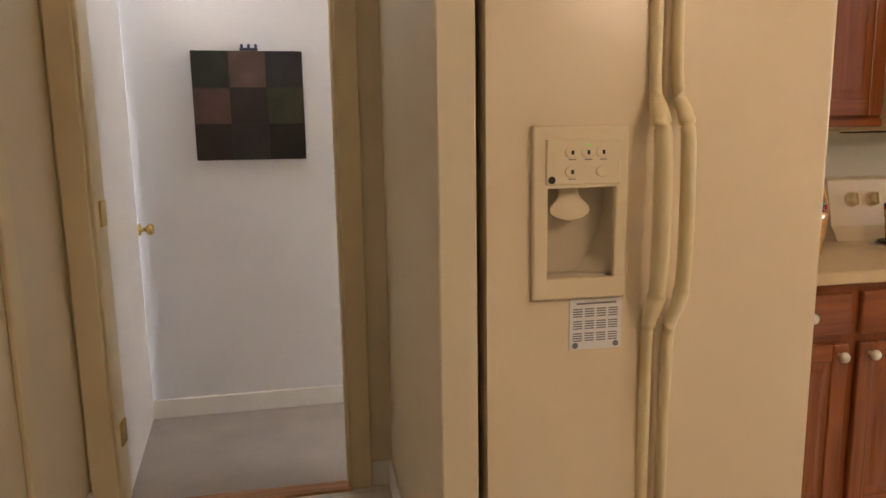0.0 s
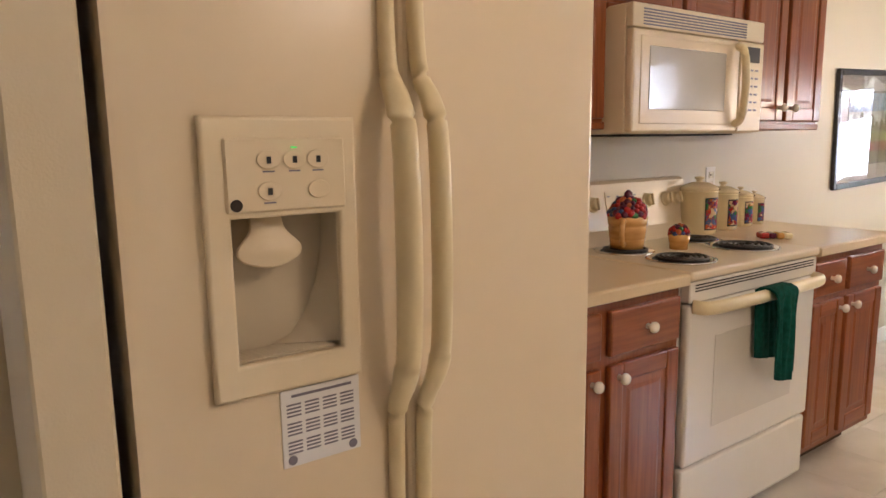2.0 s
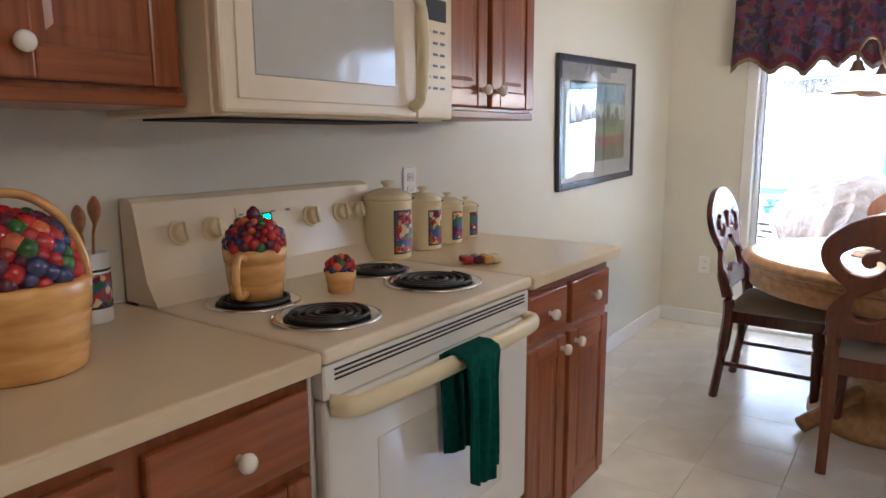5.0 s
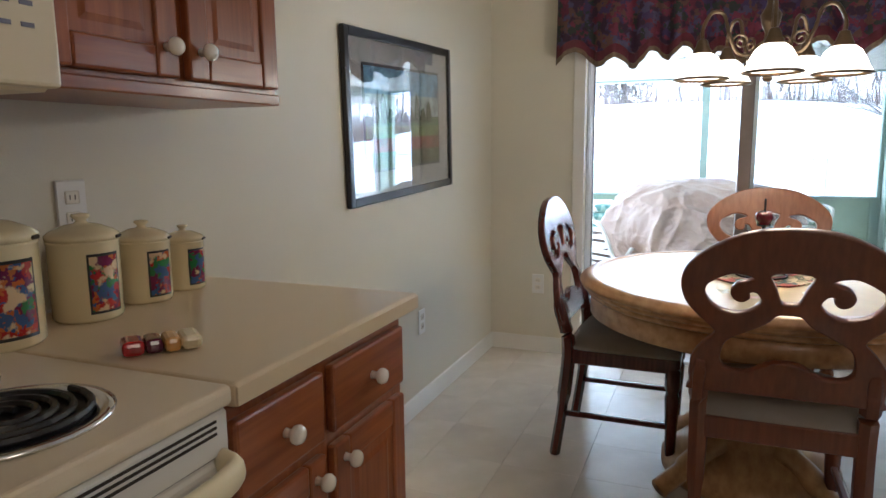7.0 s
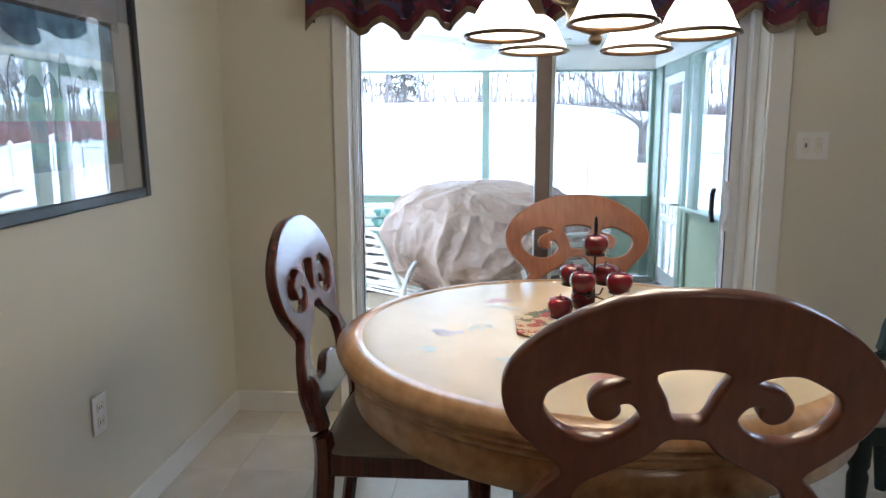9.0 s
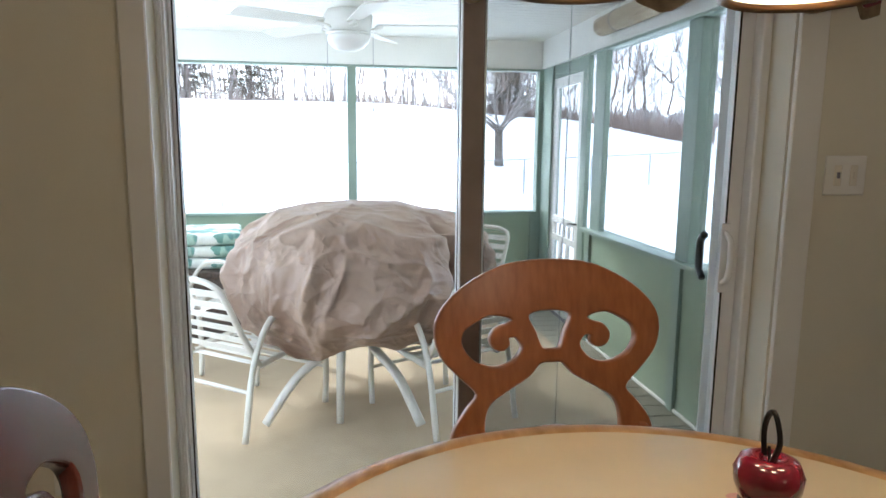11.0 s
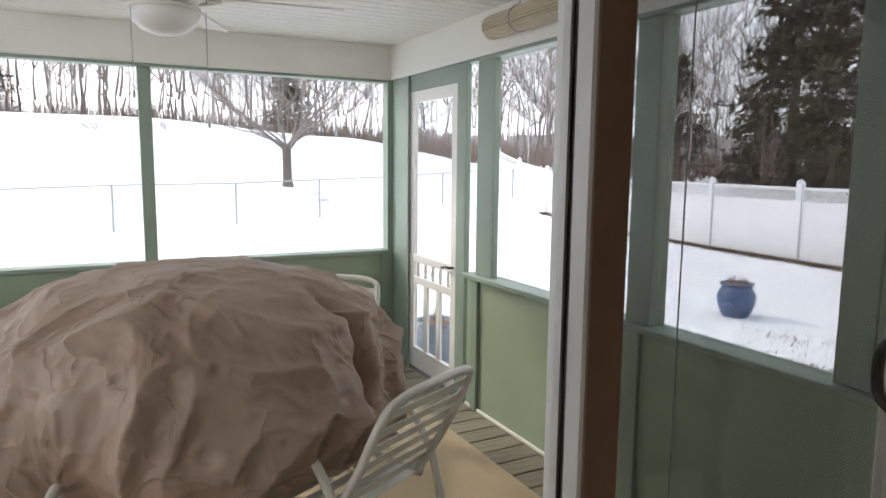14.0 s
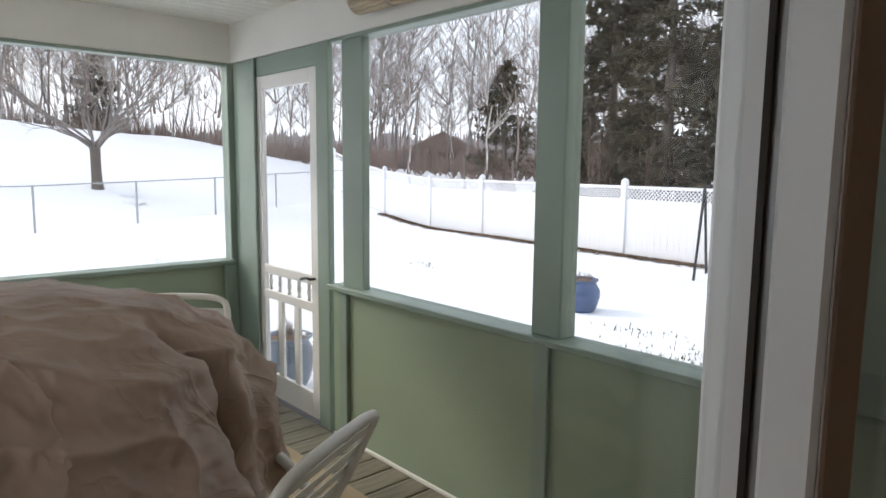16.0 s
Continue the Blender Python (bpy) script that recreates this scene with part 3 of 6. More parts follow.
for x, z in ((1.088, 1.277), (1.124, 1.277), (1.158, 1.277), (1.088, 1.236), (1.158, 1.236)):
    bm = plate(smooth_loop([(0.015 * math.cos(a * math.pi / 6), 0.0115 * math.sin(a * math.pi / 6)) for a in range(12)], 2), [], 0.004, 0.001)
    bm.transform(pose(x, FY - 0.020, z, 90, 0, 0))
    button = part("button", bm, ALMOND_PLASTIC, disp)
for x, z in ((1.088, 1.277), (1.124, 1.277), (1.158, 1.277), (1.088, 1.236)):
    part("symbol", box((x - 0.003, FY - 0.0228, z - 0.005), (x + 0.003, FY - 0.0222, z + 0.004)), BLACK, disp)
    part("caption", box((x - 0.008, FY - 0.0199, z - 0.0165), (x + 0.008, FY - 0.0193, z - 0.0145)), INK, disp)
bm = lathe(bmesh.new(), [(0.008, 0), (0.008, 0.001)], 20)
bm.transform(pose(1.043, FY - 0.0193, 1.219, 90, 0, 0))
part("badge", bm, GASKET, disp, "round dark badge")


def long_handle(x, side):
    """A full-height plastic handle strip that swells out from the door in a long D."""
    zs = [(0.10, 0.004), (0.60, 0.006), (0.80, 0.010), (0.885, 0.016), (0.935, 0.040), (0.985, 0.056), (1.08, 0.062), (1.20, 0.062), (1.31, 0.056), (1.36, 0.038), (1.40, 0.016), (1.50, 0.008), (FH, 0.004)]
    pts = ease([(x + side * min(out, 0.03) * 0.42, FY - out, z) for z, out in zs], 5)
    return tube(bmesh.new(), pts, [0.016 + (0.16 if side < 0 else 0.07) * max(0, FY - 0.012 - p.y) for p in pts], 12, flat=0.75)


for x, side in ((GAP - 0.024, -0.2), (GAP + 0.024, 0.6)):
    part("handle", long_handle(x, side), HANDLE, fr, "yellowed plastic handle strip", smooth=True)
sheet = thing("calendar_magnet", "small printed year calendar stuck on the freezer door", "calendar", (1.160, FY - 0.0012, 0.892))
part("sheet", box((-0.066, -0.001, -0.056), (0.058, 0.001, 0.060)), PAPER, sheet)
for r in range(3):
    for c in range(4):
        for k in range(4):
            part("print", box((-0.058 + c * 0.028, -0.0016, 0.036 - r * 0.028 - k * 0.0055), (-0.036 + c * 0.028, -0.0011, 0.0385 - r * 0.028 - k * 0.0055)), INK, sheet)
part("heading", box((-0.05, -0.0016, 0.048), (0.045, -0.0011, 0.052)), INK, sheet)
for x in (-0.052, 0.045):
    bm = lathe(bmesh.new(), [(0.007, 0), (0.007, 0.0006)], 16)
    bm.transform(pose(x, -0.0011, -0.046, 90, 0, 0))
    part("emblem", bm, INK, sheet)

# ---- cabinets ----


def knob(parent, x, y, z, r=0.016):
    bm = lathe(bmesh.new(), [(r * 0.55, 0), (r * 0.45, 0.006), (r * 0.55, 0.012), (r, 0.018), (r * 1.05, 0.025), (r * 0.8, 0.032), (r * 0.3, 0.035), (0, 0.0352)], 18)
    bm.transform(pose(x, y, z, 90, 0, 0))
    part("knob", bm, PORCELAIN, parent, "round porcelain knob", smooth=True)


def panel_door(unit, x0, x1, y, z0, z1, knob_at):
    d = part("door", box((x0 + 0.05, y + 0.006, z0 + 0.05), (x1 - 0.05, y + 0.014, z1 - 0.05)), CABINET, unit)
    w = 0.055
    for lo, hi, m in (((x0, y, z0), (x0 + w, y + 0.02, z1), CABINET), ((x1 - w, y, z0), (x1, y + 0.02, z1), CABINET), ((x0 + w, y + 0.001, z0), (x1 - w, y + 0.02, z0 + w), CABINET_H), ((x0 + w, y + 0.001, z1 - w), (x1 - w, y + 0.02, z1), CABINET_H)):
        part("rail" if m is CABINET_H else "stile", box(lo, hi, 0.005, 2), m, d)
    # raised field
    bm = bmesh.new()
    a, b = w + 0.004, w + 0.032
    o = [bm.verts.new(v) for v in ((x0 + a, y + 0.010, z0 + a), (x1 - a, y + 0.010, z0 + a), (x1 - a, y + 0.010, z1 - a), (x0 + a, y + 0.010, z1 - a))]
    i = [bm.verts.new(v) for v in ((x0 + b, y + 0.003, z0 + b), (x1 - b, y + 0.003, z0 + b), (x1 - b, y + 0.003, z1 - b), (x0 + b, y + 0.003, z1 - b))]
    for k in range(4):
        bm.faces.new((o[k], o[(k + 1) % 4], i[(k + 1) % 4], i[k]))
    bm.faces.new(i)
    part("panel", bm, CABINET, d)
    knob(d, *knob_at)
    return d


def drawer(unit, x0, x1, y, z0, z1):
    d = part("drawer", box((x0, y, z0), (x1, y + 0.02, z1), 0.006, 2), CABINET_H, unit)
    knob(d, (x0 + x1) / 2, y, (z0 + z1) / 2)


def base_unit(x0, x1, split, label, end=False):
    unit = thing("base_cabinet", label, "cabinet", (0, 0, 0), group="base cabinets")
    bm = box((x0, 1.782, 0.10), (x1, WY - 0.003, 0.872), 0.002)
    part("body", bm, CABINET, unit)
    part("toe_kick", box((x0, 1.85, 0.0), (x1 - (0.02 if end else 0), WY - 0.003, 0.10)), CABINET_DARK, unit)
    f = 1.755
    part("face_frame", box((x0, f + 0.006, 0.10), (x1, 1.782, 0.872), 0.002), CABINET, unit)
    for a, b, side in split:
        drawer(unit, a, b, f - 0.014, 0.715, 0.845)
        panel_door(unit, a, b, f - 0.014, 0.135, 0.69, ((b - 0.035) if side > 0 else (a + 0.035), f - 0.014, 0.655))
    return unit


base_unit(1.76, 2.455, [(1.80, 2.10, 1), (2.137, 2.44, -1)], "reddish oak base cabinet with drawers and porcelain knobs")
base_unit(3.225, 3.825, [(3.240, 3.478, 1), (3.508, 3.805, -1)], "reddish oak base cabinet at the counter's end", True)


def counter(x0, x1, label, over):
    c = thing("countertop", label, "countertop", (0, 0, 0), group="countertops")
    bm = box((x0, 1.722, 0.874), (x1 + over, WY - 0.002, 0.912), 0.009, 3)
    part("top", bm, COUNTER, c)
    part("front_edge", box((x0 + 0.001, 1.7195, 0.878), (x1 + over - 0.008, 1.7235, 0.908), 0.0015), COUNTER, c)
    part("wall_seam", box((x0 + 0.001, WY - 0.006, 0.9115), (x1 - 0.001, WY - 0.001, 0.916), 0.001), TRIM, c, "thin white caulk seam")
    return c


counter(1.76, 2.458, "cream laminate worktop beside the refrigerator", 0)
counter(3.222, 3.825, "cream laminate worktop ending at the dining room", 0.025)


def wall_unit(x0, x1, z0, z1, doors, label, y=2.045):
    unit = thing("wall_cabinet", label, "cabinet", (0, 0, 0), group="wall cabinets")
    part("body", box((x0, y + 0.022, z0), (x1, WY - 0.003, z1), 0.002), CABINET, unit)
    part("bottom_trim", box((x0 - 0.001, y + 0.012, z0 - 0.012), (x1 + 0.001, WY - 0.003, z0 + 0.012), 0.003), CABINET_H, unit)
    for a, b, side in doors:
        panel_door(unit, a, b, y, z0 + 0.022, z1 - 0.02, ((b - 0.032) if side > 0 else (a + 0.032), y, z0 + 0.075))
    return unit


wall_unit(1.76, 2.45, 1.345, 2.12, [(1.78, 2.10, 1), (2.13, 2.435, -1)], "reddish oak wall cabinet beside the microwave")
wall_unit(2.455, 3.200, 1.715, 2.12, [(2.475, 2.815, 1), (2.840, 3.182, -1)], "short reddish oak wall cabinet over the microwave")
wall_unit(3.205, 3.828, 1.345, 2.12, [(3.225, 3.508, 1), (3.533, 3.812, -1)], "reddish oak wall cabinet by the dining room")

# ---- microwave ----
mw = thing("microwave", "almond over-the-range microwave with a wide handle", "microwave", (0, 0, 0))
MX0, MX1, MY, MZ0, MZ1 = 2.454, 3.186, 1.955, 1.318, 1.712
part("case", box((MX0, MY + 0.03, MZ0), (MX1, WY - 0.003, MZ1), 0.004), ALMOND_PLASTIC, mw)
d = part("door", box((MX0, MY, MZ0 + 0.004), (MX1 - 0.155, MY + 0.03, MZ1 - 0.075), 0.008, 2), ALMOND, mw)
part("window_border", box((MX0 + 0.035, MY - 0.003, MZ0 + 0.03), (MX1 - 0.20, MY + 0.002, MZ1 - 0.095), 0.002), ALMOND, d)
part("window", box((MX0 + 0.075, MY - 0.005, MZ0 + 0.075), (MX1 - 0.245, MY + 0.002, MZ1 - 0.125), 0.002), MWGLASS, d, "reflective beige window")
bm = tube(bmesh.new(), ease([(MX1 - 0.176, MY, MZ0 + 0.03), (MX1 - 0.176, MY - 0.028, MZ0 + 0.055), (MX1 - 0.176, MY - 0.04, MZ0 + 0.16), (MX1 - 0.176, MY - 0.028, MZ0 + 0.275), (MX1 - 0.176, MY, MZ0 + 0.30)]), 0.014, 10)
part("handle", bm, HANDLE, d, smooth=True)
cp = part("control_panel", box((MX1 - 0.152, MY + 0.001, MZ0 + 0.004), (MX1, MY + 0.03, MZ1 - 0.075), 0.006, 2), ALMOND_PLASTIC, mw)
part("display", box((MX1 - 0.125, MY - 0.001, MZ1 - 0.145), (MX1 - 0.03, MY + 0.003, MZ1 - 0.092), 0.001), BLACK, cp, "black display")
for r in range(6):
    for c in range(3):
        x, z = MX1 - 0.118 + c * 0.032, MZ1 - 0.175 - r * 0.028
        part("key_mark", box((x, MY - 0.0006, z), (x + 0.018, MY + 0.002, z + 0.006)), INK, cp)
part("vent_panel", box((MX0, MY + 0.004, MZ1 - 0.072), (MX1, MY + 0.03, MZ1), 0.005, 2), ALMOND_PLASTIC, mw)
for i in range(6):
    part("vent_slot", box((MX0 + 0.05, MY + 0.001, MZ1 - 0.064 + i * 0.009), (MX1 - 0.12, MY + 0.006, MZ1 - 0.060 + i * 0.009)), INK, mw)
bm = lathe(bmesh.new(), [(0.008, 0), (0.008, 0.001)], 16)
bm.transform(pose(MX0 + 0.055, MY - 0.0005, MZ0 + 0.045, 90, 0, 0))
part("badge", bm, INK, mw)
part("underside_filter", box((MX0 + 0.05, MY + 0.08, MZ0 - 0.006), (MX1 - 0.05, WY - 0.06, MZ0 - 0.001)), GASKET, mw)

# ---- range ----
st = thing("range", "almond electric coil range with a towel on its door", "range", (0, 0, 0))
SX0, SX1, SY = 2.462, 3.218, 1.735
part("body", box((SX0, SY + 0.03, 0.03), (SX1, WY - 0.06, 0.89), 0.003), BISQUE, st)
part("cooktop", box((SX0 - 0.001, SY - 0.012, 0.884), (SX1 + 0.001, WY - 0.05, 0.914), 0.009, 3), ALMOND, st)
part("vent_trim", box((SX0 + 0.004, SY - 0.004, 0.815), (SX1 - 0.004, SY + 0.03, 0.880), 0.004), BISQUE, st)
for i in range(3):
    part("vent_slot", box((SX0 + 0.03, SY - 0.006, 0.850 + i * 0.009), (SX1 - 0.03, SY - 0.003, 0.8535 + i * 0.009)), GASKET, st)
od = part("oven_door", box((SX0 + 0.004, SY - 0.006, 0.295), (SX1 - 0.004, SY + 0.03, 0.812), 0.012, 3), BISQUE, st)
part("door_glass", box((SX0 + 0.14, SY - 0.0075, 0.40), (SX1 - 0.14, SY - 0.004, 0.70), 0.001), material("oven_window", (0.72, 0.68, 0.60), 0.1, vary=0.02, coat=0.8), od)
hz = 0.806
bm = tube(bmesh.new(), ease([(SX0 + 0.02, SY - 0.004, hz), (SX0 + 0.05, SY - 0.045, hz), (SX0 + 0.2, SY - 0.056, hz), ((SX0 + SX1) / 2, SY - 0.058, hz), (SX1 - 0.2, SY - 0.056, hz), (SX1 - 0.05, SY - 0.045, hz), (SX1 - 0.02, SY - 0.004, hz)]), 0.014, 12, flat=1.5)
part("handle", bm, HANDLE, od, smooth=True)
part("storage_drawer", box((SX0 + 0.004, SY, 0.06), (SX1 - 0.004, SY + 0.03, 0.285), 0.010, 2), BISQUE, st)
bm = bmesh.new()
prof = [(WY - 0.135, 0.914), (WY - 0.10, 0.965), (WY - 0.095, 0.985), (WY - 0.062, 1.135), (WY - 0.045, 1.145), (WY - 0.012, 1.145), (WY - 0.012, 0.914)]
l, r = [bm.verts.new((SX0, y, z)) for y, z in prof], [bm.verts.new((SX1, y, z)) for y, z in prof]
for k in range(len(prof)):
    bm.faces.new((l[k], l[(k + 1) % len(prof)], r[(k + 1) % len(prof)], r[k]))
bm.faces.new(l[::-1]); bm.faces.new(r)
bmesh.ops.bevel(bm, geom=[e for e in bm.edges if e.calc_face_angle(0) > 0.5], offset=0.008, segments=2, affect="EDGES")
bg_ = part("backguard", bm, ALMOND, st)
tilt = math.degrees(math.atan2(0.033, 0.15))
for i, x in enumerate((0.10, 0.19, 0.505, 0.62, 0.685)):
    bm = lathe(bmesh.new(), [(0.030, 0), (0.030, 0.004), (0.024, 0.008), (0.022, 0.022), (0.018, 0.025), (0, 0.025)], 20)
    block(bm, (-0.004, -0.022, 0.02), (0.004, 0.022, 0.034), 0.002)
    bm.transform(pose(SX0 + x, WY - 0.0785, 1.062, 90 - tilt, 0, 0))
    part("knob", bm, HANDLE, bg_)
part("clock_face", box((-0.085, -0.002, -0.03), (0.085, 0.002, 0.045)), ALMOND_PLASTIC, bg_).matrix_basis = pose(SX0 + 0.345, WY - 0.080, 1.06, -tilt, 0, 0)
part("clock_display", box((-0.022, -0.004, 0.004), (0.022, -0.001, 0.026)), BLACK, bg_).matrix_basis = pose(SX0 + 0.345, WY - 0.080, 1.06, -tilt, 0, 0)
lettering("1:20", 0.018, pose(SX0 + 0.345, WY - 0.0815, 1.075, 90 - tilt, 0, 0), glowing("green_digits", (0.05, 0.9, 0.2), 2.0), bg_)
for k in range(8):
    part("mark", box((-0.006, -0.0032, -0.004), (0.006, -0.001, 0.0)), INK, bg_).matrix_basis = pose(SX0 + 0.27 + 0.05 * (k % 4), WY - 0.080, 1.045 + 0.045 * (k // 4), -tilt, 0, 0)
for x, y, r in ((2.615, 2.10, 0.085), (2.62, 1.875, 0.092), (3.01, 1.895, 0.105), (3.03, 2.10, 0.08)):
    bm = lathe(bmesh.new(), [(r + 0.018, 0.0), (r + 0.020, 0.004), (r + 0.010, 0.006), (r, 0.001), (0.02, -0.001)], 36)
    bowl = part("drip_bowl", bm, CHROME, st, "chrome drip ring", smooth=True, at=(x, y, 0.915))
    pts = [((0.018 + (r - 0.024) * k / 90) * math.cos(k * 0.28), (0.018 + (r - 0.024) * k / 90) * math.sin(k * 0.28), 0.008) for k in range(91)]
    part("coil", tube(bmesh.new(), pts, 0.0052, 6), BLACK_COIL, bowl, "black heating coil")
    lathe_bm = lathe(bmesh.new(), [(r - 0.004, 0.0025), (0.0, 0.0022)], 24)
    part("pan", lathe_bm, BLACK_COIL, bowl)

# towel over the oven handle
bm = bmesh.new()
NX, NZ = 26, 44
grid = []
for k in range(NZ + 1):
    s = k / NZ
    row = []
    for i in range(NX + 1):
        u = i / NX
        x = -0.066 + 0.130 * u
        wave = 0.010 * math.sin(u * 11 + 0.8) + 0.006 * math.sin(u * 23 + s * 4)
        if s < 0.36:
            z, y = hz + 0.012 - (0.36 - s) / 0.36 * (0.225 + 0.02 * u), -0.030 + wave * 0.5
            x += 0.010 * (0.36 - s) / 0.36
        elif s < 0.44:
            a = (s - 0.36) / 0.08 * math.pi
            z, y = hz + 0.012 + 0.016 * math.sin(a), -0.058 + 0.036 * math.cos(a)
        else:
            q = (s - 0.44) / 0.56
            z, y = hz + 0.012 - q * (0.275 + 0.02 * math.sin(u * 3)), -0.094 - wave * min(q * 3, 1) - 0.004
            x = x * (1 - 0.10 * q) + 0.006 * q
        row.append(bm.verts.new((x, y, z)))
    grid.append(row)
for k in range(NZ):
    for i in range(NX):
        bm.faces.new((grid[k][i], grid[k][i + 1], grid[k + 1][i + 1], grid[k + 1][i]))
tw = tagged(part("towel", bm, TOWEL, smooth=True, at=(2.850, SY + 0.0, 0)), "dark green terry towel folded over the oven handle", "towel")
so = tw.modifiers.new("thick", "SOLIDIFY")
so.thickness = 0.007

# ---- dining table ----
TX, TY = 5.13, 0.95
tb = thing("dining_table", "round pedestal dining table with a cream painted floral top", "table", (TX, TY, 0))
part("rim", lathe(bmesh.new(), [(0.54, 0.684), (0.596, 0.684), (0.604, 0.690), (0.606, 0.700), (0.601, 0.704), (0.612, 0.707), (0.622, 0.713), (0.624, 0.720), (0.617, 0.724), (0.628, 0.727), (0.634, 0.734), (0.632, 0.742), (0.622, 0.746), (0.617, 0.753), (0.600, 0.760), (0.572, 0.7605), (0.568, 0.755), (0.54, 0.755)], 96, caps=False), TABLE_RIM, tb, "moulded honey wood rim", smooth=True)
part("apron", lathe(bmesh.new(), [(0.585, 0.61), (0.592, 0.614), (0.592, 0.692), (0.56, 0.692), (0.56, 0.61)], 80, caps=False), TABLE_RIM, tb, smooth=True)
top = part("tabletop", lathe(bmesh.new(), [(0.56, 0.70), (0.5715, 0.7585), (0.0, 0.7585)], 80), TABLE_TOP, tb, "cream painted top")
part("pedestal", lathe(bmesh.new(), [(0.30, 0.0), (0.31, 0.02), (0.31, 0.06), (0.27, 0.08), (0.25, 0.11), (0.17, 0.14), (0.14, 0.20), (0.155, 0.30), (0.17, 0.40), (0.15, 0.48), (0.12, 0.52), (0.16, 0.56), (0.24, 0.60), (0.26, 0.70)], 48), TABLE_RIM, tb, "turned wooden pedestal", smooth=True)
for a in range(4):
    bm = tube(bmesh.new(), ease([(0.05, 0, 0.16), (0.20, 0, 0.13), (0.32, 0, 0.075), (0.42, 0, 0.03)]), [0.05] * 6 + [0.045] * 6 + [0.035] * 7, 8)
    bm.transform(pose(0, 0, 0, 0, 0, 45 + 90 * a))
    part("foot", bm, TABLE_RIM, tb, smooth=True)
rng = random.Random(5)
for ang, rad_, mats in [(150, 0.40, 0), (158, 0.33, 1), (142, 0.34, 1), (100, 0.36, 2), (92, 0.28, 1), (215, 0.38, 0), (208, 0.30, 1), (225, 0.31, 1), (40, 0.36, 0), (48, 0.29, 1), (-35, 0.38, 0), (-30, 0.30, 1), (182, 0.42, 1), (178, 0.36, 0), (118, 0.44, 1), (-60, 0.40, 2)]:
    cx, cy = rad_ * math.cos(radians(ang)), rad_ * math.sin(radians(ang))
    for k in range(5 if mats != 1 else 3):
        a0, r0 = rng.uniform(0, 6.28), rng.uniform(0.0, 0.03)
        lw, lh = (rng.uniform(0.014, 0.024), rng.uniform(0.012, 0.018)) if mats != 1 else (rng.uniform(0.02, 0.03), rng.uniform(0.006, 0.010))
        bm = bmesh.new()
        ang2 = rng.uniform(0, 3.14)
        vs = [bm.verts.new((cx + r0 * math.cos(a0) + lw * math.cos(q) * math.cos(ang2) - lh * math.sin(q) * math.sin(ang2), cy + r0 * math.sin(a0) + lw * math.cos(q) * math.sin(ang2) + lh * math.sin(q) * math.cos(ang2), 0.7588 + k * 0.00012)) for q in [j * 6.283 / 12 for j in range(12)]]
        bm.faces.new(vs)
        part("painted_petal", bm, PETALS[mats], top)

# ---- dining chairs ----
OUT = [(0, 1.02), (0.10, 1.010), (0.185, 0.972), (0.245, 0.922), (0.267, 0.872), (0.255, 0.815), (0.215, 0.768), (0.175, 0.725), (0.205, 0.685), (0.235, 0.635), (0.235, 0.56)]
LOOP = [(0.195, 0.879), (0.146, 0.903), (0.100, 0.898), (0.086, 0.886), (0.102, 0.876), (0.127, 0.868), (0.141, 0.848), (0.134, 0.829), (0.117, 0.823), (0.103, 0.833), (0.104, 0.848), (0.090, 0.853), (0.076, 0.846), (0.066, 0.822), (0.092, 0.791), (0.136, 0.780), (0.185, 0.796), (0.212, 0.830), (0.212, 0.859)]
FAN = [(0.055, 0.900), (0.038, 0.855), (0.024, 0.819), (0.0, 0.815), (-0.024, 0.819), (-0.038, 0.855), (-0.055, 0.900), (0, 0.912)]
LOW = [(0, 0.793), (0.03, 0.790), (0.058, 0.762), (0.117, 0.728), (0.150, 0.706), (0.165, 0.675), (0.166, 0.630), (0.140, 0.606), (0.090, 0.605), (0.055, 0.626), (0.029, 0.638), (0, 0.640)]


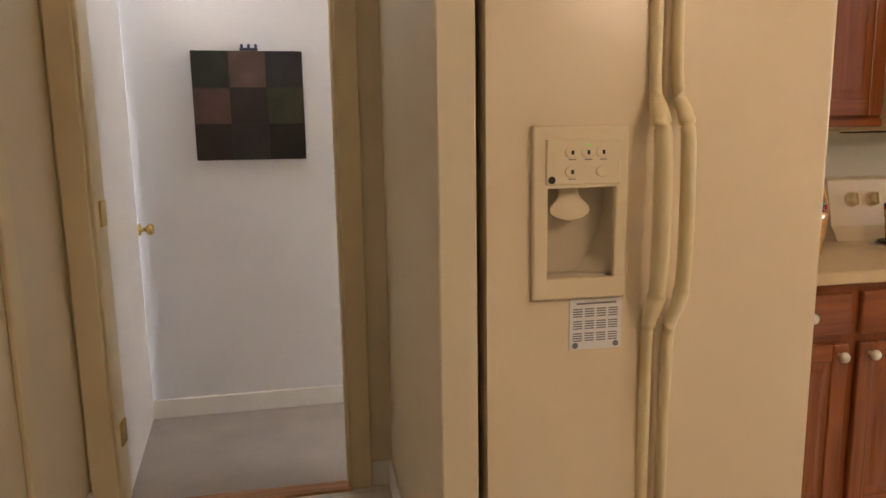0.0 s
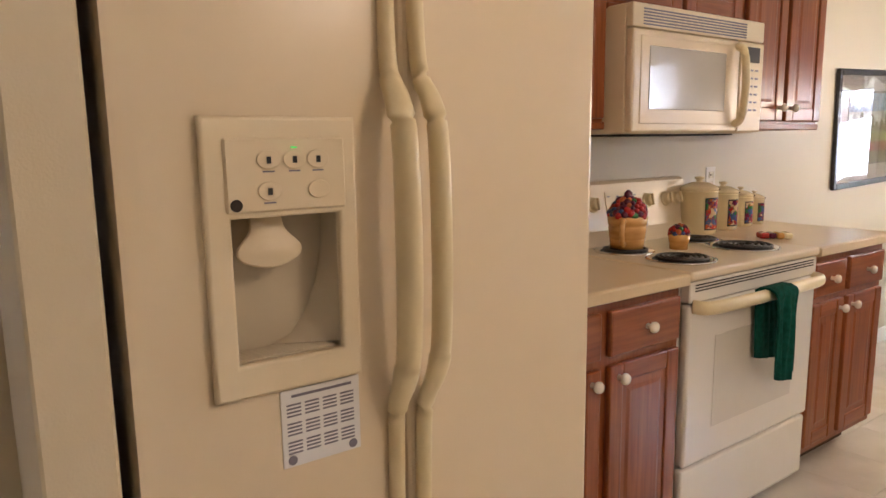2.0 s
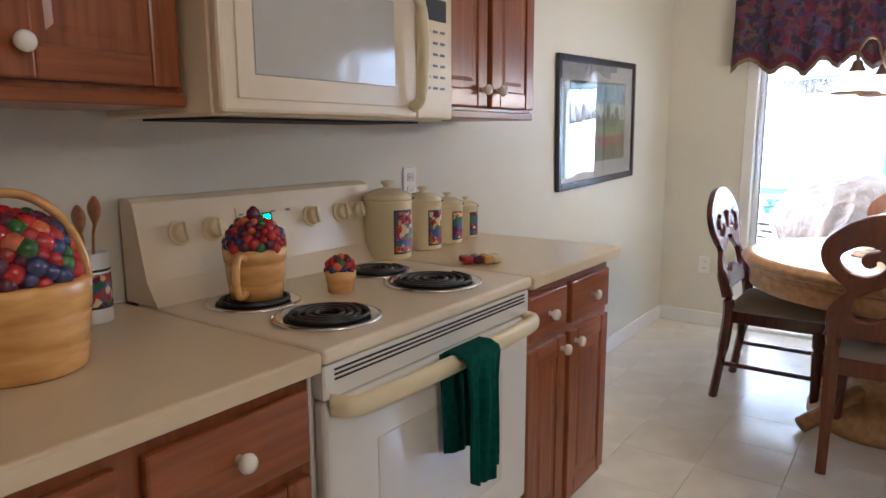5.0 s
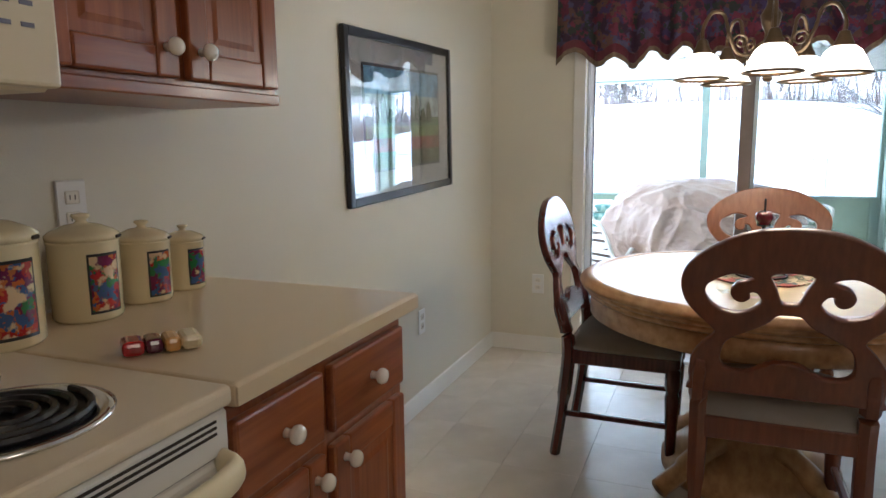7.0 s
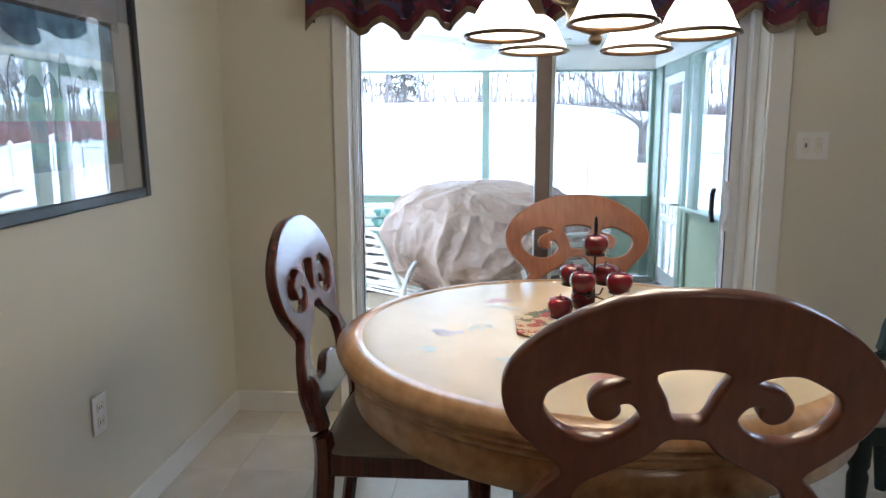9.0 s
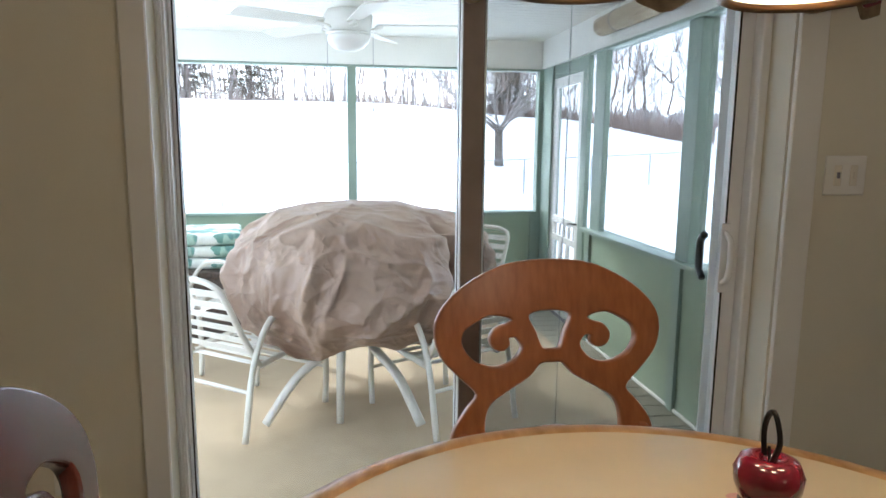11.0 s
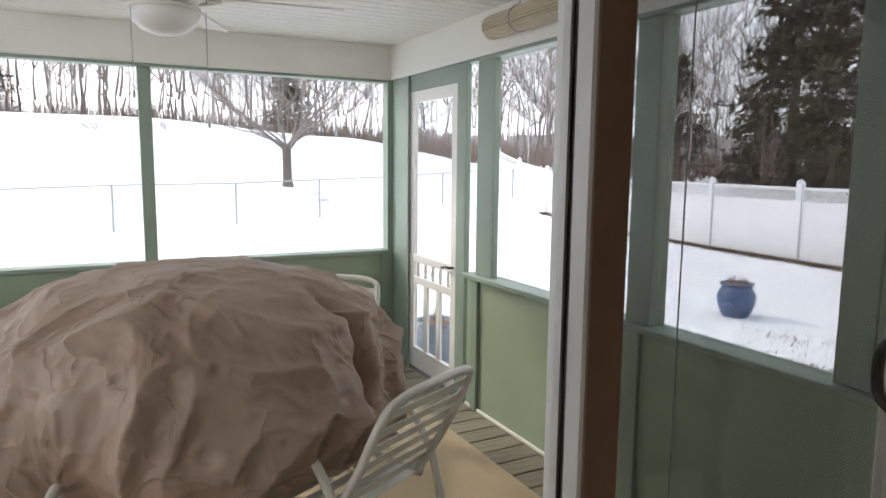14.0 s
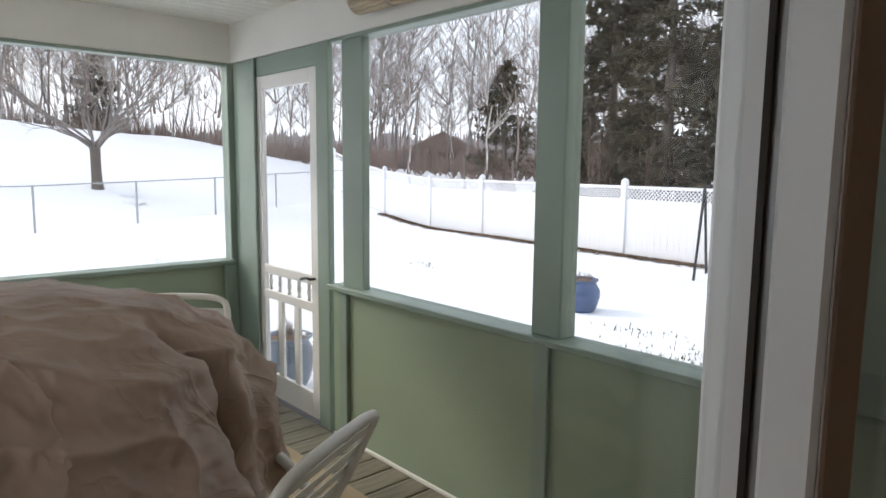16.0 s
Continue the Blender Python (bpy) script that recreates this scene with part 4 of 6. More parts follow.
def dining_chair(wood_mat, label):
    ch = thing("dining_chair", label, "chair", group="chairs round the table")
    z0 = 0.44
    right = [(u, v - z0) for u, v in OUT]
    outline = smooth_loop([*right, (0.235, 0.10), (0.12, 0.102), (0, 0.102), (-0.12, 0.102), (-0.235, 0.10), *[(-u, v) for u, v in right[:0:-1]]], 4)
    holes = [smooth_loop([(u, v - z0) for u, v in LOOP], 4), smooth_loop([(-u, v - z0) for u, v in LOOP[::-1]], 4), smooth_loop([(u, v - z0) for u, v in FAN], 3),
             smooth_loop([(u, v - z0) for u, v in LOW] + [(-u, v - z0) for u, v in LOW[-2:0:-1]], 4)]
    bm = plate(outline, holes, 0.028, 0.005)
    bm.transform(pose(0, -0.205, z0, 90 + 13, 0, 0))
    part("backrest", bm, wood_mat, ch)
    for s in (-1, 1):
        bm = tube(bmesh.new(), ease([(s * 0.212, -0.255, 0.0), (s * 0.212, -0.225, 0.22), (s * 0.214, -0.205, 0.44), (s * 0.216, -0.228, 0.56), (s * 0.214, -0.250, 0.64)]), [0.021] * 7 + [0.027] * 12 + [0.029, 0.029, 0.028, 0.026, 0.022, 0.012], 6)
        bm.transform(pose(0, 0, 0, 0, 0, 0))
        part("leg", bm, wood_mat, ch)
        prof = [(0.012, 0), (0.017, 0.012), (0.012, 0.03), (0.019, 0.07), (0.024, 0.20), (0.028, 0.29), (0.022, 0.31), (0.029, 0.325), (0.029, 0.40)]
        part("leg", lathe(bmesh.new(), prof, 12, (s * 0.205, 0.185, 0)), wood_mat, ch, smooth=True)
        part("stretcher", box((s * 0.207 - 0.009, -0.215, 0.165), (s * 0.207 + 0.009, 0.175, 0.185), 0.003), wood_mat, ch)
        part("side_rail", box((s * 0.215 - 0.012, -0.20, 0.385), (s * 0.215 + 0.012, 0.20, 0.445), 0.003), wood_mat, ch)
    part("front_rail", box((-0.203, 0.185, 0.385), (0.203, 0.209, 0.445), 0.003), wood_mat, ch)
    part("back_rail", box((-0.195, -0.222, 0.385), (0.195, -0.198, 0.45), 0.003), wood_mat, ch)
    bm = bmesh.new()
    bmesh.ops.create_grid(bm, x_segments=14, y_segments=14, size=1)
    up = bmesh.ops.extrude_face_region(bm, geom=bm.faces[:])
    top_v = [g for g in up["geom"] if isinstance(g, bmesh.types.BMVert)]
    tops = set(top_v)
    for v in bm.verts:
        x, y = v.co.x, v.co.y
        k = (1 - abs(x) ** 4) * (1 - abs(y) ** 4)
        e = 1 - 0.04 * (abs(x) * abs(y)) ** 2
        v.co = (x * 0.232 * e * (1 + 0.04 * (y > 0) * y), y * 0.215 * e + 0.0, (0.455 + 0.055 * k ** 0.6) if v in tops else 0.442)
    part("seat", bm, SEAT, ch, "taupe upholstered seat", smooth=True)
    return ch


for wm, lab, at, turn in ((OAK_BACKLIT, "oak-brown wooden dining chair with a scroll-cut back, darkened as backlit", (4.72, 0.915, 0), -90),
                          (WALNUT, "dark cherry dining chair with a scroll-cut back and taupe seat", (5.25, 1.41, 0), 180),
                          (OAK_LIT, "oak-brown dining chair with a scroll-cut back, coloured as lit before the patio door", (5.73, 0.862, 0), 92),
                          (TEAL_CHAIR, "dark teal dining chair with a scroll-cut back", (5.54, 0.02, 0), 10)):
    c = dining_chair(wm, lab)
    c.matrix_world = pose(*at, 0, 0, turn) @ Matrix.Diagonal((1, 1, 1.012, 1))

# ---- patio door ----
PX = 6.54
pd = thing("door_2", "white vinyl sliding patio door with two tall panes", "patio door", (0, 0, 0), kind="structure")
for lo, hi, nm in (((EX + 0.10, DY1 - 0.012, 0.0), (EX + 0.22, DY1, DZ), "jamb"), ((EX + 0.10, DY0, 0.0), (EX + 0.22, DY0 + 0.03, DZ), "jamb"), ((EX + 0.10, DY0 + 0.03, DZ - 0.04), (EX + 0.22, DY1 - 0.012, DZ), "head"), ((EX + 0.02, DY0, -0.005), (EX + 0.22, DY1, 0.022), "sill")):
    part(nm, box(lo, hi, 0.004), VINYL_FRAME, pd)
for y in (DY1 - 0.020, DY1 - 0.028):
    part("track", box((EX + 0.09, y, 0.02), (EX + 0.10, y + 0.006, DZ - 0.04)), VINYL_FRAME, pd)


def sash(name, x0, x1, y0, y1, label, w0=0.055, w1=0.055):
    s = part(name, box((x0, y0, 0.025), (x1, y0 + w0, DZ - 0.045), 0.004), VINYL_FRAME, pd, label)
    part("stile", box((x0, y1 - w1, 0.025), (x1, y1, DZ - 0.045), 0.004), VINYL_FRAME, s)
    part("rail", box((x0 + 0.002, y0 + w0, 0.025), (x1 - 0.002, y1 - w1, 0.10), 0.003), VINYL_FRAME, s)
    part("rail", box((x0 + 0.002, y0 + w0, DZ - 0.11), (x1 - 0.002, y1 - w1, DZ - 0.045), 0.003), VINYL_FRAME, s)
    xm = (x0 + x1) / 2
    p = part("pane", box((xm - 0.002, y0 + w0, 0.10), (xm + 0.002, y1 - w1, DZ - 0.11)), PANE, s, "clear window glass")
    p.visible_shadow = False
    part("gasket", box((x0 - 0.001, y0 + w0 - 0.004, 0.10), (x0 + 0.004, y0 + w0, DZ - 0.11)), GASKET, s)
    part("gasket", box((x0 - 0.001, y1 - w1, 0.10), (x0 + 0.004, y1 - w1 + 0.004, DZ - 0.11)), GASKET, s)
    return s


sash("fixed_sash", PX - 0.005, PX + 0.032, 0.950, DY1 - 0.012, "white fixed sash", 0.055, 0.016)
sl = sash("sliding_sash", PX - 0.050, PX - 0.012, DY0 + 0.03, 1.005, "white sliding sash", 0.05, 0.065)
# strip added over the white stile to carry its backlit shade
part("stile_facing", box((PX - 0.055, 0.942, 0.03), (PX - 0.0505, 1.003, DZ - 0.05), 0.002), BACKLIT_BROWN, sl, "thin facing strip, brown for the stile's backlit side")
part("astragal", box((PX - 0.012, 0.940, 0.03), (PX - 0.005, 1.0, DZ - 0.05)), ALU, sl)
bm = tube(bmesh.new(), ease([(PX - 0.05, 0.165, 0.86), (PX - 0.085, 0.165, 0.89), (PX - 0.088, 0.165, 0.99), (PX - 0.05, 0.165, 1.02)]), 0.010, 8)
part("handle", bm, VINYL_FRAME, sl, smooth=True)
part("handle_plate", box((PX - 0.056, 0.150, 0.83), (PX - 0.050, 0.180, 1.05), 0.002), VINYL_FRAME, sl)
bm = tube(bmesh.new(), ease([(PX - 0.012, 0.21, 0.87), (PX + 0.02, 0.205, 0.90), (PX + 0.02, 0.205, 0.98), (PX - 0.012, 0.21, 1.01)]), 0.012, 8)
part("outer_handle", bm, BLACK, sl, "black outside handle", smooth=True)
scr = part("screen_panel", box((PX + 0.036, DY0 + 0.035, 0.03), (PX + 0.042, DY0 + 0.075, DZ - 0.05), 0.002), VINYL_FRAME, pd)
part("screen_stile", box((PX + 0.036, 0.915, 0.03), (PX + 0.042, 0.948, DZ - 0.05), 0.002), VINYL_FRAME, scr)
sm = part("mesh", box((PX + 0.038, DY0 + 0.075, 0.03), (PX + 0.0385, 0.915, DZ - 0.05)), SCREEN, scr, "fine grey insect screen")
sm.visible_shadow = False
part("cord", tube(bmesh.new(), [(PX + 0.15, 0.62, 1.9), (PX + 0.15, 0.625, 0.0), (PX + 0.155, 0.63, -0.15)], 0.0016, 5), GALV, pd)

# window further along the same wall
w2 = thing("window_1", "white framed window further along the dining wall", "window", (0, 0, 0), kind="structure")
for lo, hi in (((EX + 0.08, -1.62, 1.12), (EX + 0.14, -1.57, 2.08)), ((EX + 0.08, -0.77, 1.12), (EX + 0.14, -0.72, 2.08)), ((EX + 0.08, -1.62, 2.03), (EX + 0.14, -0.72, 2.08)), ((EX + 0.08, -1.62, 1.12), (EX + 0.14, -0.72, 1.17))):
    part("frame", box(lo, hi, 0.003), VINYL_FRAME, w2)
pn = part("pane", box((EX + 0.10, -1.60, 1.14), (EX + 0.104, -0.74, 2.06)), PANE, w2)
pn.visible_shadow = False

# ---- valance ----


def valance(y0, y1, z0, z1, x):
    v = thing("valance", "dark floral gathered valance with burgundy and gold ruffled hem", "valance", (0, 0, 0))
    n, rows = 260, 14
    rng = random.Random(3)

    def fold(u, s):
        return 0.034 * (0.35 + 0.65 * s) * math.sin(u * 62 + 1.7 * math.sin(u * 9)) + 0.010 * math.sin(u * 131 + 1) * s

    def dip(u):
        return 0.022 * math.sin(u * 24 + 0.6) + 0.030 * math.sin(u * 62 + 1.7 * math.sin(u * 9) + 1)

    def band(sa, sb, out, mat, name, label=""):
        bm = bmesh.new()
        g = []
        for k in range(rows + 1):
            s = sa + (sb - sa) * k / rows
            g.append([bm.verts.new((x + fold(i / n, s) * out - 0.02 * s, y0 + (y1 - y0) * i / n + 0.004 * math.sin(i * 0.9) * s, z1 - s * (z1 - z0 + dip(i / n)))) for i in range(n + 1)])
        for k in range(rows):
            for i in range(n):
                bm.faces.new((g[k][i], g[k][i + 1], g[k + 1][i + 1], g[k + 1][i]))
        p = part(name, bm, mat, v, label, smooth=True)
        md = p.modifiers.new("thick", "SOLIDIFY")
        md.thickness = 0.003
    band(0.0, 0.84, 1.0, VALANCE, "cloth")
    band(0.84, 0.94, 1.25, VAL_RED, "ruffle", "burgundy ruffle")
    band(0.94, 1.0, 1.4, VAL_GOLD, "braid", "gold edge braid")
    for s in (y0, y1):
        bm = bmesh.new()
        block(bm, (x - 0.005, s - 0.004, z0 + 0.04), (EX - 0.001, s + 0.004, z1))
        part("return", bm, VALANCE, v)
    part("rod", tube(bmesh.new(), [(x, y0, z1 - 0.03), (x, y1, z1 - 0.03)], 0.012, 8), TRIM, v)


valance(-0.085, 1.945, 1.675, 2.14, 6.255)

# ---- chandelier ----
cx, cy = 5.10, 0.965
chn = thing("chandelier", "antique bronze chandelier with five lit white glass bell shades", "chandelier", (cx, cy, 0.002))
part("column", lathe(bmesh.new(), [(0.0, 1.440), (0.012, 1.443), (0.018, 1.452), (0.012, 1.462), (0.030, 1.468), (0.052, 1.480), (0.050, 1.490), (0.066, 1.497), (0.070, 1.512), (0.066, 1.53), (0.040, 1.545), (0.022, 1.56), (0.016, 1.60), (0.028, 1.63), (0.034, 1.66), (0.016, 1.69), (0.012, 1.76), (0.024, 1.78), (0.010, 1.80), (0.004, 1.82)], 24), BRONZE, chn, smooth=True)
part("chain", tube(bmesh.new(), [(0.006 * math.sin(k * 1.7), 0.006 * math.cos(k * 1.7), 1.81 + k * 0.015) for k in range(41)], 0.0035, 5), BRONZE, chn)
part("canopy", lathe(bmesh.new(), [(0.01, 2.388), (0.055, 2.408), (0.065, 2.437)], 24), BRONZE, chn, smooth=True)
bulbs = []
for k in range(5):
    a = math.pi + k * 2 * math.pi / 5
    dx, dy = math.cos(a), math.sin(a)
    R, rz = 0.222, 1.447
    arm = part("arm", tube(bmesh.new(), ease([(0.03 * dx, 0.03 * dy, 1.535), (0.10 * dx, 0.10 * dy, 1.535), (0.135 * dx, 0.135 * dy, 1.60), (0.155 * dx, 0.155 * dy, 1.665), (0.195 * dx, 0.195 * dy, 1.67), (R * dx, R * dy, 1.62), (R * dx, R * dy, 1.575)]), 0.0065, 8), BRONZE, chn, smooth=True)
    part("scroll", tube(bmesh.new(), [((0.095 + 0.028 * (1 - q / 22) * math.cos(q * 0.5)) * dx, (0.095 + 0.028 * (1 - q / 22) * math.cos(q * 0.5)) * dy, 1.575 + 0.028 * (1 - q / 22) * math.sin(q * 0.5)) for q in range(20)], 0.004, 6), BRONZE, arm)
    part("cup", lathe(bmesh.new(), [(0.024, 0.080), (0.032, 0.090), (0.030, 0.100), (0.022, 0.115), (0.016, 0.135), (0.006, 0.14)], 16, (R * dx, R * dy, rz)), BRONZE, arm, smooth=True)
    sh = part("shade", lathe(bmesh.new(), [(0.026, 0.092), (0.036, 0.089), (0.052, 0.076), (0.066, 0.052), (0.077, 0.026), (0.086, 0.010), (0.083, 0.010), (0.073, 0.028), (0.062, 0.052), (0.048, 0.073), (0.032, 0.085)], 28, (R * dx, R * dy, rz), caps=False), SHADE, arm, "lit frosted white glass bell shade", smooth=True)
    sh.visible_shadow = False
    part("rim", lathe(bmesh.new(), [(0.083, 0.010), (0.091, 0.008), (0.093, 0.003), (0.086, 0.0), (0.082, 0.004)], 28, (R * dx, R * dy, rz), caps=False), BRONZE, arm, "bronze shade rim", smooth=True)
    lamp("chandelier_bulb", "POINT", pose(cx + R * dx, cy + R * dy, rz + 0.05), 0.30, (1, 0.78, 0.50), radius=0.03)

# ---- framed print ----
fp = thing("framed_print", "black framed landscape print under glass with a pale mat", "picture", (0, 0, 0))
a0, a1, b0, b1, yy = 4.622, 5.64, 1.028, 1.680, WY
for lo, hi in (((a0, yy - 0.024, b0), (a0 + 0.034, yy - 0.002, b1)), ((a1 - 0.034, yy - 0.024, b0), (a1, yy - 0.002, b1)), ((a0 + 0.034, yy - 0.0235, b0), (a1 - 0.034, yy - 0.002, b0 + 0.034)), ((a0 + 0.034, yy - 0.0235, b1 - 0.034), (a1 - 0.034, yy - 0.002, b1))):
    part("frame", box(lo, hi, 0.005, 2), BLACK, fp, "black lacquered moulding")
part("mat", box((a0 + 0.03, yy - 0.010, b0 + 0.03), (a1 - 0.03, yy - 0.003, b1 - 0.03)), material("grey_mat", (0.55, 0.56, 0.58), 0.9, vary=0.02), fp)
m0, m1, n0, n1 = a0 + 0.15, a1 - 0.15, b0 + 0.13, b1 - 0.13
part("inner_mat", box((m0 - 0.012, yy - 0.0125, n0 - 0.012), (m1 + 0.012, yy - 0.0105, n1 + 0.012)), material("dark_bevel", (0.12, 0.14, 0.16), 0.8), fp)
bands = [(0.0, 0.16, (0.10, 0.14, 0.08)), (0.16, 0.30, (0.22, 0.06, 0.05)), (0.30, 0.42, (0.16, 0.24, 0.08)), (0.42, 0.52, (0.10, 0.20, 0.10)), (0.52, 0.74, (0.45, 0.58, 0.70)), (0.74, 1.0, (0.20, 0.38, 0.66))]
for s0, s1, c in bands:
    part("painted_band", box((m0, yy - 0.0145, n0 + (n1 - n0) * s0), (m1, yy - 0.013, n0 + (n1 - n0) * s1)), material("print_tone", c, 0.8, vary=0.5, scale=14, second=tuple(min(1, v * 1.7) for v in c)), fp)
rng = random.Random(8)
for k in range(9):
    x = m0 + (m1 - m0) * (0.12 + 0.09 * k)
    h = rng.uniform(0.05, 0.12)
    bm = plate(smooth_loop([(0, 0), (0.028, 0.01), (0.024, h * 0.6), (0, h), (-0.022, h * 0.7), (-0.028, 0.01)], 3), [], 0.002, 0.0003)
    bm.transform(pose(x, yy - 0.0155, n0 + (n1 - n0) * 0.45, 90, 0, 0))
    part("painted_tree", bm, material("print_green", (0.04, 0.08, 0.04), 0.8, vary=0.4, scale=30), fp)
g = part("glazing", box((a0 + 0.03, yy - 0.0185, b0 + 0.03), (a1 - 0.03, yy - 0.0175, b1 - 0.03)), glass("print_glass", (1, 1, 1), 0.97, shine=0.20), fp, "reflecting picture glass")
g.visible_shadow = False
fp.matrix_world = pose((a0 + a1) / 2, 0, (b0 + b1) / 2, 0, -1.9, 0) @ pose(-(a0 + a1) / 2, 0, -(b0 + b1) / 2)

# ---- outlets and switch ----


def outlet(m, label, kind="outlet", wide=0.072):
    o = thing(kind, label, kind, (0, 0, 0), group="wall plates")
    part("plate", box((-wide / 2, -0.006, -0.058), (wide / 2, 0, 0.058), 0.003), TRIM, o)
    if kind == "outlet":
        for z in (-0.022, 0.022):
            s = part("socket", box((-0.017, -0.008, z - 0.014), (0.017, -0.005, z + 0.014), 0.003), PORCELAIN, o)
            for x in (-0.006, 0.006):
                part("slot", box((x - 0.001, -0.0086, z - 0.005), (x + 0.001, -0.0078, z + 0.005)), GASKET, s)
    else:
        for x in (-0.026, 0.026):
            s = part("rocker", box((x - 0.012, -0.009, -0.03), (x + 0.012, -0.005, 0.03), 0.002), PORCELAIN, o)
            part("toggle", box((x - 0.004, -0.014, -0.008), (x + 0.004, -0.008, 0.01), 0.001), INK if x < 0 else PORCELAIN, s)
    o.matrix_world = m
    return o


outlet(pose(3.503, WY - 0.001, 1.118), "white double outlet above the counter")
outlet(pose(5.285, WY - 0.001, 0.425), "white double outlet low on the dining wall")
outlet(pose(EX - 0.001, 2.066, 0.417, 0, 0, -90), "white double outlet beside the patio door")
outlet(pose(EX - 0.001, -0.111, 1.205, 0, 0, -90), "white double switch plate beside the patio door", "switch", 0.135)

# ---- things on the counter ----


def canister(x, y, r, h):
    c = thing("canister", "cream ceramic canister with a fruit picture and knobbed lid", "canister", (x, y, 0.913), group="fruit canisters")
    part("jar", lathe(bmesh.new(), [(r * 0.94, 0), (r, 0.006), (r, h * 0.72), (r * 1.02, h * 0.73), (r * 1.02, h * 0.75)], 32), CERAMIC, c, smooth=True)
    part("lid", lathe(bmesh.new(), [(r * 1.03, h * 0.752), (r * 1.03, h * 0.80), (r * 0.9, h * 0.835), (r * 0.5, h * 0.89), (r * 0.20, h * 0.905), (r * 0.14, h * 0.93), (r * 0.27, h * 0.965), (r * 0.25, h * 0.99), (0, h)], 32), CERAMIC, c, "domed lid with knob", smooth=True)
    for nm, mat, half, z0, z1, off in (("border", BLACK, 0.50, 0.08, 0.64, 0.0008), ("fruit_picture", FRUIT_PRINT, 0.44, 0.105, 0.615, 0.0016)):
        bm = bmesh.new()
        n = 10
        lo = [bm.verts.new(((r + off) * math.cos(q), (r + off) * math.sin(q), h * z0)) for q in [radians(-98) - half + 2 * half * i / n for i in range(n + 1)]]
        hi = [bm.verts.new(((r + off) * math.cos(q), (r + off) * math.sin(q), h * z1)) for q in [radians(-98) - half + 2 * half * i / n for i in range(n + 1)]]
        for i in range(n):
            bm.faces.new((lo[i], lo[i + 1], hi[i + 1], hi[i]))
        part(nm, bm, mat, c, smooth=True)
    part("clasp", box((-0.012, -r * 1.03 - 0.003, h * 0.76), (0.012, -r * 1.03 + 0.004, h * 0.79), 0.002), GASKET, c).matrix_basis = pose(0, 0, 0, 0, 0, 30)


canister(3.235, 2.23, 0.075, 0.235)
canister(3.43, 2.245, 0.064, 0.205)
canister(3.585, 2.255, 0.055, 0.175)
canister(3.715, 2.265, 0.045, 0.150)


def fruit_pile(parent, r, z, hgt, size, seed, count):
    rng = random.Random(seed)
    for k in range(count):
        f = (k + 0.5) / count
        zz = f
        rr = math.sqrt(max(0, 1 - zz * zz))
        a = k * 2.39996
        s = size * rng.uniform(0.75, 1.25)
        bm = bmesh.new()
        bmesh.ops.create_icosphere(bm, subdivisions=2, radius=s, matrix=Matrix.Translation((r * rr * math.cos(a), r * rr * math.sin(a), z + hgt * zz)))
        part("fruit", bm, FRUITS[rng.choice((0, 0, 0, 1, 2, 2, 2, 3, 4))], parent, smooth=True)
    bm = lathe(bmesh.new(), [(r * math.cos(q), z + hgt * math.sin(q)) for q in [i * 1.57 / 6 for i in range(7)]], 20)
    part("fruit_bed", bm, FRUITS[2], parent, smooth=True)


bk = thing("fruit_basket_jar", "ceramic basket cookie jar heaped with glazed fruit", "cookie jar", (2.122, 2.055, 0.913))
part("basket", lathe(bmesh.new(), [(0.092, 0), (0.097, 0.004), (0.100, 0.038), (0.098, 0.042), (0.102, 0.046), (0.106, 0.090), (0.104, 0.094), (0.108, 0.098), (0.110, 0.140), (0.106, 0.146), (0.09, 0.146)], 40), BASKET, bk, "ceramic woven-look basket", smooth=True)
fruit_pile(bk, 0.088, 0.146, 0.100, 0.0155, 4, 130)
part("handle", tube(bmesh.new(), [(0.104 * math.cos(q), 0.0, 0.135 + 0.146 * math.sin(q)) for q in [i * math.pi / 24 for i in range(25)]], 0.011, 8, flat=0.7), BASKET, bk, smooth=True).rotation_euler = (0, 0, radians(-27))
mg = thing("fruit_pitcher", "ceramic basket pitcher topped with glazed berries", "pitcher", (2.622, 2.095, 0.929))
part("basket", lathe(bmesh.new(), [(0.058, 0), (0.060, 0.03), (0.0585, 0.033), (0.062, 0.036), (0.065, 0.075), (0.063, 0.079), (0.067, 0.082), (0.069, 0.108), (0.06, 0.110)], 32), BASKET, mg, smooth=True)
fruit_pile(mg, 0.060, 0.110, 0.060, 0.0115, 9, 80)
part("finial", lathe(bmesh.new(), [(0.006, 0.16), (0.016, 0.175), (0.014, 0.19), (0.004, 0.20)], 12), FRUITS[2], mg, smooth=True)
part("handle", tube(bmesh.new(), ease([(-0.05, -0.03, 0.095), (-0.085, -0.05, 0.10), (-0.098, -0.058, 0.06), (-0.085, -0.05, 0.022), (-0.05, -0.03, 0.018)]), 0.009, 8), BASKET, mg, smooth=True)
sj = thing("fruit_jar", "small ceramic basket jar topped with berries", "jar", (2.805, 2.015, 0.915))
part("basket", lathe(bmesh.new(), [(0.031, 0), (0.033, 0.022), (0.034, 0.024), (0.038, 0.05), (0.032, 0.052)], 24), BASKET, sj, smooth=True)
fruit_pile(sj, 0.030, 0.05, 0.032, 0.0095, 12, 30)
tl = thing("spoon_rest", "small painted wooden butterfly rest on the counter", "ornament", (3.315, 1.945, 0.913), -38)
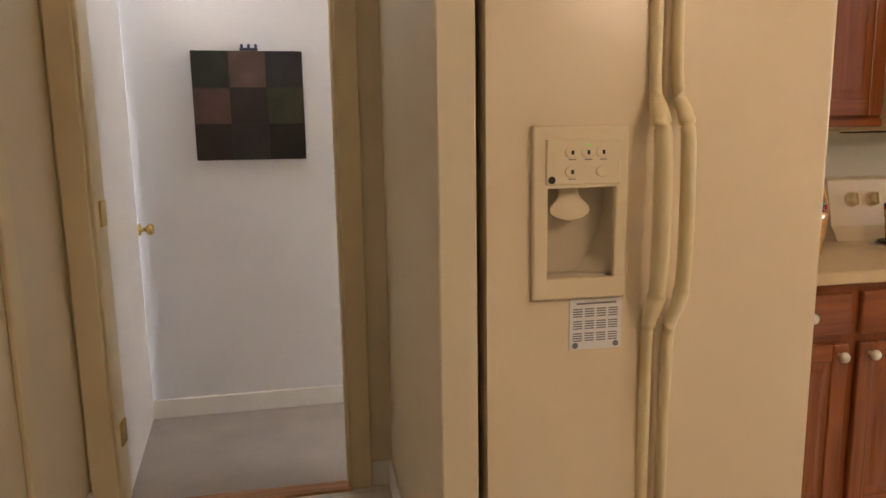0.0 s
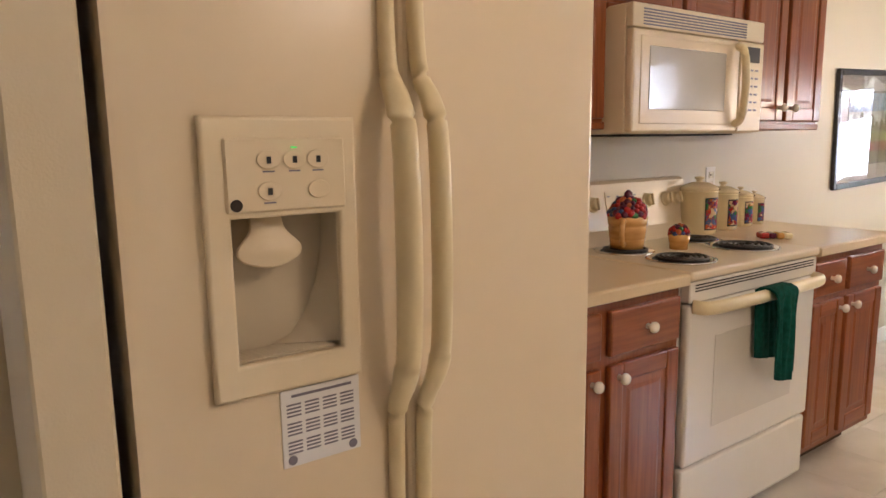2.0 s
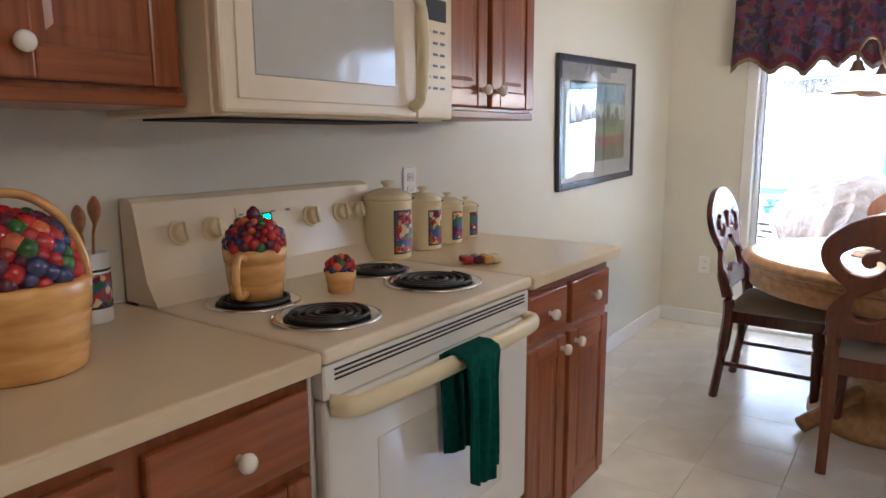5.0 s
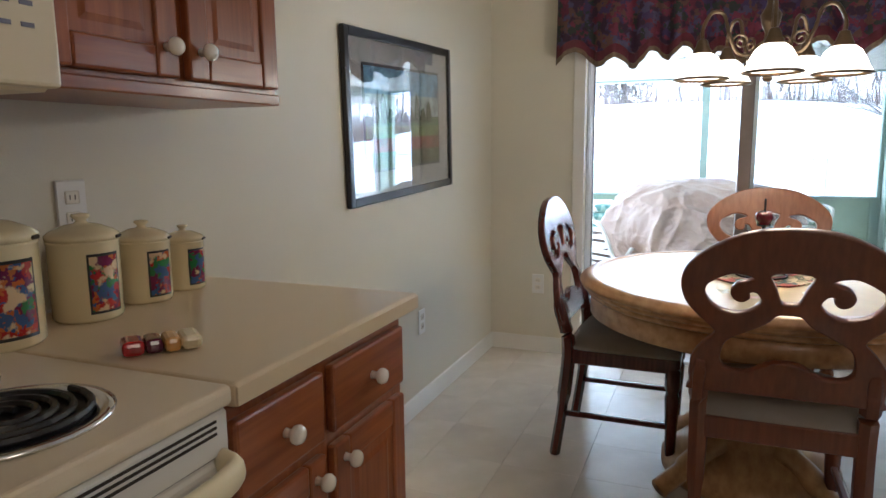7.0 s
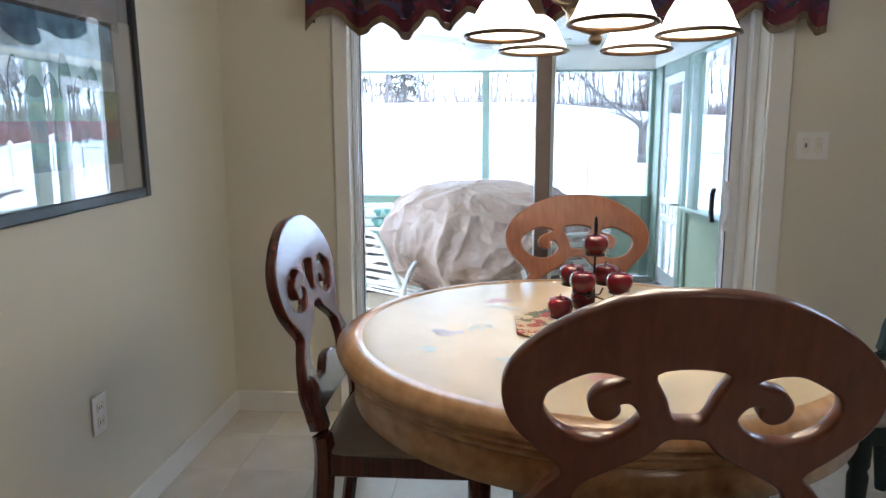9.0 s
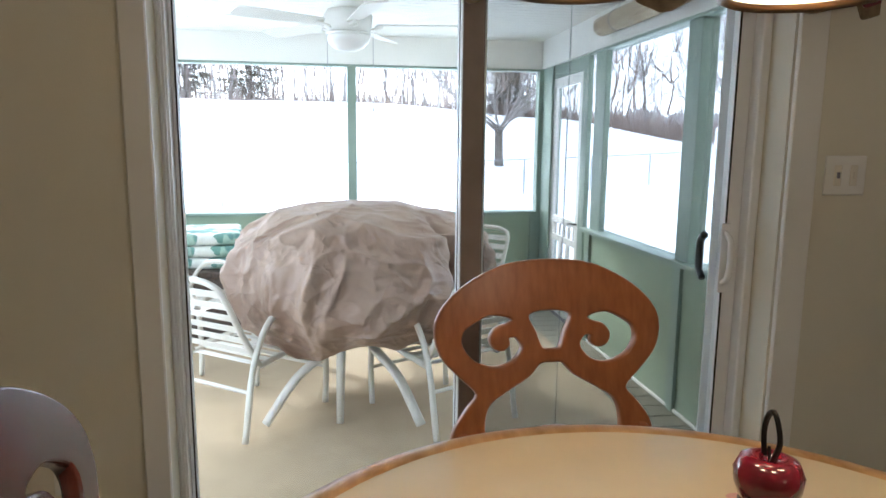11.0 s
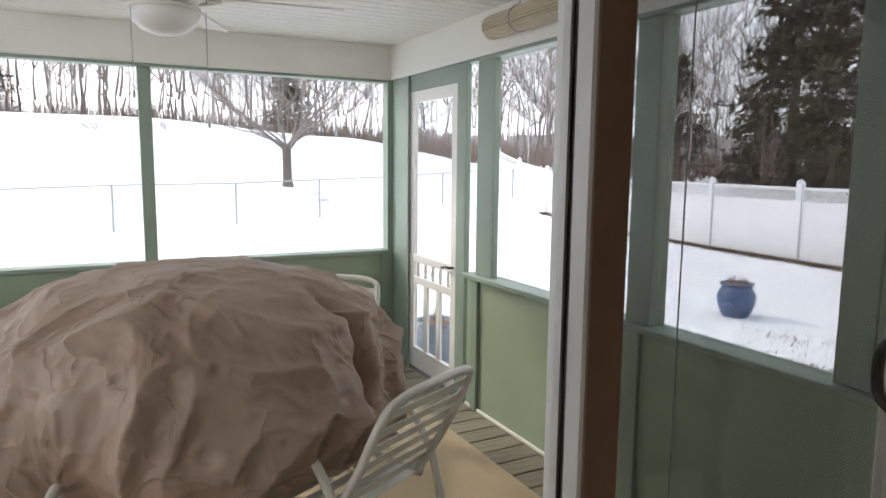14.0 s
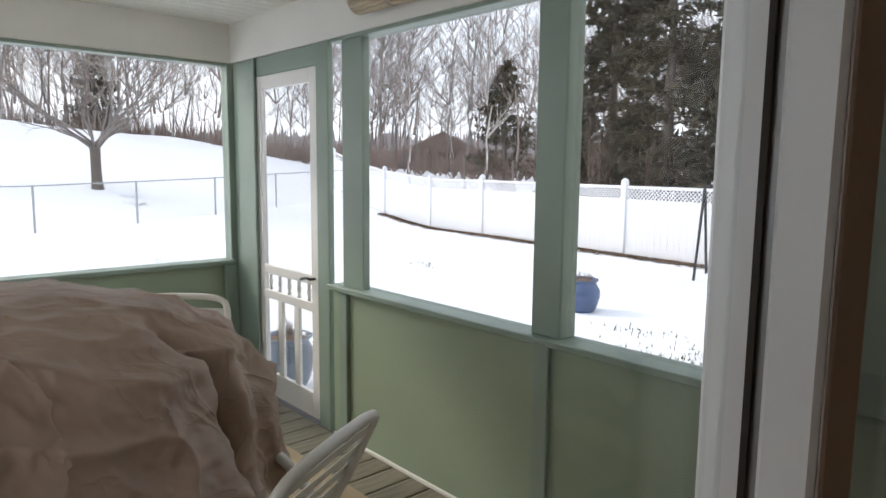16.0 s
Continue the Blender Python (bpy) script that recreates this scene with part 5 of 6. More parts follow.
for x0, x1, m in ((-0.062, -0.028, FRUITS[0]), (-0.028, 0.0, FRUITS[2]), (0.0, 0.026, BASKET), (0.026, 0.058, CERAMIC)):
    part("segment", box((x0, -0.030 if x0 < 0 else -0.036, 0), (x1, 0.026, 0.024), 0.008, 2), m, tl)
uc = thing("utensil_crock", "white crock with fruit band holding wooden spoons", "crock", (2.335, 2.245, 0.913))
part("crock", lathe(bmesh.new(), [(0.036, 0), (0.037, 0.004), (0.037, 0.14), (0.034, 0.14), (0.033, 0.02)], 28, caps=False), TRIM, uc, smooth=True)
part("band", lathe(bmesh.new(), [(0.0374, 0.035), (0.0374, 0.10)], 28, caps=False), FRUIT_PRINT, uc, smooth=True)
for z in (0.03, 0.104):
    part("line", lathe(bmesh.new(), [(0.0376, z), (0.0376, z + 0.005)], 28, caps=False), BLACK, uc)
for dx, hh in ((-0.008, 0.21), (0.012, 0.225)):
    bm = tube(bmesh.new(), ease([(dx * 0.5, 0, 0.03), (dx, 0, 0.16), (dx * 1.5, 0, hh - 0.03), (dx * 1.6, 0, hh), (dx * 1.7, 0, hh + 0.025)], 4), [0.005] * 8 + [0.007, 0.012, 0.017, 0.020, 0.021, 0.020, 0.017, 0.012, 0.005][:9], 8, flat=0.45)
    part("wooden_spoon", bm, THRESH, uc, smooth=True)
nap = thing("tile_trivet", "square decorated tile leaning against the kitchen wall", "tile", (1.93, 2.352, 0.914))
part("tile", box((-0.075, -0.012, 0), (0.075, -0.004, 0.15), 0.003), CERAMIC, nap)
part("picture", box((-0.05, -0.0135, 0.025), (0.05, -0.0122, 0.125)), FRUIT_PRINT, nap)

# ---- on the table ----
mt = thing("placemat", "octagonal floral cloth table mat", "placemat", (5.135, 0.95, 0.7605))
bm = plate([(-0.185, -0.08), (-0.08, -0.185), (0.08, -0.185), (0.185, -0.08), (0.185, 0.08), (0.08, 0.185), (-0.08, 0.185), (-0.185, 0.08)], [], 0.004, 0.001)
bm.transform(pose(0, 0, 0.0022))
part("cloth", bm, MAT_PRINT, mt)
ap = thing("apple_stand", "black wire stand holding glossy red wooden apples", "centrepiece", (5.12, 0.945, 0.765))
spots = [(100, 0.085, 0.04), (190, 0.082, 0.04), (280, 0.085, 0.04), (10, 0.085, 0.04), (145, 0.062, 0.112), (235, 0.066, 0.108), (325, 0.062, 0.112), (55, 0.062, 0.112), (0, 0.0, 0.195)]
part("spindle", tube(bmesh.new(), ease([(0, 0, 0.0), (0, 0, 0.17), (0.012, 0, 0.25), (0, 0, 0.275), (-0.012, 0, 0.25), (0, 0, 0.22)]), 0.0028, 6), WIRE, ap)
part("base_ring", tube(bmesh.new(), [(0.085 * math.cos(i * 0.262), 0.085 * math.sin(i * 0.262), 0.003) for i in range(24)], 0.0028, 6, closed=True), WIRE, ap)
for a, r, z in spots:
    x, y = r * math.cos(radians(a)), r * math.sin(radians(a))
    part("cup_ring", tube(bmesh.new(), [(x + 0.024 * math.cos(i * 0.393), y + 0.024 * math.sin(i * 0.393), z - 0.012) for i in range(16)], 0.0022, 5, closed=True), WIRE, ap)
    if r:
        part("branch", tube(bmesh.new(), ease([(0, 0, z - 0.03), (x * 0.5, y * 0.5, z - 0.035), (x * 0.8, y * 0.8, z - 0.022)], 4), 0.0022, 5), WIRE, ap)
    apple = part("apple", lathe(bmesh.new(), [(0.004, -0.018), (0.014, -0.022), (0.024, -0.016), (0.031, 0.002), (0.032, 0.014), (0.027, 0.026), (0.016, 0.031), (0.006, 0.027), (0.0, 0.022)], 20, (x, y, z + 0.006)), APPLE, ap, "glossy dark red apple", smooth=True)
    part("stem", tube(bmesh.new(), [(x, y, z + 0.028), (x + 0.003, y, z + 0.045)], 0.0018, 5), WIRE, apple)

# ---- ceiling lamp in the kitchen ----
kl = thing("ceiling_light", "round frosted kitchen ceiling light, switched on", "ceiling light", KITCHEN_LAMP)
part("base", lathe(bmesh.new(), [(0.15, 0.06), (0.16, 0.075), (0.16, 0.08)], 32), BRASS, kl, smooth=True)
dm = part("shade", lathe(bmesh.new(), [(0.0, 0.0), (0.08, 0.010), (0.13, 0.035), (0.148, 0.062)], 32, caps=False), glowing("frosted_dome", (1, 0.85, 0.62), 0.08), kl, smooth=True)
dm.visible_shadow = False

# ---- porch ----
QY, QX, QZ, QC = -0.48, 10.63, -0.19, 2.20
QL = 4.1
setting("porch_base", box((EX + 0.22, QY - 0.1, QZ - 0.5), (QX + 0.1, QL + 0.1, QZ - 0.03)), GASKET, "dark void under the porch boards", "foundation")
bm = bmesh.new()
block(bm, (EX + 0.22, QY - 0.12, QC + 0.012), (QX + 0.12, QL + 0.1, QC + 0.10))
x = EX + 0.22
while x < QX:
    block(bm, (x, QY, QC), (x + 0.084, QL, QC + 0.012), 0.004)
    x += 0.097
setting("porch_ceiling", bm, PORCH_WHITE, "white beadboard porch ceiling", "ceiling")
hw = setting("porch_wall_east", box((QX, QY - 0.1, QZ), (QX + 0.09, QL, 0.635)), GREEN, "sage green half wall of the porch", "wall")
setting("porch_wall_south", box((EX + 0.22, QY - 0.09, QZ), (9.415, QY, 0.635)), GREEN, "sage green half wall beside the screen door", "wall")
setting("porch_wall_north", box((EX + 0.22, QL, QZ), (QX + 0.09, QL + 0.09, 0.635)), GREEN, "sage green half wall at the porch's far side", "wall")
setting("porch_header", block(block(box((QX - 0.01, QY - 0.1, 1.955), (QX + 0.10, QL + 0.1, QC + 0.012), 0.003), (EX + 0.22, QY - 0.10, 1.955), (QX - 0.01, QY + 0.01, QC + 0.012), 0.003), (EX + 0.22, QL - 0.01, 1.955), (QX - 0.01, QL + 0.1, QC + 0.012), 0.003), PORCH_WHITE, "white beam over the porch openings", "beam")
run("porch_sill", [((QX - 0.045, QY + 0.02, 0.637), (QX + 0.10, QL, 0.665)), ((EX + 0.22, QY - 0.10, 0.637), (9.42, QY + 0.045, 0.665)), ((EX + 0.22, QL - 0.04, 0.637), (QX - 0.05, QL + 0.1, 0.665))], GREEN_TRIM, "green painted sill along the porch openings", "sill")
run("porch_post", [((QX + 0.0, 1.207, 0.665), (QX + 0.08, 1.286, 1.935)), ((QX - 0.01, QY - 0.09, QZ), (QX + 0.09, QY + 0.035, 1.953)), ((QX, 2.95, 0.665), (QX + 0.08, 3.03, 1.935)),
                   ((10.335, QY - 0.09, QZ), (QX - 0.012, QY - 0.004, 1.953)), ((9.455, QY - 0.035, QZ), (9.575, QY + 0.002, 1.953)), ((9.137, QY - 0.045, 0.665), (9.325, QY - 0.002, 1.935)),
                   ((7.863, QY - 0.09, 0.665), (8.003, QY + 0.004, 1.935)), ((6.95, QY - 0.09, 0.665), (7.07, QY + 0.004, 1.935)), ((7.90, QY - 0.002, QZ), (7.975, QY + 0.022, 0.636)), ((9.26, QY - 0.002, QZ), (9.33, QY + 0.022, 0.636)),
                   ((EX + 0.22, QY - 0.08, 0.665), (6.95, QY + 0.001, 1.935)), ((8.5, QL, 0.665), (8.6, QL + 0.08, 1.935)), ((10.29, QY - 0.003, QZ), (10.335, QY + 0.015, 1.953)), ((QX - 0.03, QY + 0.0, QZ), (QX - 0.002, QY + 0.09, 0.636))], GREEN_TRIM, "sage green porch post", "post")
run("porch_head_trim", [((QX - 0.015, QY + 0.035, 1.933), (QX + 0.09, QL, 1.954)), ((EX + 0.22, QY - 0.09, 1.933), (9.42, QY + 0.015, 1.954)), ((9.575, QY - 0.08, 1.84), (10.335, QY - 0.006, 1.953))], GREEN_TRIM, "green strip under the porch beam", "trim")
run("porch_shoe", [((EX + 0.22, QY + 0.001, QZ), (9.41, QY + 0.014, QZ + 0.022)), ((QX - 0.014, QY + 0.1, QZ), (QX - 0.001, QL, QZ + 0.022))], PORCH_WHITE, "white shoe moulding along the porch wall", "trim")
for nm, lo, hi in (("screen_1", (QX + 0.03, QY + 0.03, 0.665), (QX + 0.0305, QL, 1.935)), ("screen_2", (EX + 0.30, QY - 0.05, 0.665), (9.415, QY - 0.0495, 1.935))):
    s = setting(nm, box(lo, hi), netting("porch_screen", (0.30, 0.31, 0.31), 0.07), "fine insect screen in the porch opening", "screen")
    s.visible_shadow = False

# screen door
sd = thing("screen_door", "white wooden screen door with spindles", "screen door", (9.59, QY - 0.03, QZ + 0.02))
W_, H_ = 0.73, 2.01
for lo, hi, nm in (((0, -0.015, 0), (0.075, 0.02, H_), "stile"), ((W_ - 0.075, -0.015, 0), (W_, 0.02, H_), "stile"), ((0.075, -0.013, H_ - 0.08), (W_ - 0.075, 0.018, H_), "top_rail"), ((0.075, -0.013, 0.79), (W_ - 0.075, 0.018, 0.845), "mid_rail"), ((0.075, -0.013, 0.63), (W_ - 0.075, 0.018, 0.685), "mid_rail"), ((0.075, -0.013, 0), (W_ - 0.075, 0.018, 0.15), "bottom_rail"),
                   ((0.235, -0.008, 0.15), (0.295, 0.014, 0.63), "upright"), ((0.435, -0.008, 0.15), (0.495, 0.014, 0.63), "upright")):
    part(nm, box(lo, hi, 0.004), TRIM, sd)
for k in range(5):
    part("spindle", lathe(bmesh.new(), [(0.010, 0), (0.014, 0.012), (0.008, 0.022), (0.016, 0.052), (0.008, 0.082), (0.014, 0.092), (0.010, 0.105)], 10, (0.13 + k * 0.117, 0.002, 0.685)), TRIM, sd, smooth=True)
bm = tube(bmesh.new(), ease([(0.035, 0.02, 0.83), (0.035, 0.055, 0.83), (0.06, 0.06, 0.835), (0.13, 0.058, 0.82)]), 0.008, 8)
part("handle", bm, BLACK, sd, "dark lever handle", smooth=True)
for z in (0.35, 1.05, 1.75):
    part("hinge", box((W_ - 0.01, 0.018, z), (W_ + 0.035, 0.026, z + 0.08), 0.002), TRIM, sd)
nt = part("mesh", box((0.07, 0.0, 0.15), (W_ - 0.07, 0.0005, H_ - 0.08)), netting("door_screen", (0.25, 0.26, 0.26), 0.14), sd, "fine grey screen")
nt.visible_shadow = False

rg = setting("porch_rug", box((EX + 0.5, -0.19, QZ + 0.001), (QX - 0.12, 3.4, QZ + 0.010), 0.002), RUG, "flat tan rug on the porch floor", "rug")

# rolled bamboo blind
bl = thing("bamboo_blind", "rolled-up bamboo blind hung under the porch beam", "blind", (0, QY + 0.07, 2.075))
bm = bmesh.new()
for k in range(3):
    rr = 0.058 - 0.014 * k
    pts = [(rr * math.cos(a), rr * math.sin(a)) for a in [i * 2 * math.pi / 26 for i in range(26)]]
    for i, (a, b) in enumerate(pts):
        if k == 0 or i % 3 == 0:
            tube(bm, [(6.95, a, b), (9.07, a, b)], 0.0072, 5)
part("slat_roll", bm, BAMBOO, bl)["kind"] = "stuff"
for x in (7.2, 8.0, 8.8):
    part("cord", tube(bmesh.new(), [(x + 0.004 * 0, 0.067 * math.cos(i * 0.3), 0.067 * math.sin(i * 0.3)) for i in range(21)], 0.0035, 5, closed=True), GALV, bl)
    part("tie", tube(bmesh.new(), [(x, 0.0, 0.06), (x, -0.01, 0.12)], 0.003, 5), GALV, bl)

# ceiling fan
fan = thing("ceiling_fan", "white five-blade porch ceiling fan with a bowl light", "ceiling fan", (8.62, 1.295, -0.058))
part("canopy", lathe(bmesh.new(), [(0.075, 2.10), (0.09, 2.13), (0.09, 2.257)], 28), PORCH_WHITE, fan, smooth=True)
part("motor", lathe(bmesh.new(), [(0.05, 1.965), (0.11, 1.975), (0.135, 2.0), (0.14, 2.06), (0.12, 2.09), (0.06, 2.105)], 32), PORCH_WHITE, fan, smooth=True)
part("bowl", lathe(bmesh.new(), [(0.0, 1.862), (0.05, 1.868), (0.09, 1.885), (0.118, 1.915), (0.125, 1.945), (0.12, 1.95)], 32), TRIM, fan, "white glass bowl shade", smooth=True)
part("fitter", lathe(bmesh.new(), [(0.12, 1.948), (0.128, 1.952), (0.128, 1.964), (0.06, 1.968)], 32), PORCH_WHITE, fan, smooth=True)
for k in range(5):
    a = -97 + 72 * k
    bm = plate(smooth_loop([(0.17, -0.035), (0.22, -0.05), (0.45, -0.062), (0.64, -0.066), (0.675, -0.04), (0.68, 0.0), (0.675, 0.04), (0.64, 0.066), (0.45, 0.062), (0.22, 0.05), (0.17, 0.035)], 3), [], 0.008, 0.002)
    bm.transform(pose(0, 0, 2.012, 0, 0, a) @ pose(0, 0, 0, 11, 0, 0))
    b = part("blade", bm, PORCH_WHITE, fan)
    bm = tube(bmesh.new(), ease([(0.10, 0.0, 1.985), (0.15, 0.022, 1.992), (0.20, 0.0, 2.002), (0.15, -0.022, 1.992)], 4), 0.008, 6, closed=False)
    bm.transform(pose(0, 0, 0, 0, 0, a))
    part("blade_iron", bm, PORCH_WHITE, b)
for dx, l_ in ((-0.06, 0.30), (0.07, 0.40)):
    part("pull_chain", tube(bmesh.new(), [(-0.05, -dx * 2, 1.95), (-0.05, -dx * 2, 1.95 - l_)], 0.002, 4), GALV, fan)
    part("pull_knob", lathe(bmesh.new(), [(0.003, 0), (0.006, 0.01), (0.004, 0.03)], 8, (-0.05, -dx * 2, 1.95 - l_ - 0.03)), GALV, fan)

# covered table set
CVX, CVY = 8.52, 1.22
bm = bmesh.new()
NA, NR = 500, 150
rows_ = []
for k in range(NR + 1):
    s = k / NR
    row = []
    for i in range(NA):
        a = 2 * math.pi * i / NA
        ca, sa = math.cos(a), math.sin(a)
        if s < 0.62:
            q = s / 0.62
            r = 0.785 * math.sin(q * math.pi / 2) ** 0.92
            z = 0.955 - 0.40 * (1 - math.cos(q * math.pi / 2)) ** 1.05
        else:
            q = (s - 0.62) / 0.38
            r = 0.785 + 0.015 * math.sin(q * 3.1) - 0.17 * q ** 2.0
            z = 0.555 - 0.315 * q
        p = Vector((ca * r, sa * r, z))
        warp = Vector((noise.noise(p * 2.1), noise.noise(p * 2.1 + Vector((9, 2, 4))), noise.noise(p * 2.1 + Vector((1, 8, 3))))) * 0.35
        fold = noise.noise(p * 2.6 + warp * 2)
        crease = 0.0
        for f_, w_ in ((2.2, 0.060), (4.4, 0.045), (9.0, 0.016), (18, 0.006)):
            crease += w_ * (1 - abs(noise.noise(Vector((p.x, p.y, p.z * 0.5)) * f_ + warp * f_ * 0.6 + Vector((f_, 0, 2))))) ** 4
        for f_, w_ in ((3.0, 0.036), (6.5, 0.017), (13.0, 0.006)):
            dist = noise.voronoi((p + warp * 0.35) * f_)[0]
            crease += w_ * (0.45 - min(0.45, dist[1] - dist[0])) - w_ * 0.2
        crease += 0.008 * math.exp(-((z - 0.36) / 0.010) ** 2)
        pleat = math.sin(a * 13 + 2.5 * math.sin(a * 3 + 1) + 1.5 * noise.noise(Vector((a * 2, z * 2, 0))))
        amt = min(1, 0.25 + s * 1.3)
        r += amt * (0.030 * fold + crease * min(1, s * 2.5)) - 0.06 * amt * min(1, s * 2) + 0.020 * pleat * max(0, (s - 0.45) / 0.55)
        z += amt * (0.014 * fold + crease * 0.8 * (1 - min(1, s * 1.2))) - 0.03 + (0.03 * pleat + 0.03 * math.sin(a * 4 + 0.8)) * max(0, (s - 0.8) / 0.2)
        # one deep tuck on the side towards the screen door
        tuck = math.exp(-((a - 3.98 + 0.22 * s) / 0.06) ** 2) * max(0, min(1, (s - 0.22) * 5))
        r -= 0.15 * tuck
        row.append(bm.verts.new((r * ca, r * sa * 1.0, z)))
    rows_.append(row)
for a_, b_ in zip(rows_, rows_[1:]):
    for i in range(NA):
        bm.faces.new((a_[i], a_[(i + 1) % NA], b_[(i + 1) % NA], b_[i]))
bmesh.ops.remove_doubles(bm, verts=rows_[0], dist=0.01)
cover = tagged(part("furniture_cover", bm, COVER, smooth=True, at=(CVX, CVY, 0)), "wrinkled taupe vinyl cover over the porch table", "cover")
md = cover.modifiers.new("thick", "SOLIDIFY")
md.thickness = 0.004
pt = thing("porch_table", "white metal porch table hidden under a cover", "table", (CVX, CVY, QZ + 0.010))
part("tabletop", lathe(bmesh.new(), [(0.60, 0.69), (0.61, 0.70), (0.61, 0.72), (0.59, 0.73)], 40), PATIO, pt)
for k, (turn_, splay) in enumerate(((172, 0.44), (172, -0.36), (8, 0.36), (8, -0.36))):
    bm = tube(bmesh.new(), ease([(0.34, -splay * 0.10, 0.69), (0.36, -splay * 0.12, 0.45), (0.44, -splay * 0.28, 0.37), (0.56, -splay * 0.66, 0.25), (0.66, -splay, 0.030)]), 0.030, 10, flat=0.65)
    bm.transform(pose(0, 0, 0, 0, 0, turn_))
    part("leg", bm, PATIO, pt, "broad arched white leg", smooth=True)
part("post", tube(bmesh.new(), [(-0.52, 0.13, 0.69), (-0.56, 0.14, 0.35), (-0.58, 0.15, 0.012)], [0.026, 0.024, 0.018], 10), PATIO, pt, smooth=True)


def patio_chair():
    ch = thing("patio_chair", "white tubular porch chair with vinyl straps", "chair", group="porch chairs")
    r = 0.016
    for s in (-1, 1):
        x = s * 0.26
        part("side_frame", tube(bmesh.new(), ease([(x, 0.30, 0.012), (x, 0.31, 0.25), (x, 0.27, 0.50), (x, 0.12, 0.62), (x, -0.10, 0.60), (x, -0.24, 0.40), (x, -0.32, 0.012)], 7), r, 8), PATIO, ch, smooth=True)
        part("seat_rail", tube(bmesh.new(), ease([(x * 0.9, 0.27, 0.40), (x * 0.9, -0.20, 0.36)]), r, 8), PATIO, ch, smooth=True)
    part("back_frame", tube(bmesh.new(), ease([(-0.235, -0.18, 0.36), (-0.235, -0.30, 0.56), (-0.23, -0.40, 0.76), (-0.17, -0.435, 0.82), (0, -0.44, 0.83), (0.17, -0.435, 0.82), (0.23, -0.40, 0.76), (0.235, -0.30, 0.56), (0.235, -0.18, 0.36)], 6), r, 8), PATIO, ch, smooth=True)
    for k in range(7):
        y = 0.24 - k * 0.068
        part("strap", box((-0.235, y - 0.021, 0.385 + 0.0855 * (y - 0.24) * 1.0 + 0.012), (0.235, y + 0.021, 0.385 + 0.0855 * (y - 0.24) + 0.016), 0.001), STRAP, ch)
    for k in range(6):
        z = 0.44 + k * 0.064
        y = -0.18 - (z - 0.36) * 0.55
        bm = box((-0.232, -0.002, -0.021), (0.232, 0.002, 0.021), 0.001)
        bm.transform(pose(0, y, z, 29, 0, 0))
        part("strap", bm, STRAP, ch)
    part("cross_bar", tube(bmesh.new(), [(-0.26, -0.27, 0.25), (0.26, -0.27, 0.25)], 0.010, 6), PATIO, ch)
    part("cross_bar", tube(bmesh.new(), [(-0.26, 0.31, 0.22), (0.26, 0.31, 0.22)], 0.010, 6), PATIO, ch)
    return ch


first = patio_chair()
first.matrix_world = pose(8.05, 0.82, QZ + 0.011, 0, 0, -62)
copy_thing(first, pose(8.16, 1.84, QZ + 0.011, 0, 0, -127))
copy_thing(first, pose(9.30, 0.55, QZ + 0.011, 0, 0, 48))
copy_thing(first, pose(9.16, 2.36, QZ + 0.011, 0, 0, 150))
bench = thing("wicker_chest", "dark brown wicker porch chest stacked with floral cushions", "chest", (9.98, 2.45, QZ + 0.011))
part("body", box((-0.40, -0.35, 0), (0.40, 0.55, 0.47), 0.02, 2), WICKER, bench)
part("lid", box((-0.42, -0.37, 0.472), (0.42, 0.57, 0.52), 0.012, 2), WICKER, bench)
for k in range(3):
    cu = thing("seat_cushion", "dark green cushion with white flowers stacked on the porch chest", "cushion", (9.98, 2.43, QZ + 0.532 + k * 0.088), 4 * k, group="porch cushions")
    part("pad", box((-0.33, -0.30, 0), (0.33, 0.36, 0.086), 0.035, 4), CUSHION, cu, smooth=True)

# ---- outdoors ----


def lerp_table(v, table):
    for (a, fa), (b, fb) in zip(table, table[1:]):
        if v <= b:
            t = max(0, (v - a) / (b - a))
            t = t * t * (3 - 2 * t)
            return fa + (fb - fa) * t
    return table[-1][1]


def ground_z(x, y):
    base = -0.62
    rise = lerp_table(y, [(-60, 1.2), (-34, 1.6), (-22, 2.3), (-13, 3.75), (0, 4.6), (60, 5.0)])
    t = max(0, min(1, (x - 21) / 32))
    t = t * t * (3 - 2 * t)
    side = max(0, min(1, (-y - 14) / 26)) * 1.0
    return base + rise * t + side * (1 - t) + 0.05 * noise.noise(Vector((x * 0.3, y * 0.3, 0))) * min(1, max(0, x - 12) / 6)


bm = bmesh.new()
axis = [-2500, -600, -160] + [-80 + 2.0 * k for k in range(81)] + [160, 600, 2500]
gv = [[bm.verts.new((x, y, ground_z(x, y))) for y in axis] for x in axis]
for i in range(len(axis) - 1):
    for j in range(len(axis) - 1):
        bm.faces.new((gv[i][j], gv[i + 1][j], gv[i + 1][j + 1], gv[i][j + 1]))
setting("ground", bm, SNOW, "snow covered lawn rising to a wooded hill", "ground", smooth=True)


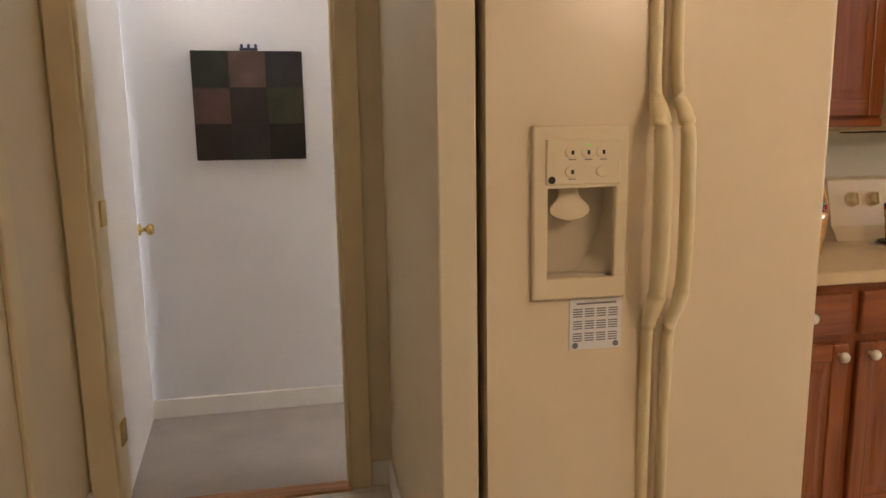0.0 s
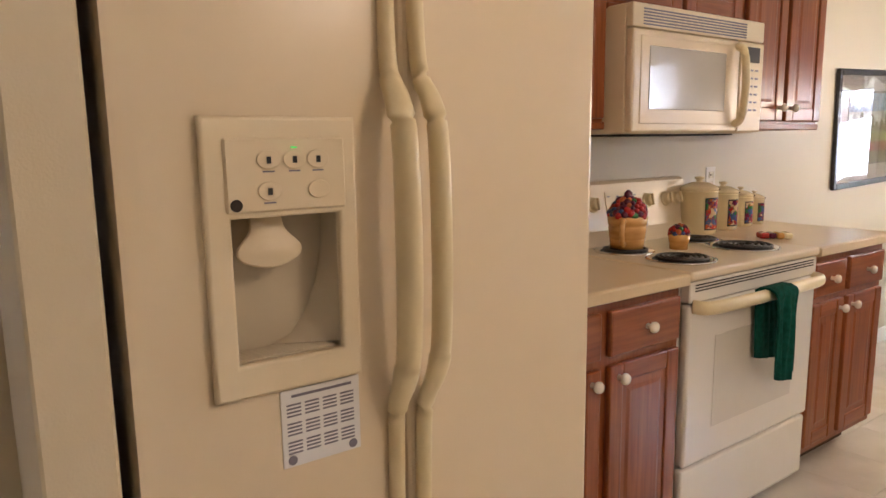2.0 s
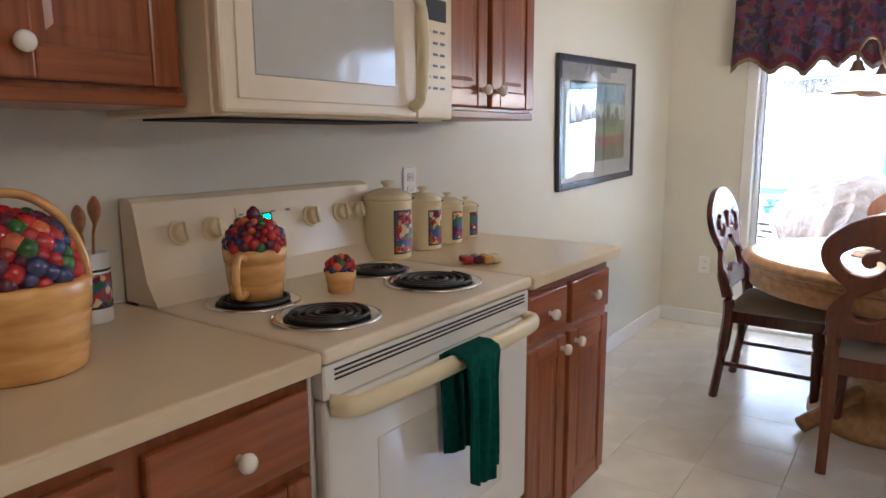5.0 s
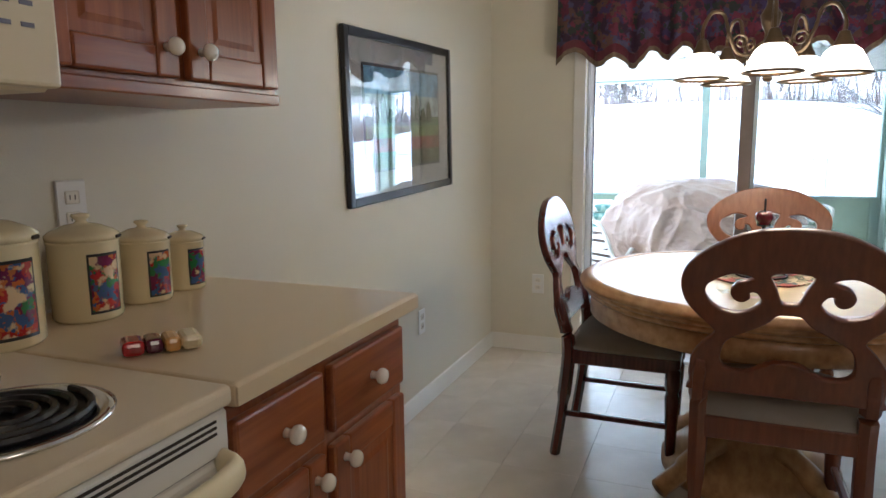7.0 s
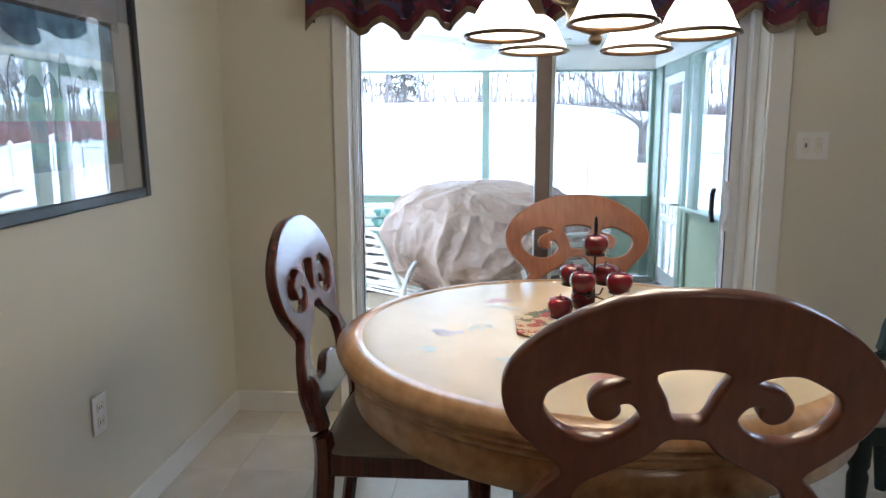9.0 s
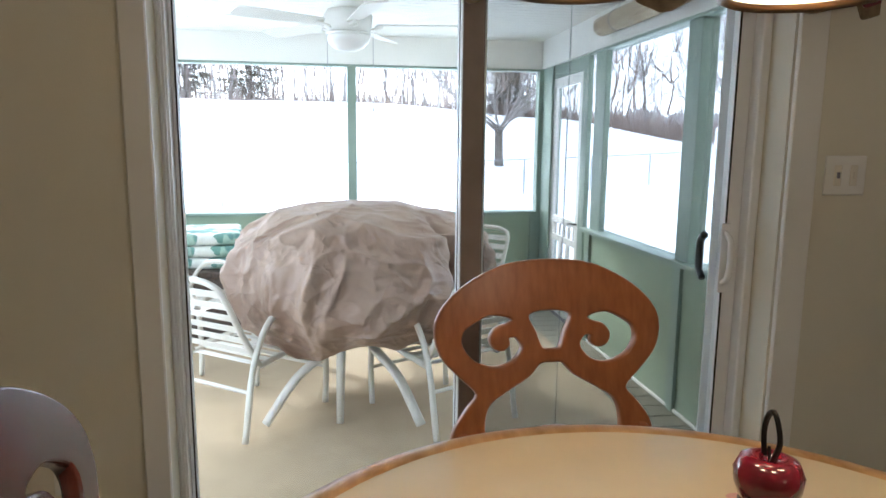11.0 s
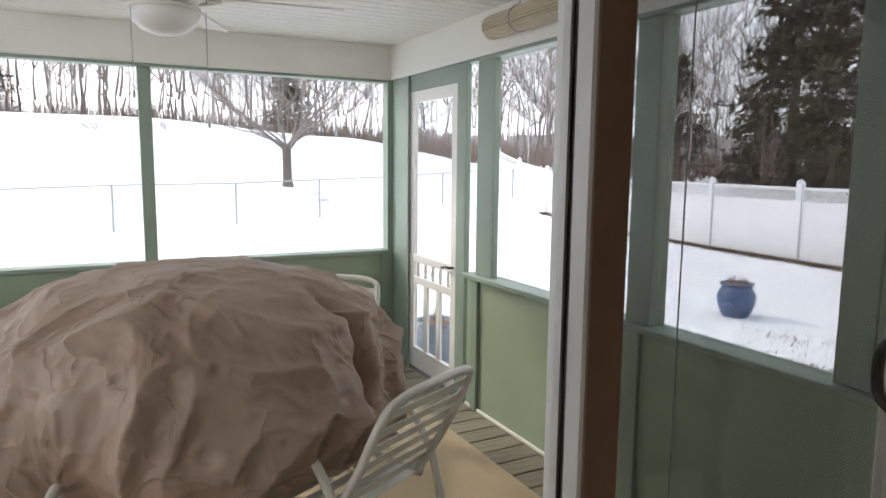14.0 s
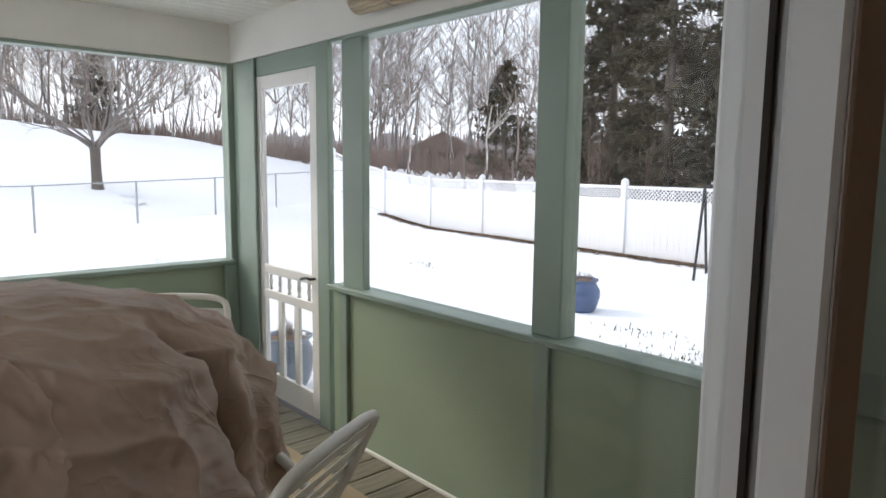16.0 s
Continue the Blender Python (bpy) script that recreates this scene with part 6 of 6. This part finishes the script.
def limb(verts, faces, p, d, length, r, depth, rng, spread, sides=4):
    """One bending, tapering limb and the limbs that grow from it."""
    steps = 3 if depth > 0 else 2
    last = None
    pts = [p.copy()]
    for s in range(steps):
        d = (d + Vector((rng.uniform(-1, 1), rng.uniform(-1, 1), rng.uniform(-0.4, 0.7))) * 0.16).normalized()
        pts.append(pts[-1] + d * length / steps)
    n = sides if depth > 1 else 3
    for s, q in enumerate(pts):
        rr = r * (1 - 0.55 * s / steps)
        u = d.orthogonal().normalized()
        w = d.cross(u)
        base = len(verts)
        for k in range(n):
            a = 2 * math.pi * k / n
            verts.append(tuple(q + (u * math.cos(a) + w * math.sin(a)) * rr))
        if last is not None:
            for k in range(n):
                faces.append((last + k, last + (k + 1) % n, base + (k + 1) % n, base + k))
        last = base
    if depth <= 0:
        return
    kids = rng.randint(3, 4) if depth > 1 else rng.randint(3, 5)
    for k in range(kids):
        f = rng.uniform(0.35, 1.0) if k else 1.0
        q = pts[0].lerp(pts[-1], f) if k else pts[-1]
        nd = (d + Vector((rng.uniform(-1, 1), rng.uniform(-1, 1), rng.uniform(-0.35, 0.8))) * spread).normalized()
        limb(verts, faces, q, nd, length * rng.uniform(0.55, 0.8), r * rng.uniform(0.38, 0.55), depth - 1, rng, spread, sides)


def mesh_from(name, verts, faces, mat, parent=None, smooth=False):
    me = bpy.data.meshes.new(name)
    me.from_pydata(verts, [], faces)
    me.materials.append(mat)
    me.update()
    if smooth:
        me.shade_smooth()
    ob = new(name, me)
    if parent:
        ob.parent = parent
    return ob


def yard_tree(x, y, label):
    t = thing("bare_tree", label, "tree", (x, y, ground_z(x, y) - 0.05))
    rng = random.Random(21)
    part("trunk", tube(bmesh.new(), ease([(0, 0, 0), (0.02, 0.01, 0.5), (0.02, 0.02, 1.55)]), [0.25, 0.22, 0.20, 0.19, 0.18, 0.175] + [0.17] * 7, 12), BARK, t, smooth=True)
    for k in range(12):
        v, f = [], []
        a = k * 2 * math.pi / 12 + rng.uniform(-0.2, 0.2)
        lift = rng.uniform(0.30, 1.15)
        limb(v, f, Vector((0.02, 0.02, 1.30 + 0.06 * (k % 5))), Vector((math.cos(a), math.sin(a), lift)).normalized(), 2.35, 0.056, 4, rng, 0.64)
        # limbs take the haze-lightened bark, paler than the trunk
        mesh_from("limb", v, f, HAZED_BARK, t)
    return t


yard_tree(31.2, -4.95, "broad bare yard tree standing in the snow")


def bare_tree_mesh(name, seed, height, mat, depth=3, spread=0.42):
    rng = random.Random(seed)
    v, f = [], []
    p, d = Vector((0, 0, -0.3)), Vector((rng.uniform(-0.05, 0.05), rng.uniform(-0.05, 0.05), 1))
    segs = 6
    for s in range(segs):
        r = 0.0088 * height * (1 - s / (segs + 1))
        limb(v, f, p, d, height / segs * 1.02, r, 0, rng, 0.1, 6)
        p = p + d * height / segs
        if s >= 1:
            for k in range(3):
                a = rng.uniform(0, 6.28)
                limb(v, f, p, Vector((math.cos(a), math.sin(a), rng.uniform(0.5, 1.4))).normalized(), height * rng.uniform(0.13, 0.24), r * 0.4, depth - 1, rng, spread)
    me = bpy.data.meshes.new(name)
    me.from_pydata(v, [], f)
    me.materials.append(mat)
    return me


kinds = [bare_tree_mesh("wood_tree", s, h, m) for s, h, m in ((1, 15, HAZED_BARK), (2, 13, HAZED_TWIG), (3, 16, HAZED_BARK), (4, 12, BIRCH), (5, 14, HAZED_TWIG), (6, 11, BIRCH))]
rng = random.Random(33)
count = 0
for k in range(330):
    b = radians(rng.uniform(-66, 22))
    dist = rng.uniform(46, 80)
    x, y = 6 + dist * math.cos(b), 1 + dist * math.sin(b)
    if b > radians(-30) and x < 50:
        continue
    o = new("woodland_tree", kinds[rng.choice((0, 1, 2, 4, 0, 1, 2, 4, 3, 5))])
    s = rng.uniform(0.7, 1.15)
    o.matrix_world = pose(x, y, ground_z(x, y), rng.uniform(-3, 3), rng.uniform(-3, 3), rng.uniform(0, 360)) @ Matrix.Diagonal((s, s, s, 1))
    tagged(o, "tall bare winter tree in the far wood", "tree", "woodland trees")
for x, y, s in ((27.5, -20.0, 0.72), (30.5, -21.5, 0.8), (33, -20, 0.75), (29.0, -23.5, 0.8), (25.5, -22.5, 0.7), (23.5, -24, 0.75), (37, -23, 0.85), (40, -22, 0.8), (21.5, -20.5, 0.62)):
    o = new("woodland_tree", kinds[rng.choice((3, 5, 1, 0))])
    o.matrix_world = pose(x, y, ground_z(x, y), 0, rng.uniform(-3, 3), rng.uniform(0, 360)) @ Matrix.Diagonal((s, s, s, 1))
    tagged(o, "slender bare birch behind the white fence", "tree", "birches behind the fence")


def evergreen(x, y, h, w, seed):
    t = thing("cedar_tree", "dark evergreen with drooping ragged boughs behind the fence", "tree", (x, y, ground_z(x, y) - 0.1), group="evergreens")
    rng = random.Random(seed)
    part("trunk", tube(bmesh.new(), [(0, 0, 0), (0.03, 0, h * 0.4), (0, 0.03, h * 0.75), (0, 0, h)], [0.18, 0.13, 0.07, 0.02], 8), BARK, t, smooth=True)
    v, f = [], []
    bv, bf = [], []
    for k in range(int(h * 26)):
        z = h * (0.10 + 0.90 * rng.random() ** 1.15)
        R = w * (1 - z / h) ** 0.75 * rng.uniform(0.55, 1.1) + 0.15
        a = rng.uniform(0, 6.283)
        d = Vector((math.cos(a), math.sin(a), rng.uniform(-0.25, 0.35)))
        tip = Vector((0, 0, z)) + d * R
        limb(bv, bf, Vector((0, 0, z)), d.normalized(), R * 0.9, 0.022, 0, rng, 0.1, 3)
        for j in range(34):
            q = Vector((0, 0, z)).lerp(tip, rng.uniform(0.30, 1.05)) + Vector((rng.gauss(0, 0.09), rng.gauss(0, 0.09), rng.gauss(0, 0.07) - 0.05))
            s = rng.uniform(0.07, 0.20)
            u = (d * 0.8 + Vector((rng.gauss(0, 0.6), rng.gauss(0, 0.6), rng.gauss(-0.5, 0.6)))).normalized() * s
            w_ = u.orthogonal().normalized() * s * rng.uniform(0.18, 0.34)
            n = len(v)
            v += [tuple(q - u), tuple(q + w_), tuple(q + u), tuple(q - w_)]
            f.append((n, n + 1, n + 2, n + 3))
    mesh_from("boughs", bv, bf, BARK, t)
    c = mesh_from("crown", v, f, CEDAR, t)
    c["kind"] = "stuff"


for x, y, h, w, s in ((15.6, -14.6, 9.5, 2.1, 1), (18.0, -15.6, 9.0, 2.2, 2), (13.6, -15.0, 9.0, 2.2, 3), (33, -27, 7, 2.6, 5), (62, 8.5, 7, 3.5, 6), (64, 14, 6.5, 3.5, 7), (58, -12, 6, 2.6, 8)):
    evergreen(x, y, h, w, s)

# low brown brush along the wood's edge
v, f = [], []
rng = random.Random(77)
for k in range(2000):
    b = radians(rng.uniform(-60, 20))
    dist = rng.uniform(40, 62) if b < radians(-22) else rng.uniform(47, 62)
    x, y = 6 + dist * math.cos(b), 1 + dist * math.sin(b)
    z = ground_z(x, y)
    for j in range(5):
        a = rng.uniform(0, 6.283)
        h = rng.uniform(0.5, 1.7)
        dx, dy = math.cos(a) * h * 0.35, math.sin(a) * h * 0.35
        n = len(v)
        v += [(x - 0.03, y, z - 0.1), (x + 0.03, y + 0.03, z - 0.1), (x + dx + 0.02, y + dy, z + h), (x + dx - 0.02, y + dy, z + h)]
        f.append((n, n + 1, n + 2, n + 3))
tagged(mesh_from("brush", v, f, BRUSH), "tangled brown brush along the edge of the wood", "brush", kind="stuff")
# a few bare shrubs on the slope
for i, (x, y, s) in enumerate(((42, 1.5, 0.3), (43, -1.8, 0.28), (24.5, -15.5, 0.9), (20.5, -14.6, 1.2), (17.2, -13.6, 1.3))):
    rg_ = random.Random(90 + i)
    v, f = [], []
    for k in range(9):
        a = rg_.uniform(0, 6.283)
        limb(v, f, Vector((0, 0, 0)), Vector((math.cos(a), math.sin(a), rg_.uniform(0.3, 1.3))).normalized(), 1.3 * s, 0.03 * s, 3, rg_, 0.6)
    o = mesh_from("shrub", v, f, TWIG)
    o.location = (x, y, ground_z(x, y) - 0.05)
    tagged(o, "low spreading leafless shrub in the snow", "shrub", "bare shrubs")

# distant wood behind everything, its haze put into a lighter colour
v, f = [], []
wild = random.Random(52)
for i in range(901):
    b = radians(-75 + i * 105 / 900)
    h = 2.6 + 1.2 * noise.noise(Vector((i * 0.05, 0, 0))) + 1.0 * noise.noise(Vector((i * 0.2, 5, 0))) + wild.uniform(0, 1.5) * (i % 2)
    v += [(6 + 105 * math.cos(b), 105 * math.sin(b), -2), (6 + 105 * math.cos(b), 105 * math.sin(b), h + 3)]
for i in range(900):
    f.append((2 * i, 2 * i + 2, 2 * i + 3, 2 * i + 1))
tagged(mesh_from("backdrop", v, f, material("hazed_far_wood", (0.30, 0.27, 0.26), 1.0, vary=0.25, scale=0.8, stretch=(1, 1, 0.15))), "hazy brown distant wood", "backdrop", kind="structure")
hs = thing("far_house", "low brown house half hidden in the far wood", "house", (50, -36.5, ground_z(50, -36.5) - 1.2), -35)
part("wall", box((-5, -3, -0.3), (5, 3, 2.6)), DARK_HOUSE, hs)
bm = bmesh.new()
vs = [bm.verts.new(q) for q in ((-5.4, -3.4, 2.6), (5.4, -3.4, 2.6), (5.4, 3.4, 2.6), (-5.4, 3.4, 2.6), (-5.4, 0, 4.2), (5.4, 0, 4.2))]
for q in ((0, 1, 5, 4), (2, 3, 4, 5), (0, 4, 3), (1, 2, 5), (0, 3, 2, 1)):
    bm.faces.new([vs[i] for i in q])
part("roof", bm, BRUSH, hs)
for x in (-3, 0, 3):
    part("window", box((x - 0.5, -3.04, 0.9), (x + 0.5, -2.99, 2.0)), GALV, hs)

# white vinyl privacy fence
posts = [(7.4, -10.9), (9.85, -11.0), (12.3, -11.15), (14.72, -11.35), (17.18, -11.6), (19.65, -11.85), (22.4, -12.3), (25.6, -12.9), (28.6, -13.7), (31.6, -14.6)]
fence = thing("white_fence", "white vinyl privacy fence with a lattice top", "fence", (0, 0, 0))
for i, (x, y) in enumerate(posts):
    z = ground_z(x, y)
    part("post", box((x - 0.065, y - 0.065, z - 0.2), (x + 0.065, y + 0.065, z + 1.62), 0.006), WFENCE, fence)
    part("post_cap", lathe(bmesh.new(), [(0.10, 0), (0.10, 0.03), (0.0, 0.09)], 4, (x, y, z + 1.62)), WFENCE, fence)
for (x0, y0), (x1, y1) in zip(posts, posts[1:]):
    L = math.hypot(x1 - x0, y1 - y0)
    ang = math.degrees(math.atan2(y1 - y0, x1 - x0))
    z0, z1 = ground_z(x0, y0), ground_z(x1, y1)
    m = pose(x0, y0, z0, 0, 0, ang) @ Matrix(((1, 0, 0, 0), (0, 1, 0, 0), ((z1 - z0) / L, 0, 1, 0), (0, 0, 0, 1)))

    def fpart(name, bm):
        bm.transform(m)
        return part(name, bm, WFENCE, fence)
    bm = bmesh.new()
    n = int(L / 0.152)
    for k in range(n):
        block(bm, (0.065 + k * (L - 0.13) / n, -0.011, 0.08), (0.061 + (k + 1) * (L - 0.13) / n, 0.011, 1.20))
    fpart("boards", bm)["kind"] = "stuff"
    for lo, hi in ((0.04, 0.13), (1.17, 1.25), (1.48, 1.54)):
        fpart("rail", box((0.065, -0.022, lo), (L - 0.065, 0.022, hi), 0.004))
    bm = bmesh.new()
    c = 0.09
    k = -3
    while k * c < L:
        for sgn in (-1, 1):
            xa, xb = k * c, k * c + 0.23
            xa_, xb_ = max(xa, 0.07), min(xb, L - 0.07)
            if xb_ - xa_ > 0.03:
                fa, fb = (xa_ - xa) / 0.23, (xb_ - xa) / 0.23
                za, zb = (1.25 + 0.23 * fa, 1.25 + 0.23 * fb) if sgn > 0 else (1.48 - 0.23 * fa, 1.48 - 0.23 * fb)
                off = 0.004 * sgn
                q = [bm.verts.new(p_) for p_ in ((xa_ - 0.017, off, za), (xa_ + 0.017, off, za), (xb_ + 0.017, off, zb), (xb_ - 0.017, off, zb))]
                bm.faces.new(q)
        k += 1
    fpart("lattice", bm)["kind"] = "stuff"
v, f = [], []
rng = random.Random(14)
for (x0, y0), (x1, y1) in zip(posts[1:-3], posts[2:-2]):
    for k in range(500):
        t = rng.random()
        x, y = x0 + (x1 - x0) * t, y0 + (y1 - y0) * t + 0.05 + abs(rng.gauss(0, 0.16))
        z = ground_z(x, y) + rng.uniform(0.0, 0.03)
        s, a = rng.uniform(0.03, 0.07), rng.uniform(0, 6.28)
        n = len(v)
        v += [(x + s * math.cos(a), y + s * math.sin(a), z + 0.01), (x - s * math.sin(a), y + s * math.cos(a), z + 0.02), (x - s * math.cos(a), y - s * math.sin(a), z), (x + s * math.sin(a), y - s * math.cos(a), z + 0.025)]
        f.append((n, n + 1, n + 2, n + 3))
tagged(mesh_from("leaf_litter", v, f, LEAFLITTER), "brown fallen leaves along the fence's foot", "leaves", kind="stuff")
# grass showing through thin snow
v, f = [], []
for cx_, cy_, n_ in ((9.4, -4.7, 170), (9.9, -4.4, 90), (8.9, -4.9, 120), (10.4, -5.4, 60), (16.3, -7.0, 60), (20, -3.2, 70), (28.6, -5.4, 120), (29.8, -5.6, 120)):
    for k in range(n_):
        x, y = cx_ + rng.gauss(0, 0.30), cy_ + rng.gauss(0, 0.22)
        z = ground_z(x, y)
        a, h = rng.uniform(0, 6.28), rng.uniform(0.02, 0.06)
        n = len(v)
        v += [(x, y, z - 0.01), (x + 0.022 * math.cos(a), y + 0.022 * math.sin(a), z - 0.01), (x + 0.03 * math.cos(a + 1), y + 0.03 * math.sin(a + 1), z + h)]
        f.append((n, n + 1, n + 2))
tagged(mesh_from("grass", v, f, GRASS), "winter grass tufts showing through thin snow", "grass", kind="stuff")

# chain-link fence
link = thing("chain_link_fence", "low galvanised chain-link fence across the yard", "fence", (0, 0, 0))
cps = [(21.5, 12.0), (22.6, 8.2), (23.7, 4.6), (24.4, 1.2), (25.0, -1.9), (25.7, -4.5), (26.6, -7.1), (27.6, -9.7), (28.6, -12.2), (28.9, -13.6)]
for x, y in cps:
    z = ground_z(x, y)
    part("post", tube(bmesh.new(), [(x, y, z - 0.1), (x, y, z + 1.18)], 0.028, 8), GALV, link)
for (x0, y0), (x1, y1) in zip(cps, cps[1:]):
    za, zb = ground_z(x0, y0), ground_z(x1, y1)
    part("top_rail", tube(bmesh.new(), [(x0, y0, za + 1.16), (x1, y1, zb + 1.16)], 0.019, 6), GALV, link)
    bm = bmesh.new()
    q = [bm.verts.new(p_) for p_ in ((x0, y0, za + 0.03), (x1, y1, zb + 0.03), (x1, y1, zb + 1.15), (x0, y0, za + 1.15))]
    bm.faces.new(q)
    part("wire_mesh", bm, netting("chain_link", (0.35, 0.36, 0.37), 0.10), link, "thin diamond wire mesh")


def glazed_pot(x, y, z, r, h, mat, label):
    p = thing("plant_pot", label, "plant pot", (x, y, z), group="glazed pots")
    part("pot", lathe(bmesh.new(), [(r * 0.62, 0), (r * 0.80, h * 0.15), (r, h * 0.5), (r * 0.98, h * 0.68), (r * 0.80, h * 0.86), (r * 0.78, h * 0.92), (r * 0.90, h * 0.97), (r * 0.88, h), (r * 0.74, h * 0.985), (r * 0.72, h * 0.9)], 36), mat, p, smooth=True)
    part("soil_fill", lathe(bmesh.new(), [(r * 0.74, h * 0.92), (r * 0.5, h * 0.97), (0, h * 0.99)], 20), LEAFLITTER, p, "dead leaves on the soil", smooth=True)
    rng = random.Random(int(x * 10))
    v, f = [], []
    for k in range(26):
        a, rr = rng.uniform(0, 6.28), rng.uniform(0, r * 0.6)
        limb(v, f, Vector((rr * math.cos(a), rr * math.sin(a), h * 0.92)), Vector((rng.uniform(-0.5, 0.5), rng.uniform(-0.5, 0.5), 1)).normalized(), rng.uniform(0.05, 0.12), 0.005, 1, rng, 0.6, 3)
    mesh_from("dead_stems", v, f, BRUSH, p)


glazed_pot(11.72, -5.85, -0.64, 0.245, 0.46, BLUE_POT, "round blue glazed pot standing in the snow")
glazed_pot(11.45, -1.30, -0.62, 0.235, 0.46, GREY_POT, "grey-blue glazed pot with dead stems by the screen door")

sw = thing("garden_swing", "dark metal garden swing seat on an A-frame", "garden swing", (11.25, -10.1, ground_z(11.25, -10.1)), 15)
for x in (-0.9, 0.9):
    for s in (-1, 1):
        part("leg", tube(bmesh.new(), [(x, s * 0.5, 0), (x, 0, 1.62)], 0.025, 6), BLACK, sw)
part("top_bar", tube(bmesh.new(), [(-0.9, 0, 1.62), (0.9, 0, 1.62)], 0.025, 6), BLACK, sw)
part("seat", box((-0.6, -0.22, 0.42), (0.6, 0.22, 0.46), 0.01), BLACK, sw)
for k in range(9):
    part("back_slat", box((-0.6 + k * 0.138, -0.25, 0.46), (-0.55 + k * 0.138, -0.23, 0.88), 0.004), BLACK, sw)
for x in (-0.58, 0.58):
    part("hanger", tube(bmesh.new(), [(x, 0, 0.46), (x, 0, 1.62)], 0.008, 5), BLACK, sw)

# ---- floor pieces, last ----
tile = bmesh.new()
block(tile, (0.0006, 0.0006, -0.0055), (0.3042, 0.3042, 0.0), 0.0005)
tile_me = bpy.data.meshes.new("floor_tile")
tile.to_mesh(tile_me)
tile.free()
tile_me.materials.append(FLOOR)
floor_ob = bpy.data.objects["floor"]
S = 0.3048
rest = bmesh.new()
for i in range(-9, 22):
    for j in range(-12, 9):
        x, y = i * S, j * S + 0.01
        if x > EX + 0.2 or y > 2.5 or x + S < -2.6:
            continue
        if 6 <= i <= 21 and -2 <= j <= 7:
            if x + S > EX:
                o = None
                block(rest, (x + 0.001, y + 0.001, -0.0055), (EX - 0.001, y + S - 0.001, 0.0))
                continue
            o = new("tile", tile_me)
            o.parent = floor_ob
            o.location = (x, y, 0)
        else:
            block(rest, (x + 0.0012, y + 0.0012, -0.0055), (min(x + 0.3036, EX), min(y + 0.3036, 2.5), 0.0))
part("tile_field", rest, FLOOR, floor_ob)["kind"] = "stuff"

board = bmesh.new()
block(board, (0, QY, -0.028), (0.137, QL, 0.0), 0.004)
board_me = bpy.data.meshes.new("deck_board")
board.to_mesh(board_me)
board.free()
board_me.materials.append(DECK)
deck_ob = bpy.data.objects["porch_base"]
x = EX + 0.224
while x + 0.137 < QX:
    o = new("plank", board_me)
    o.parent = deck_ob
    o.location = (x, 0, QZ)
    x += 0.144
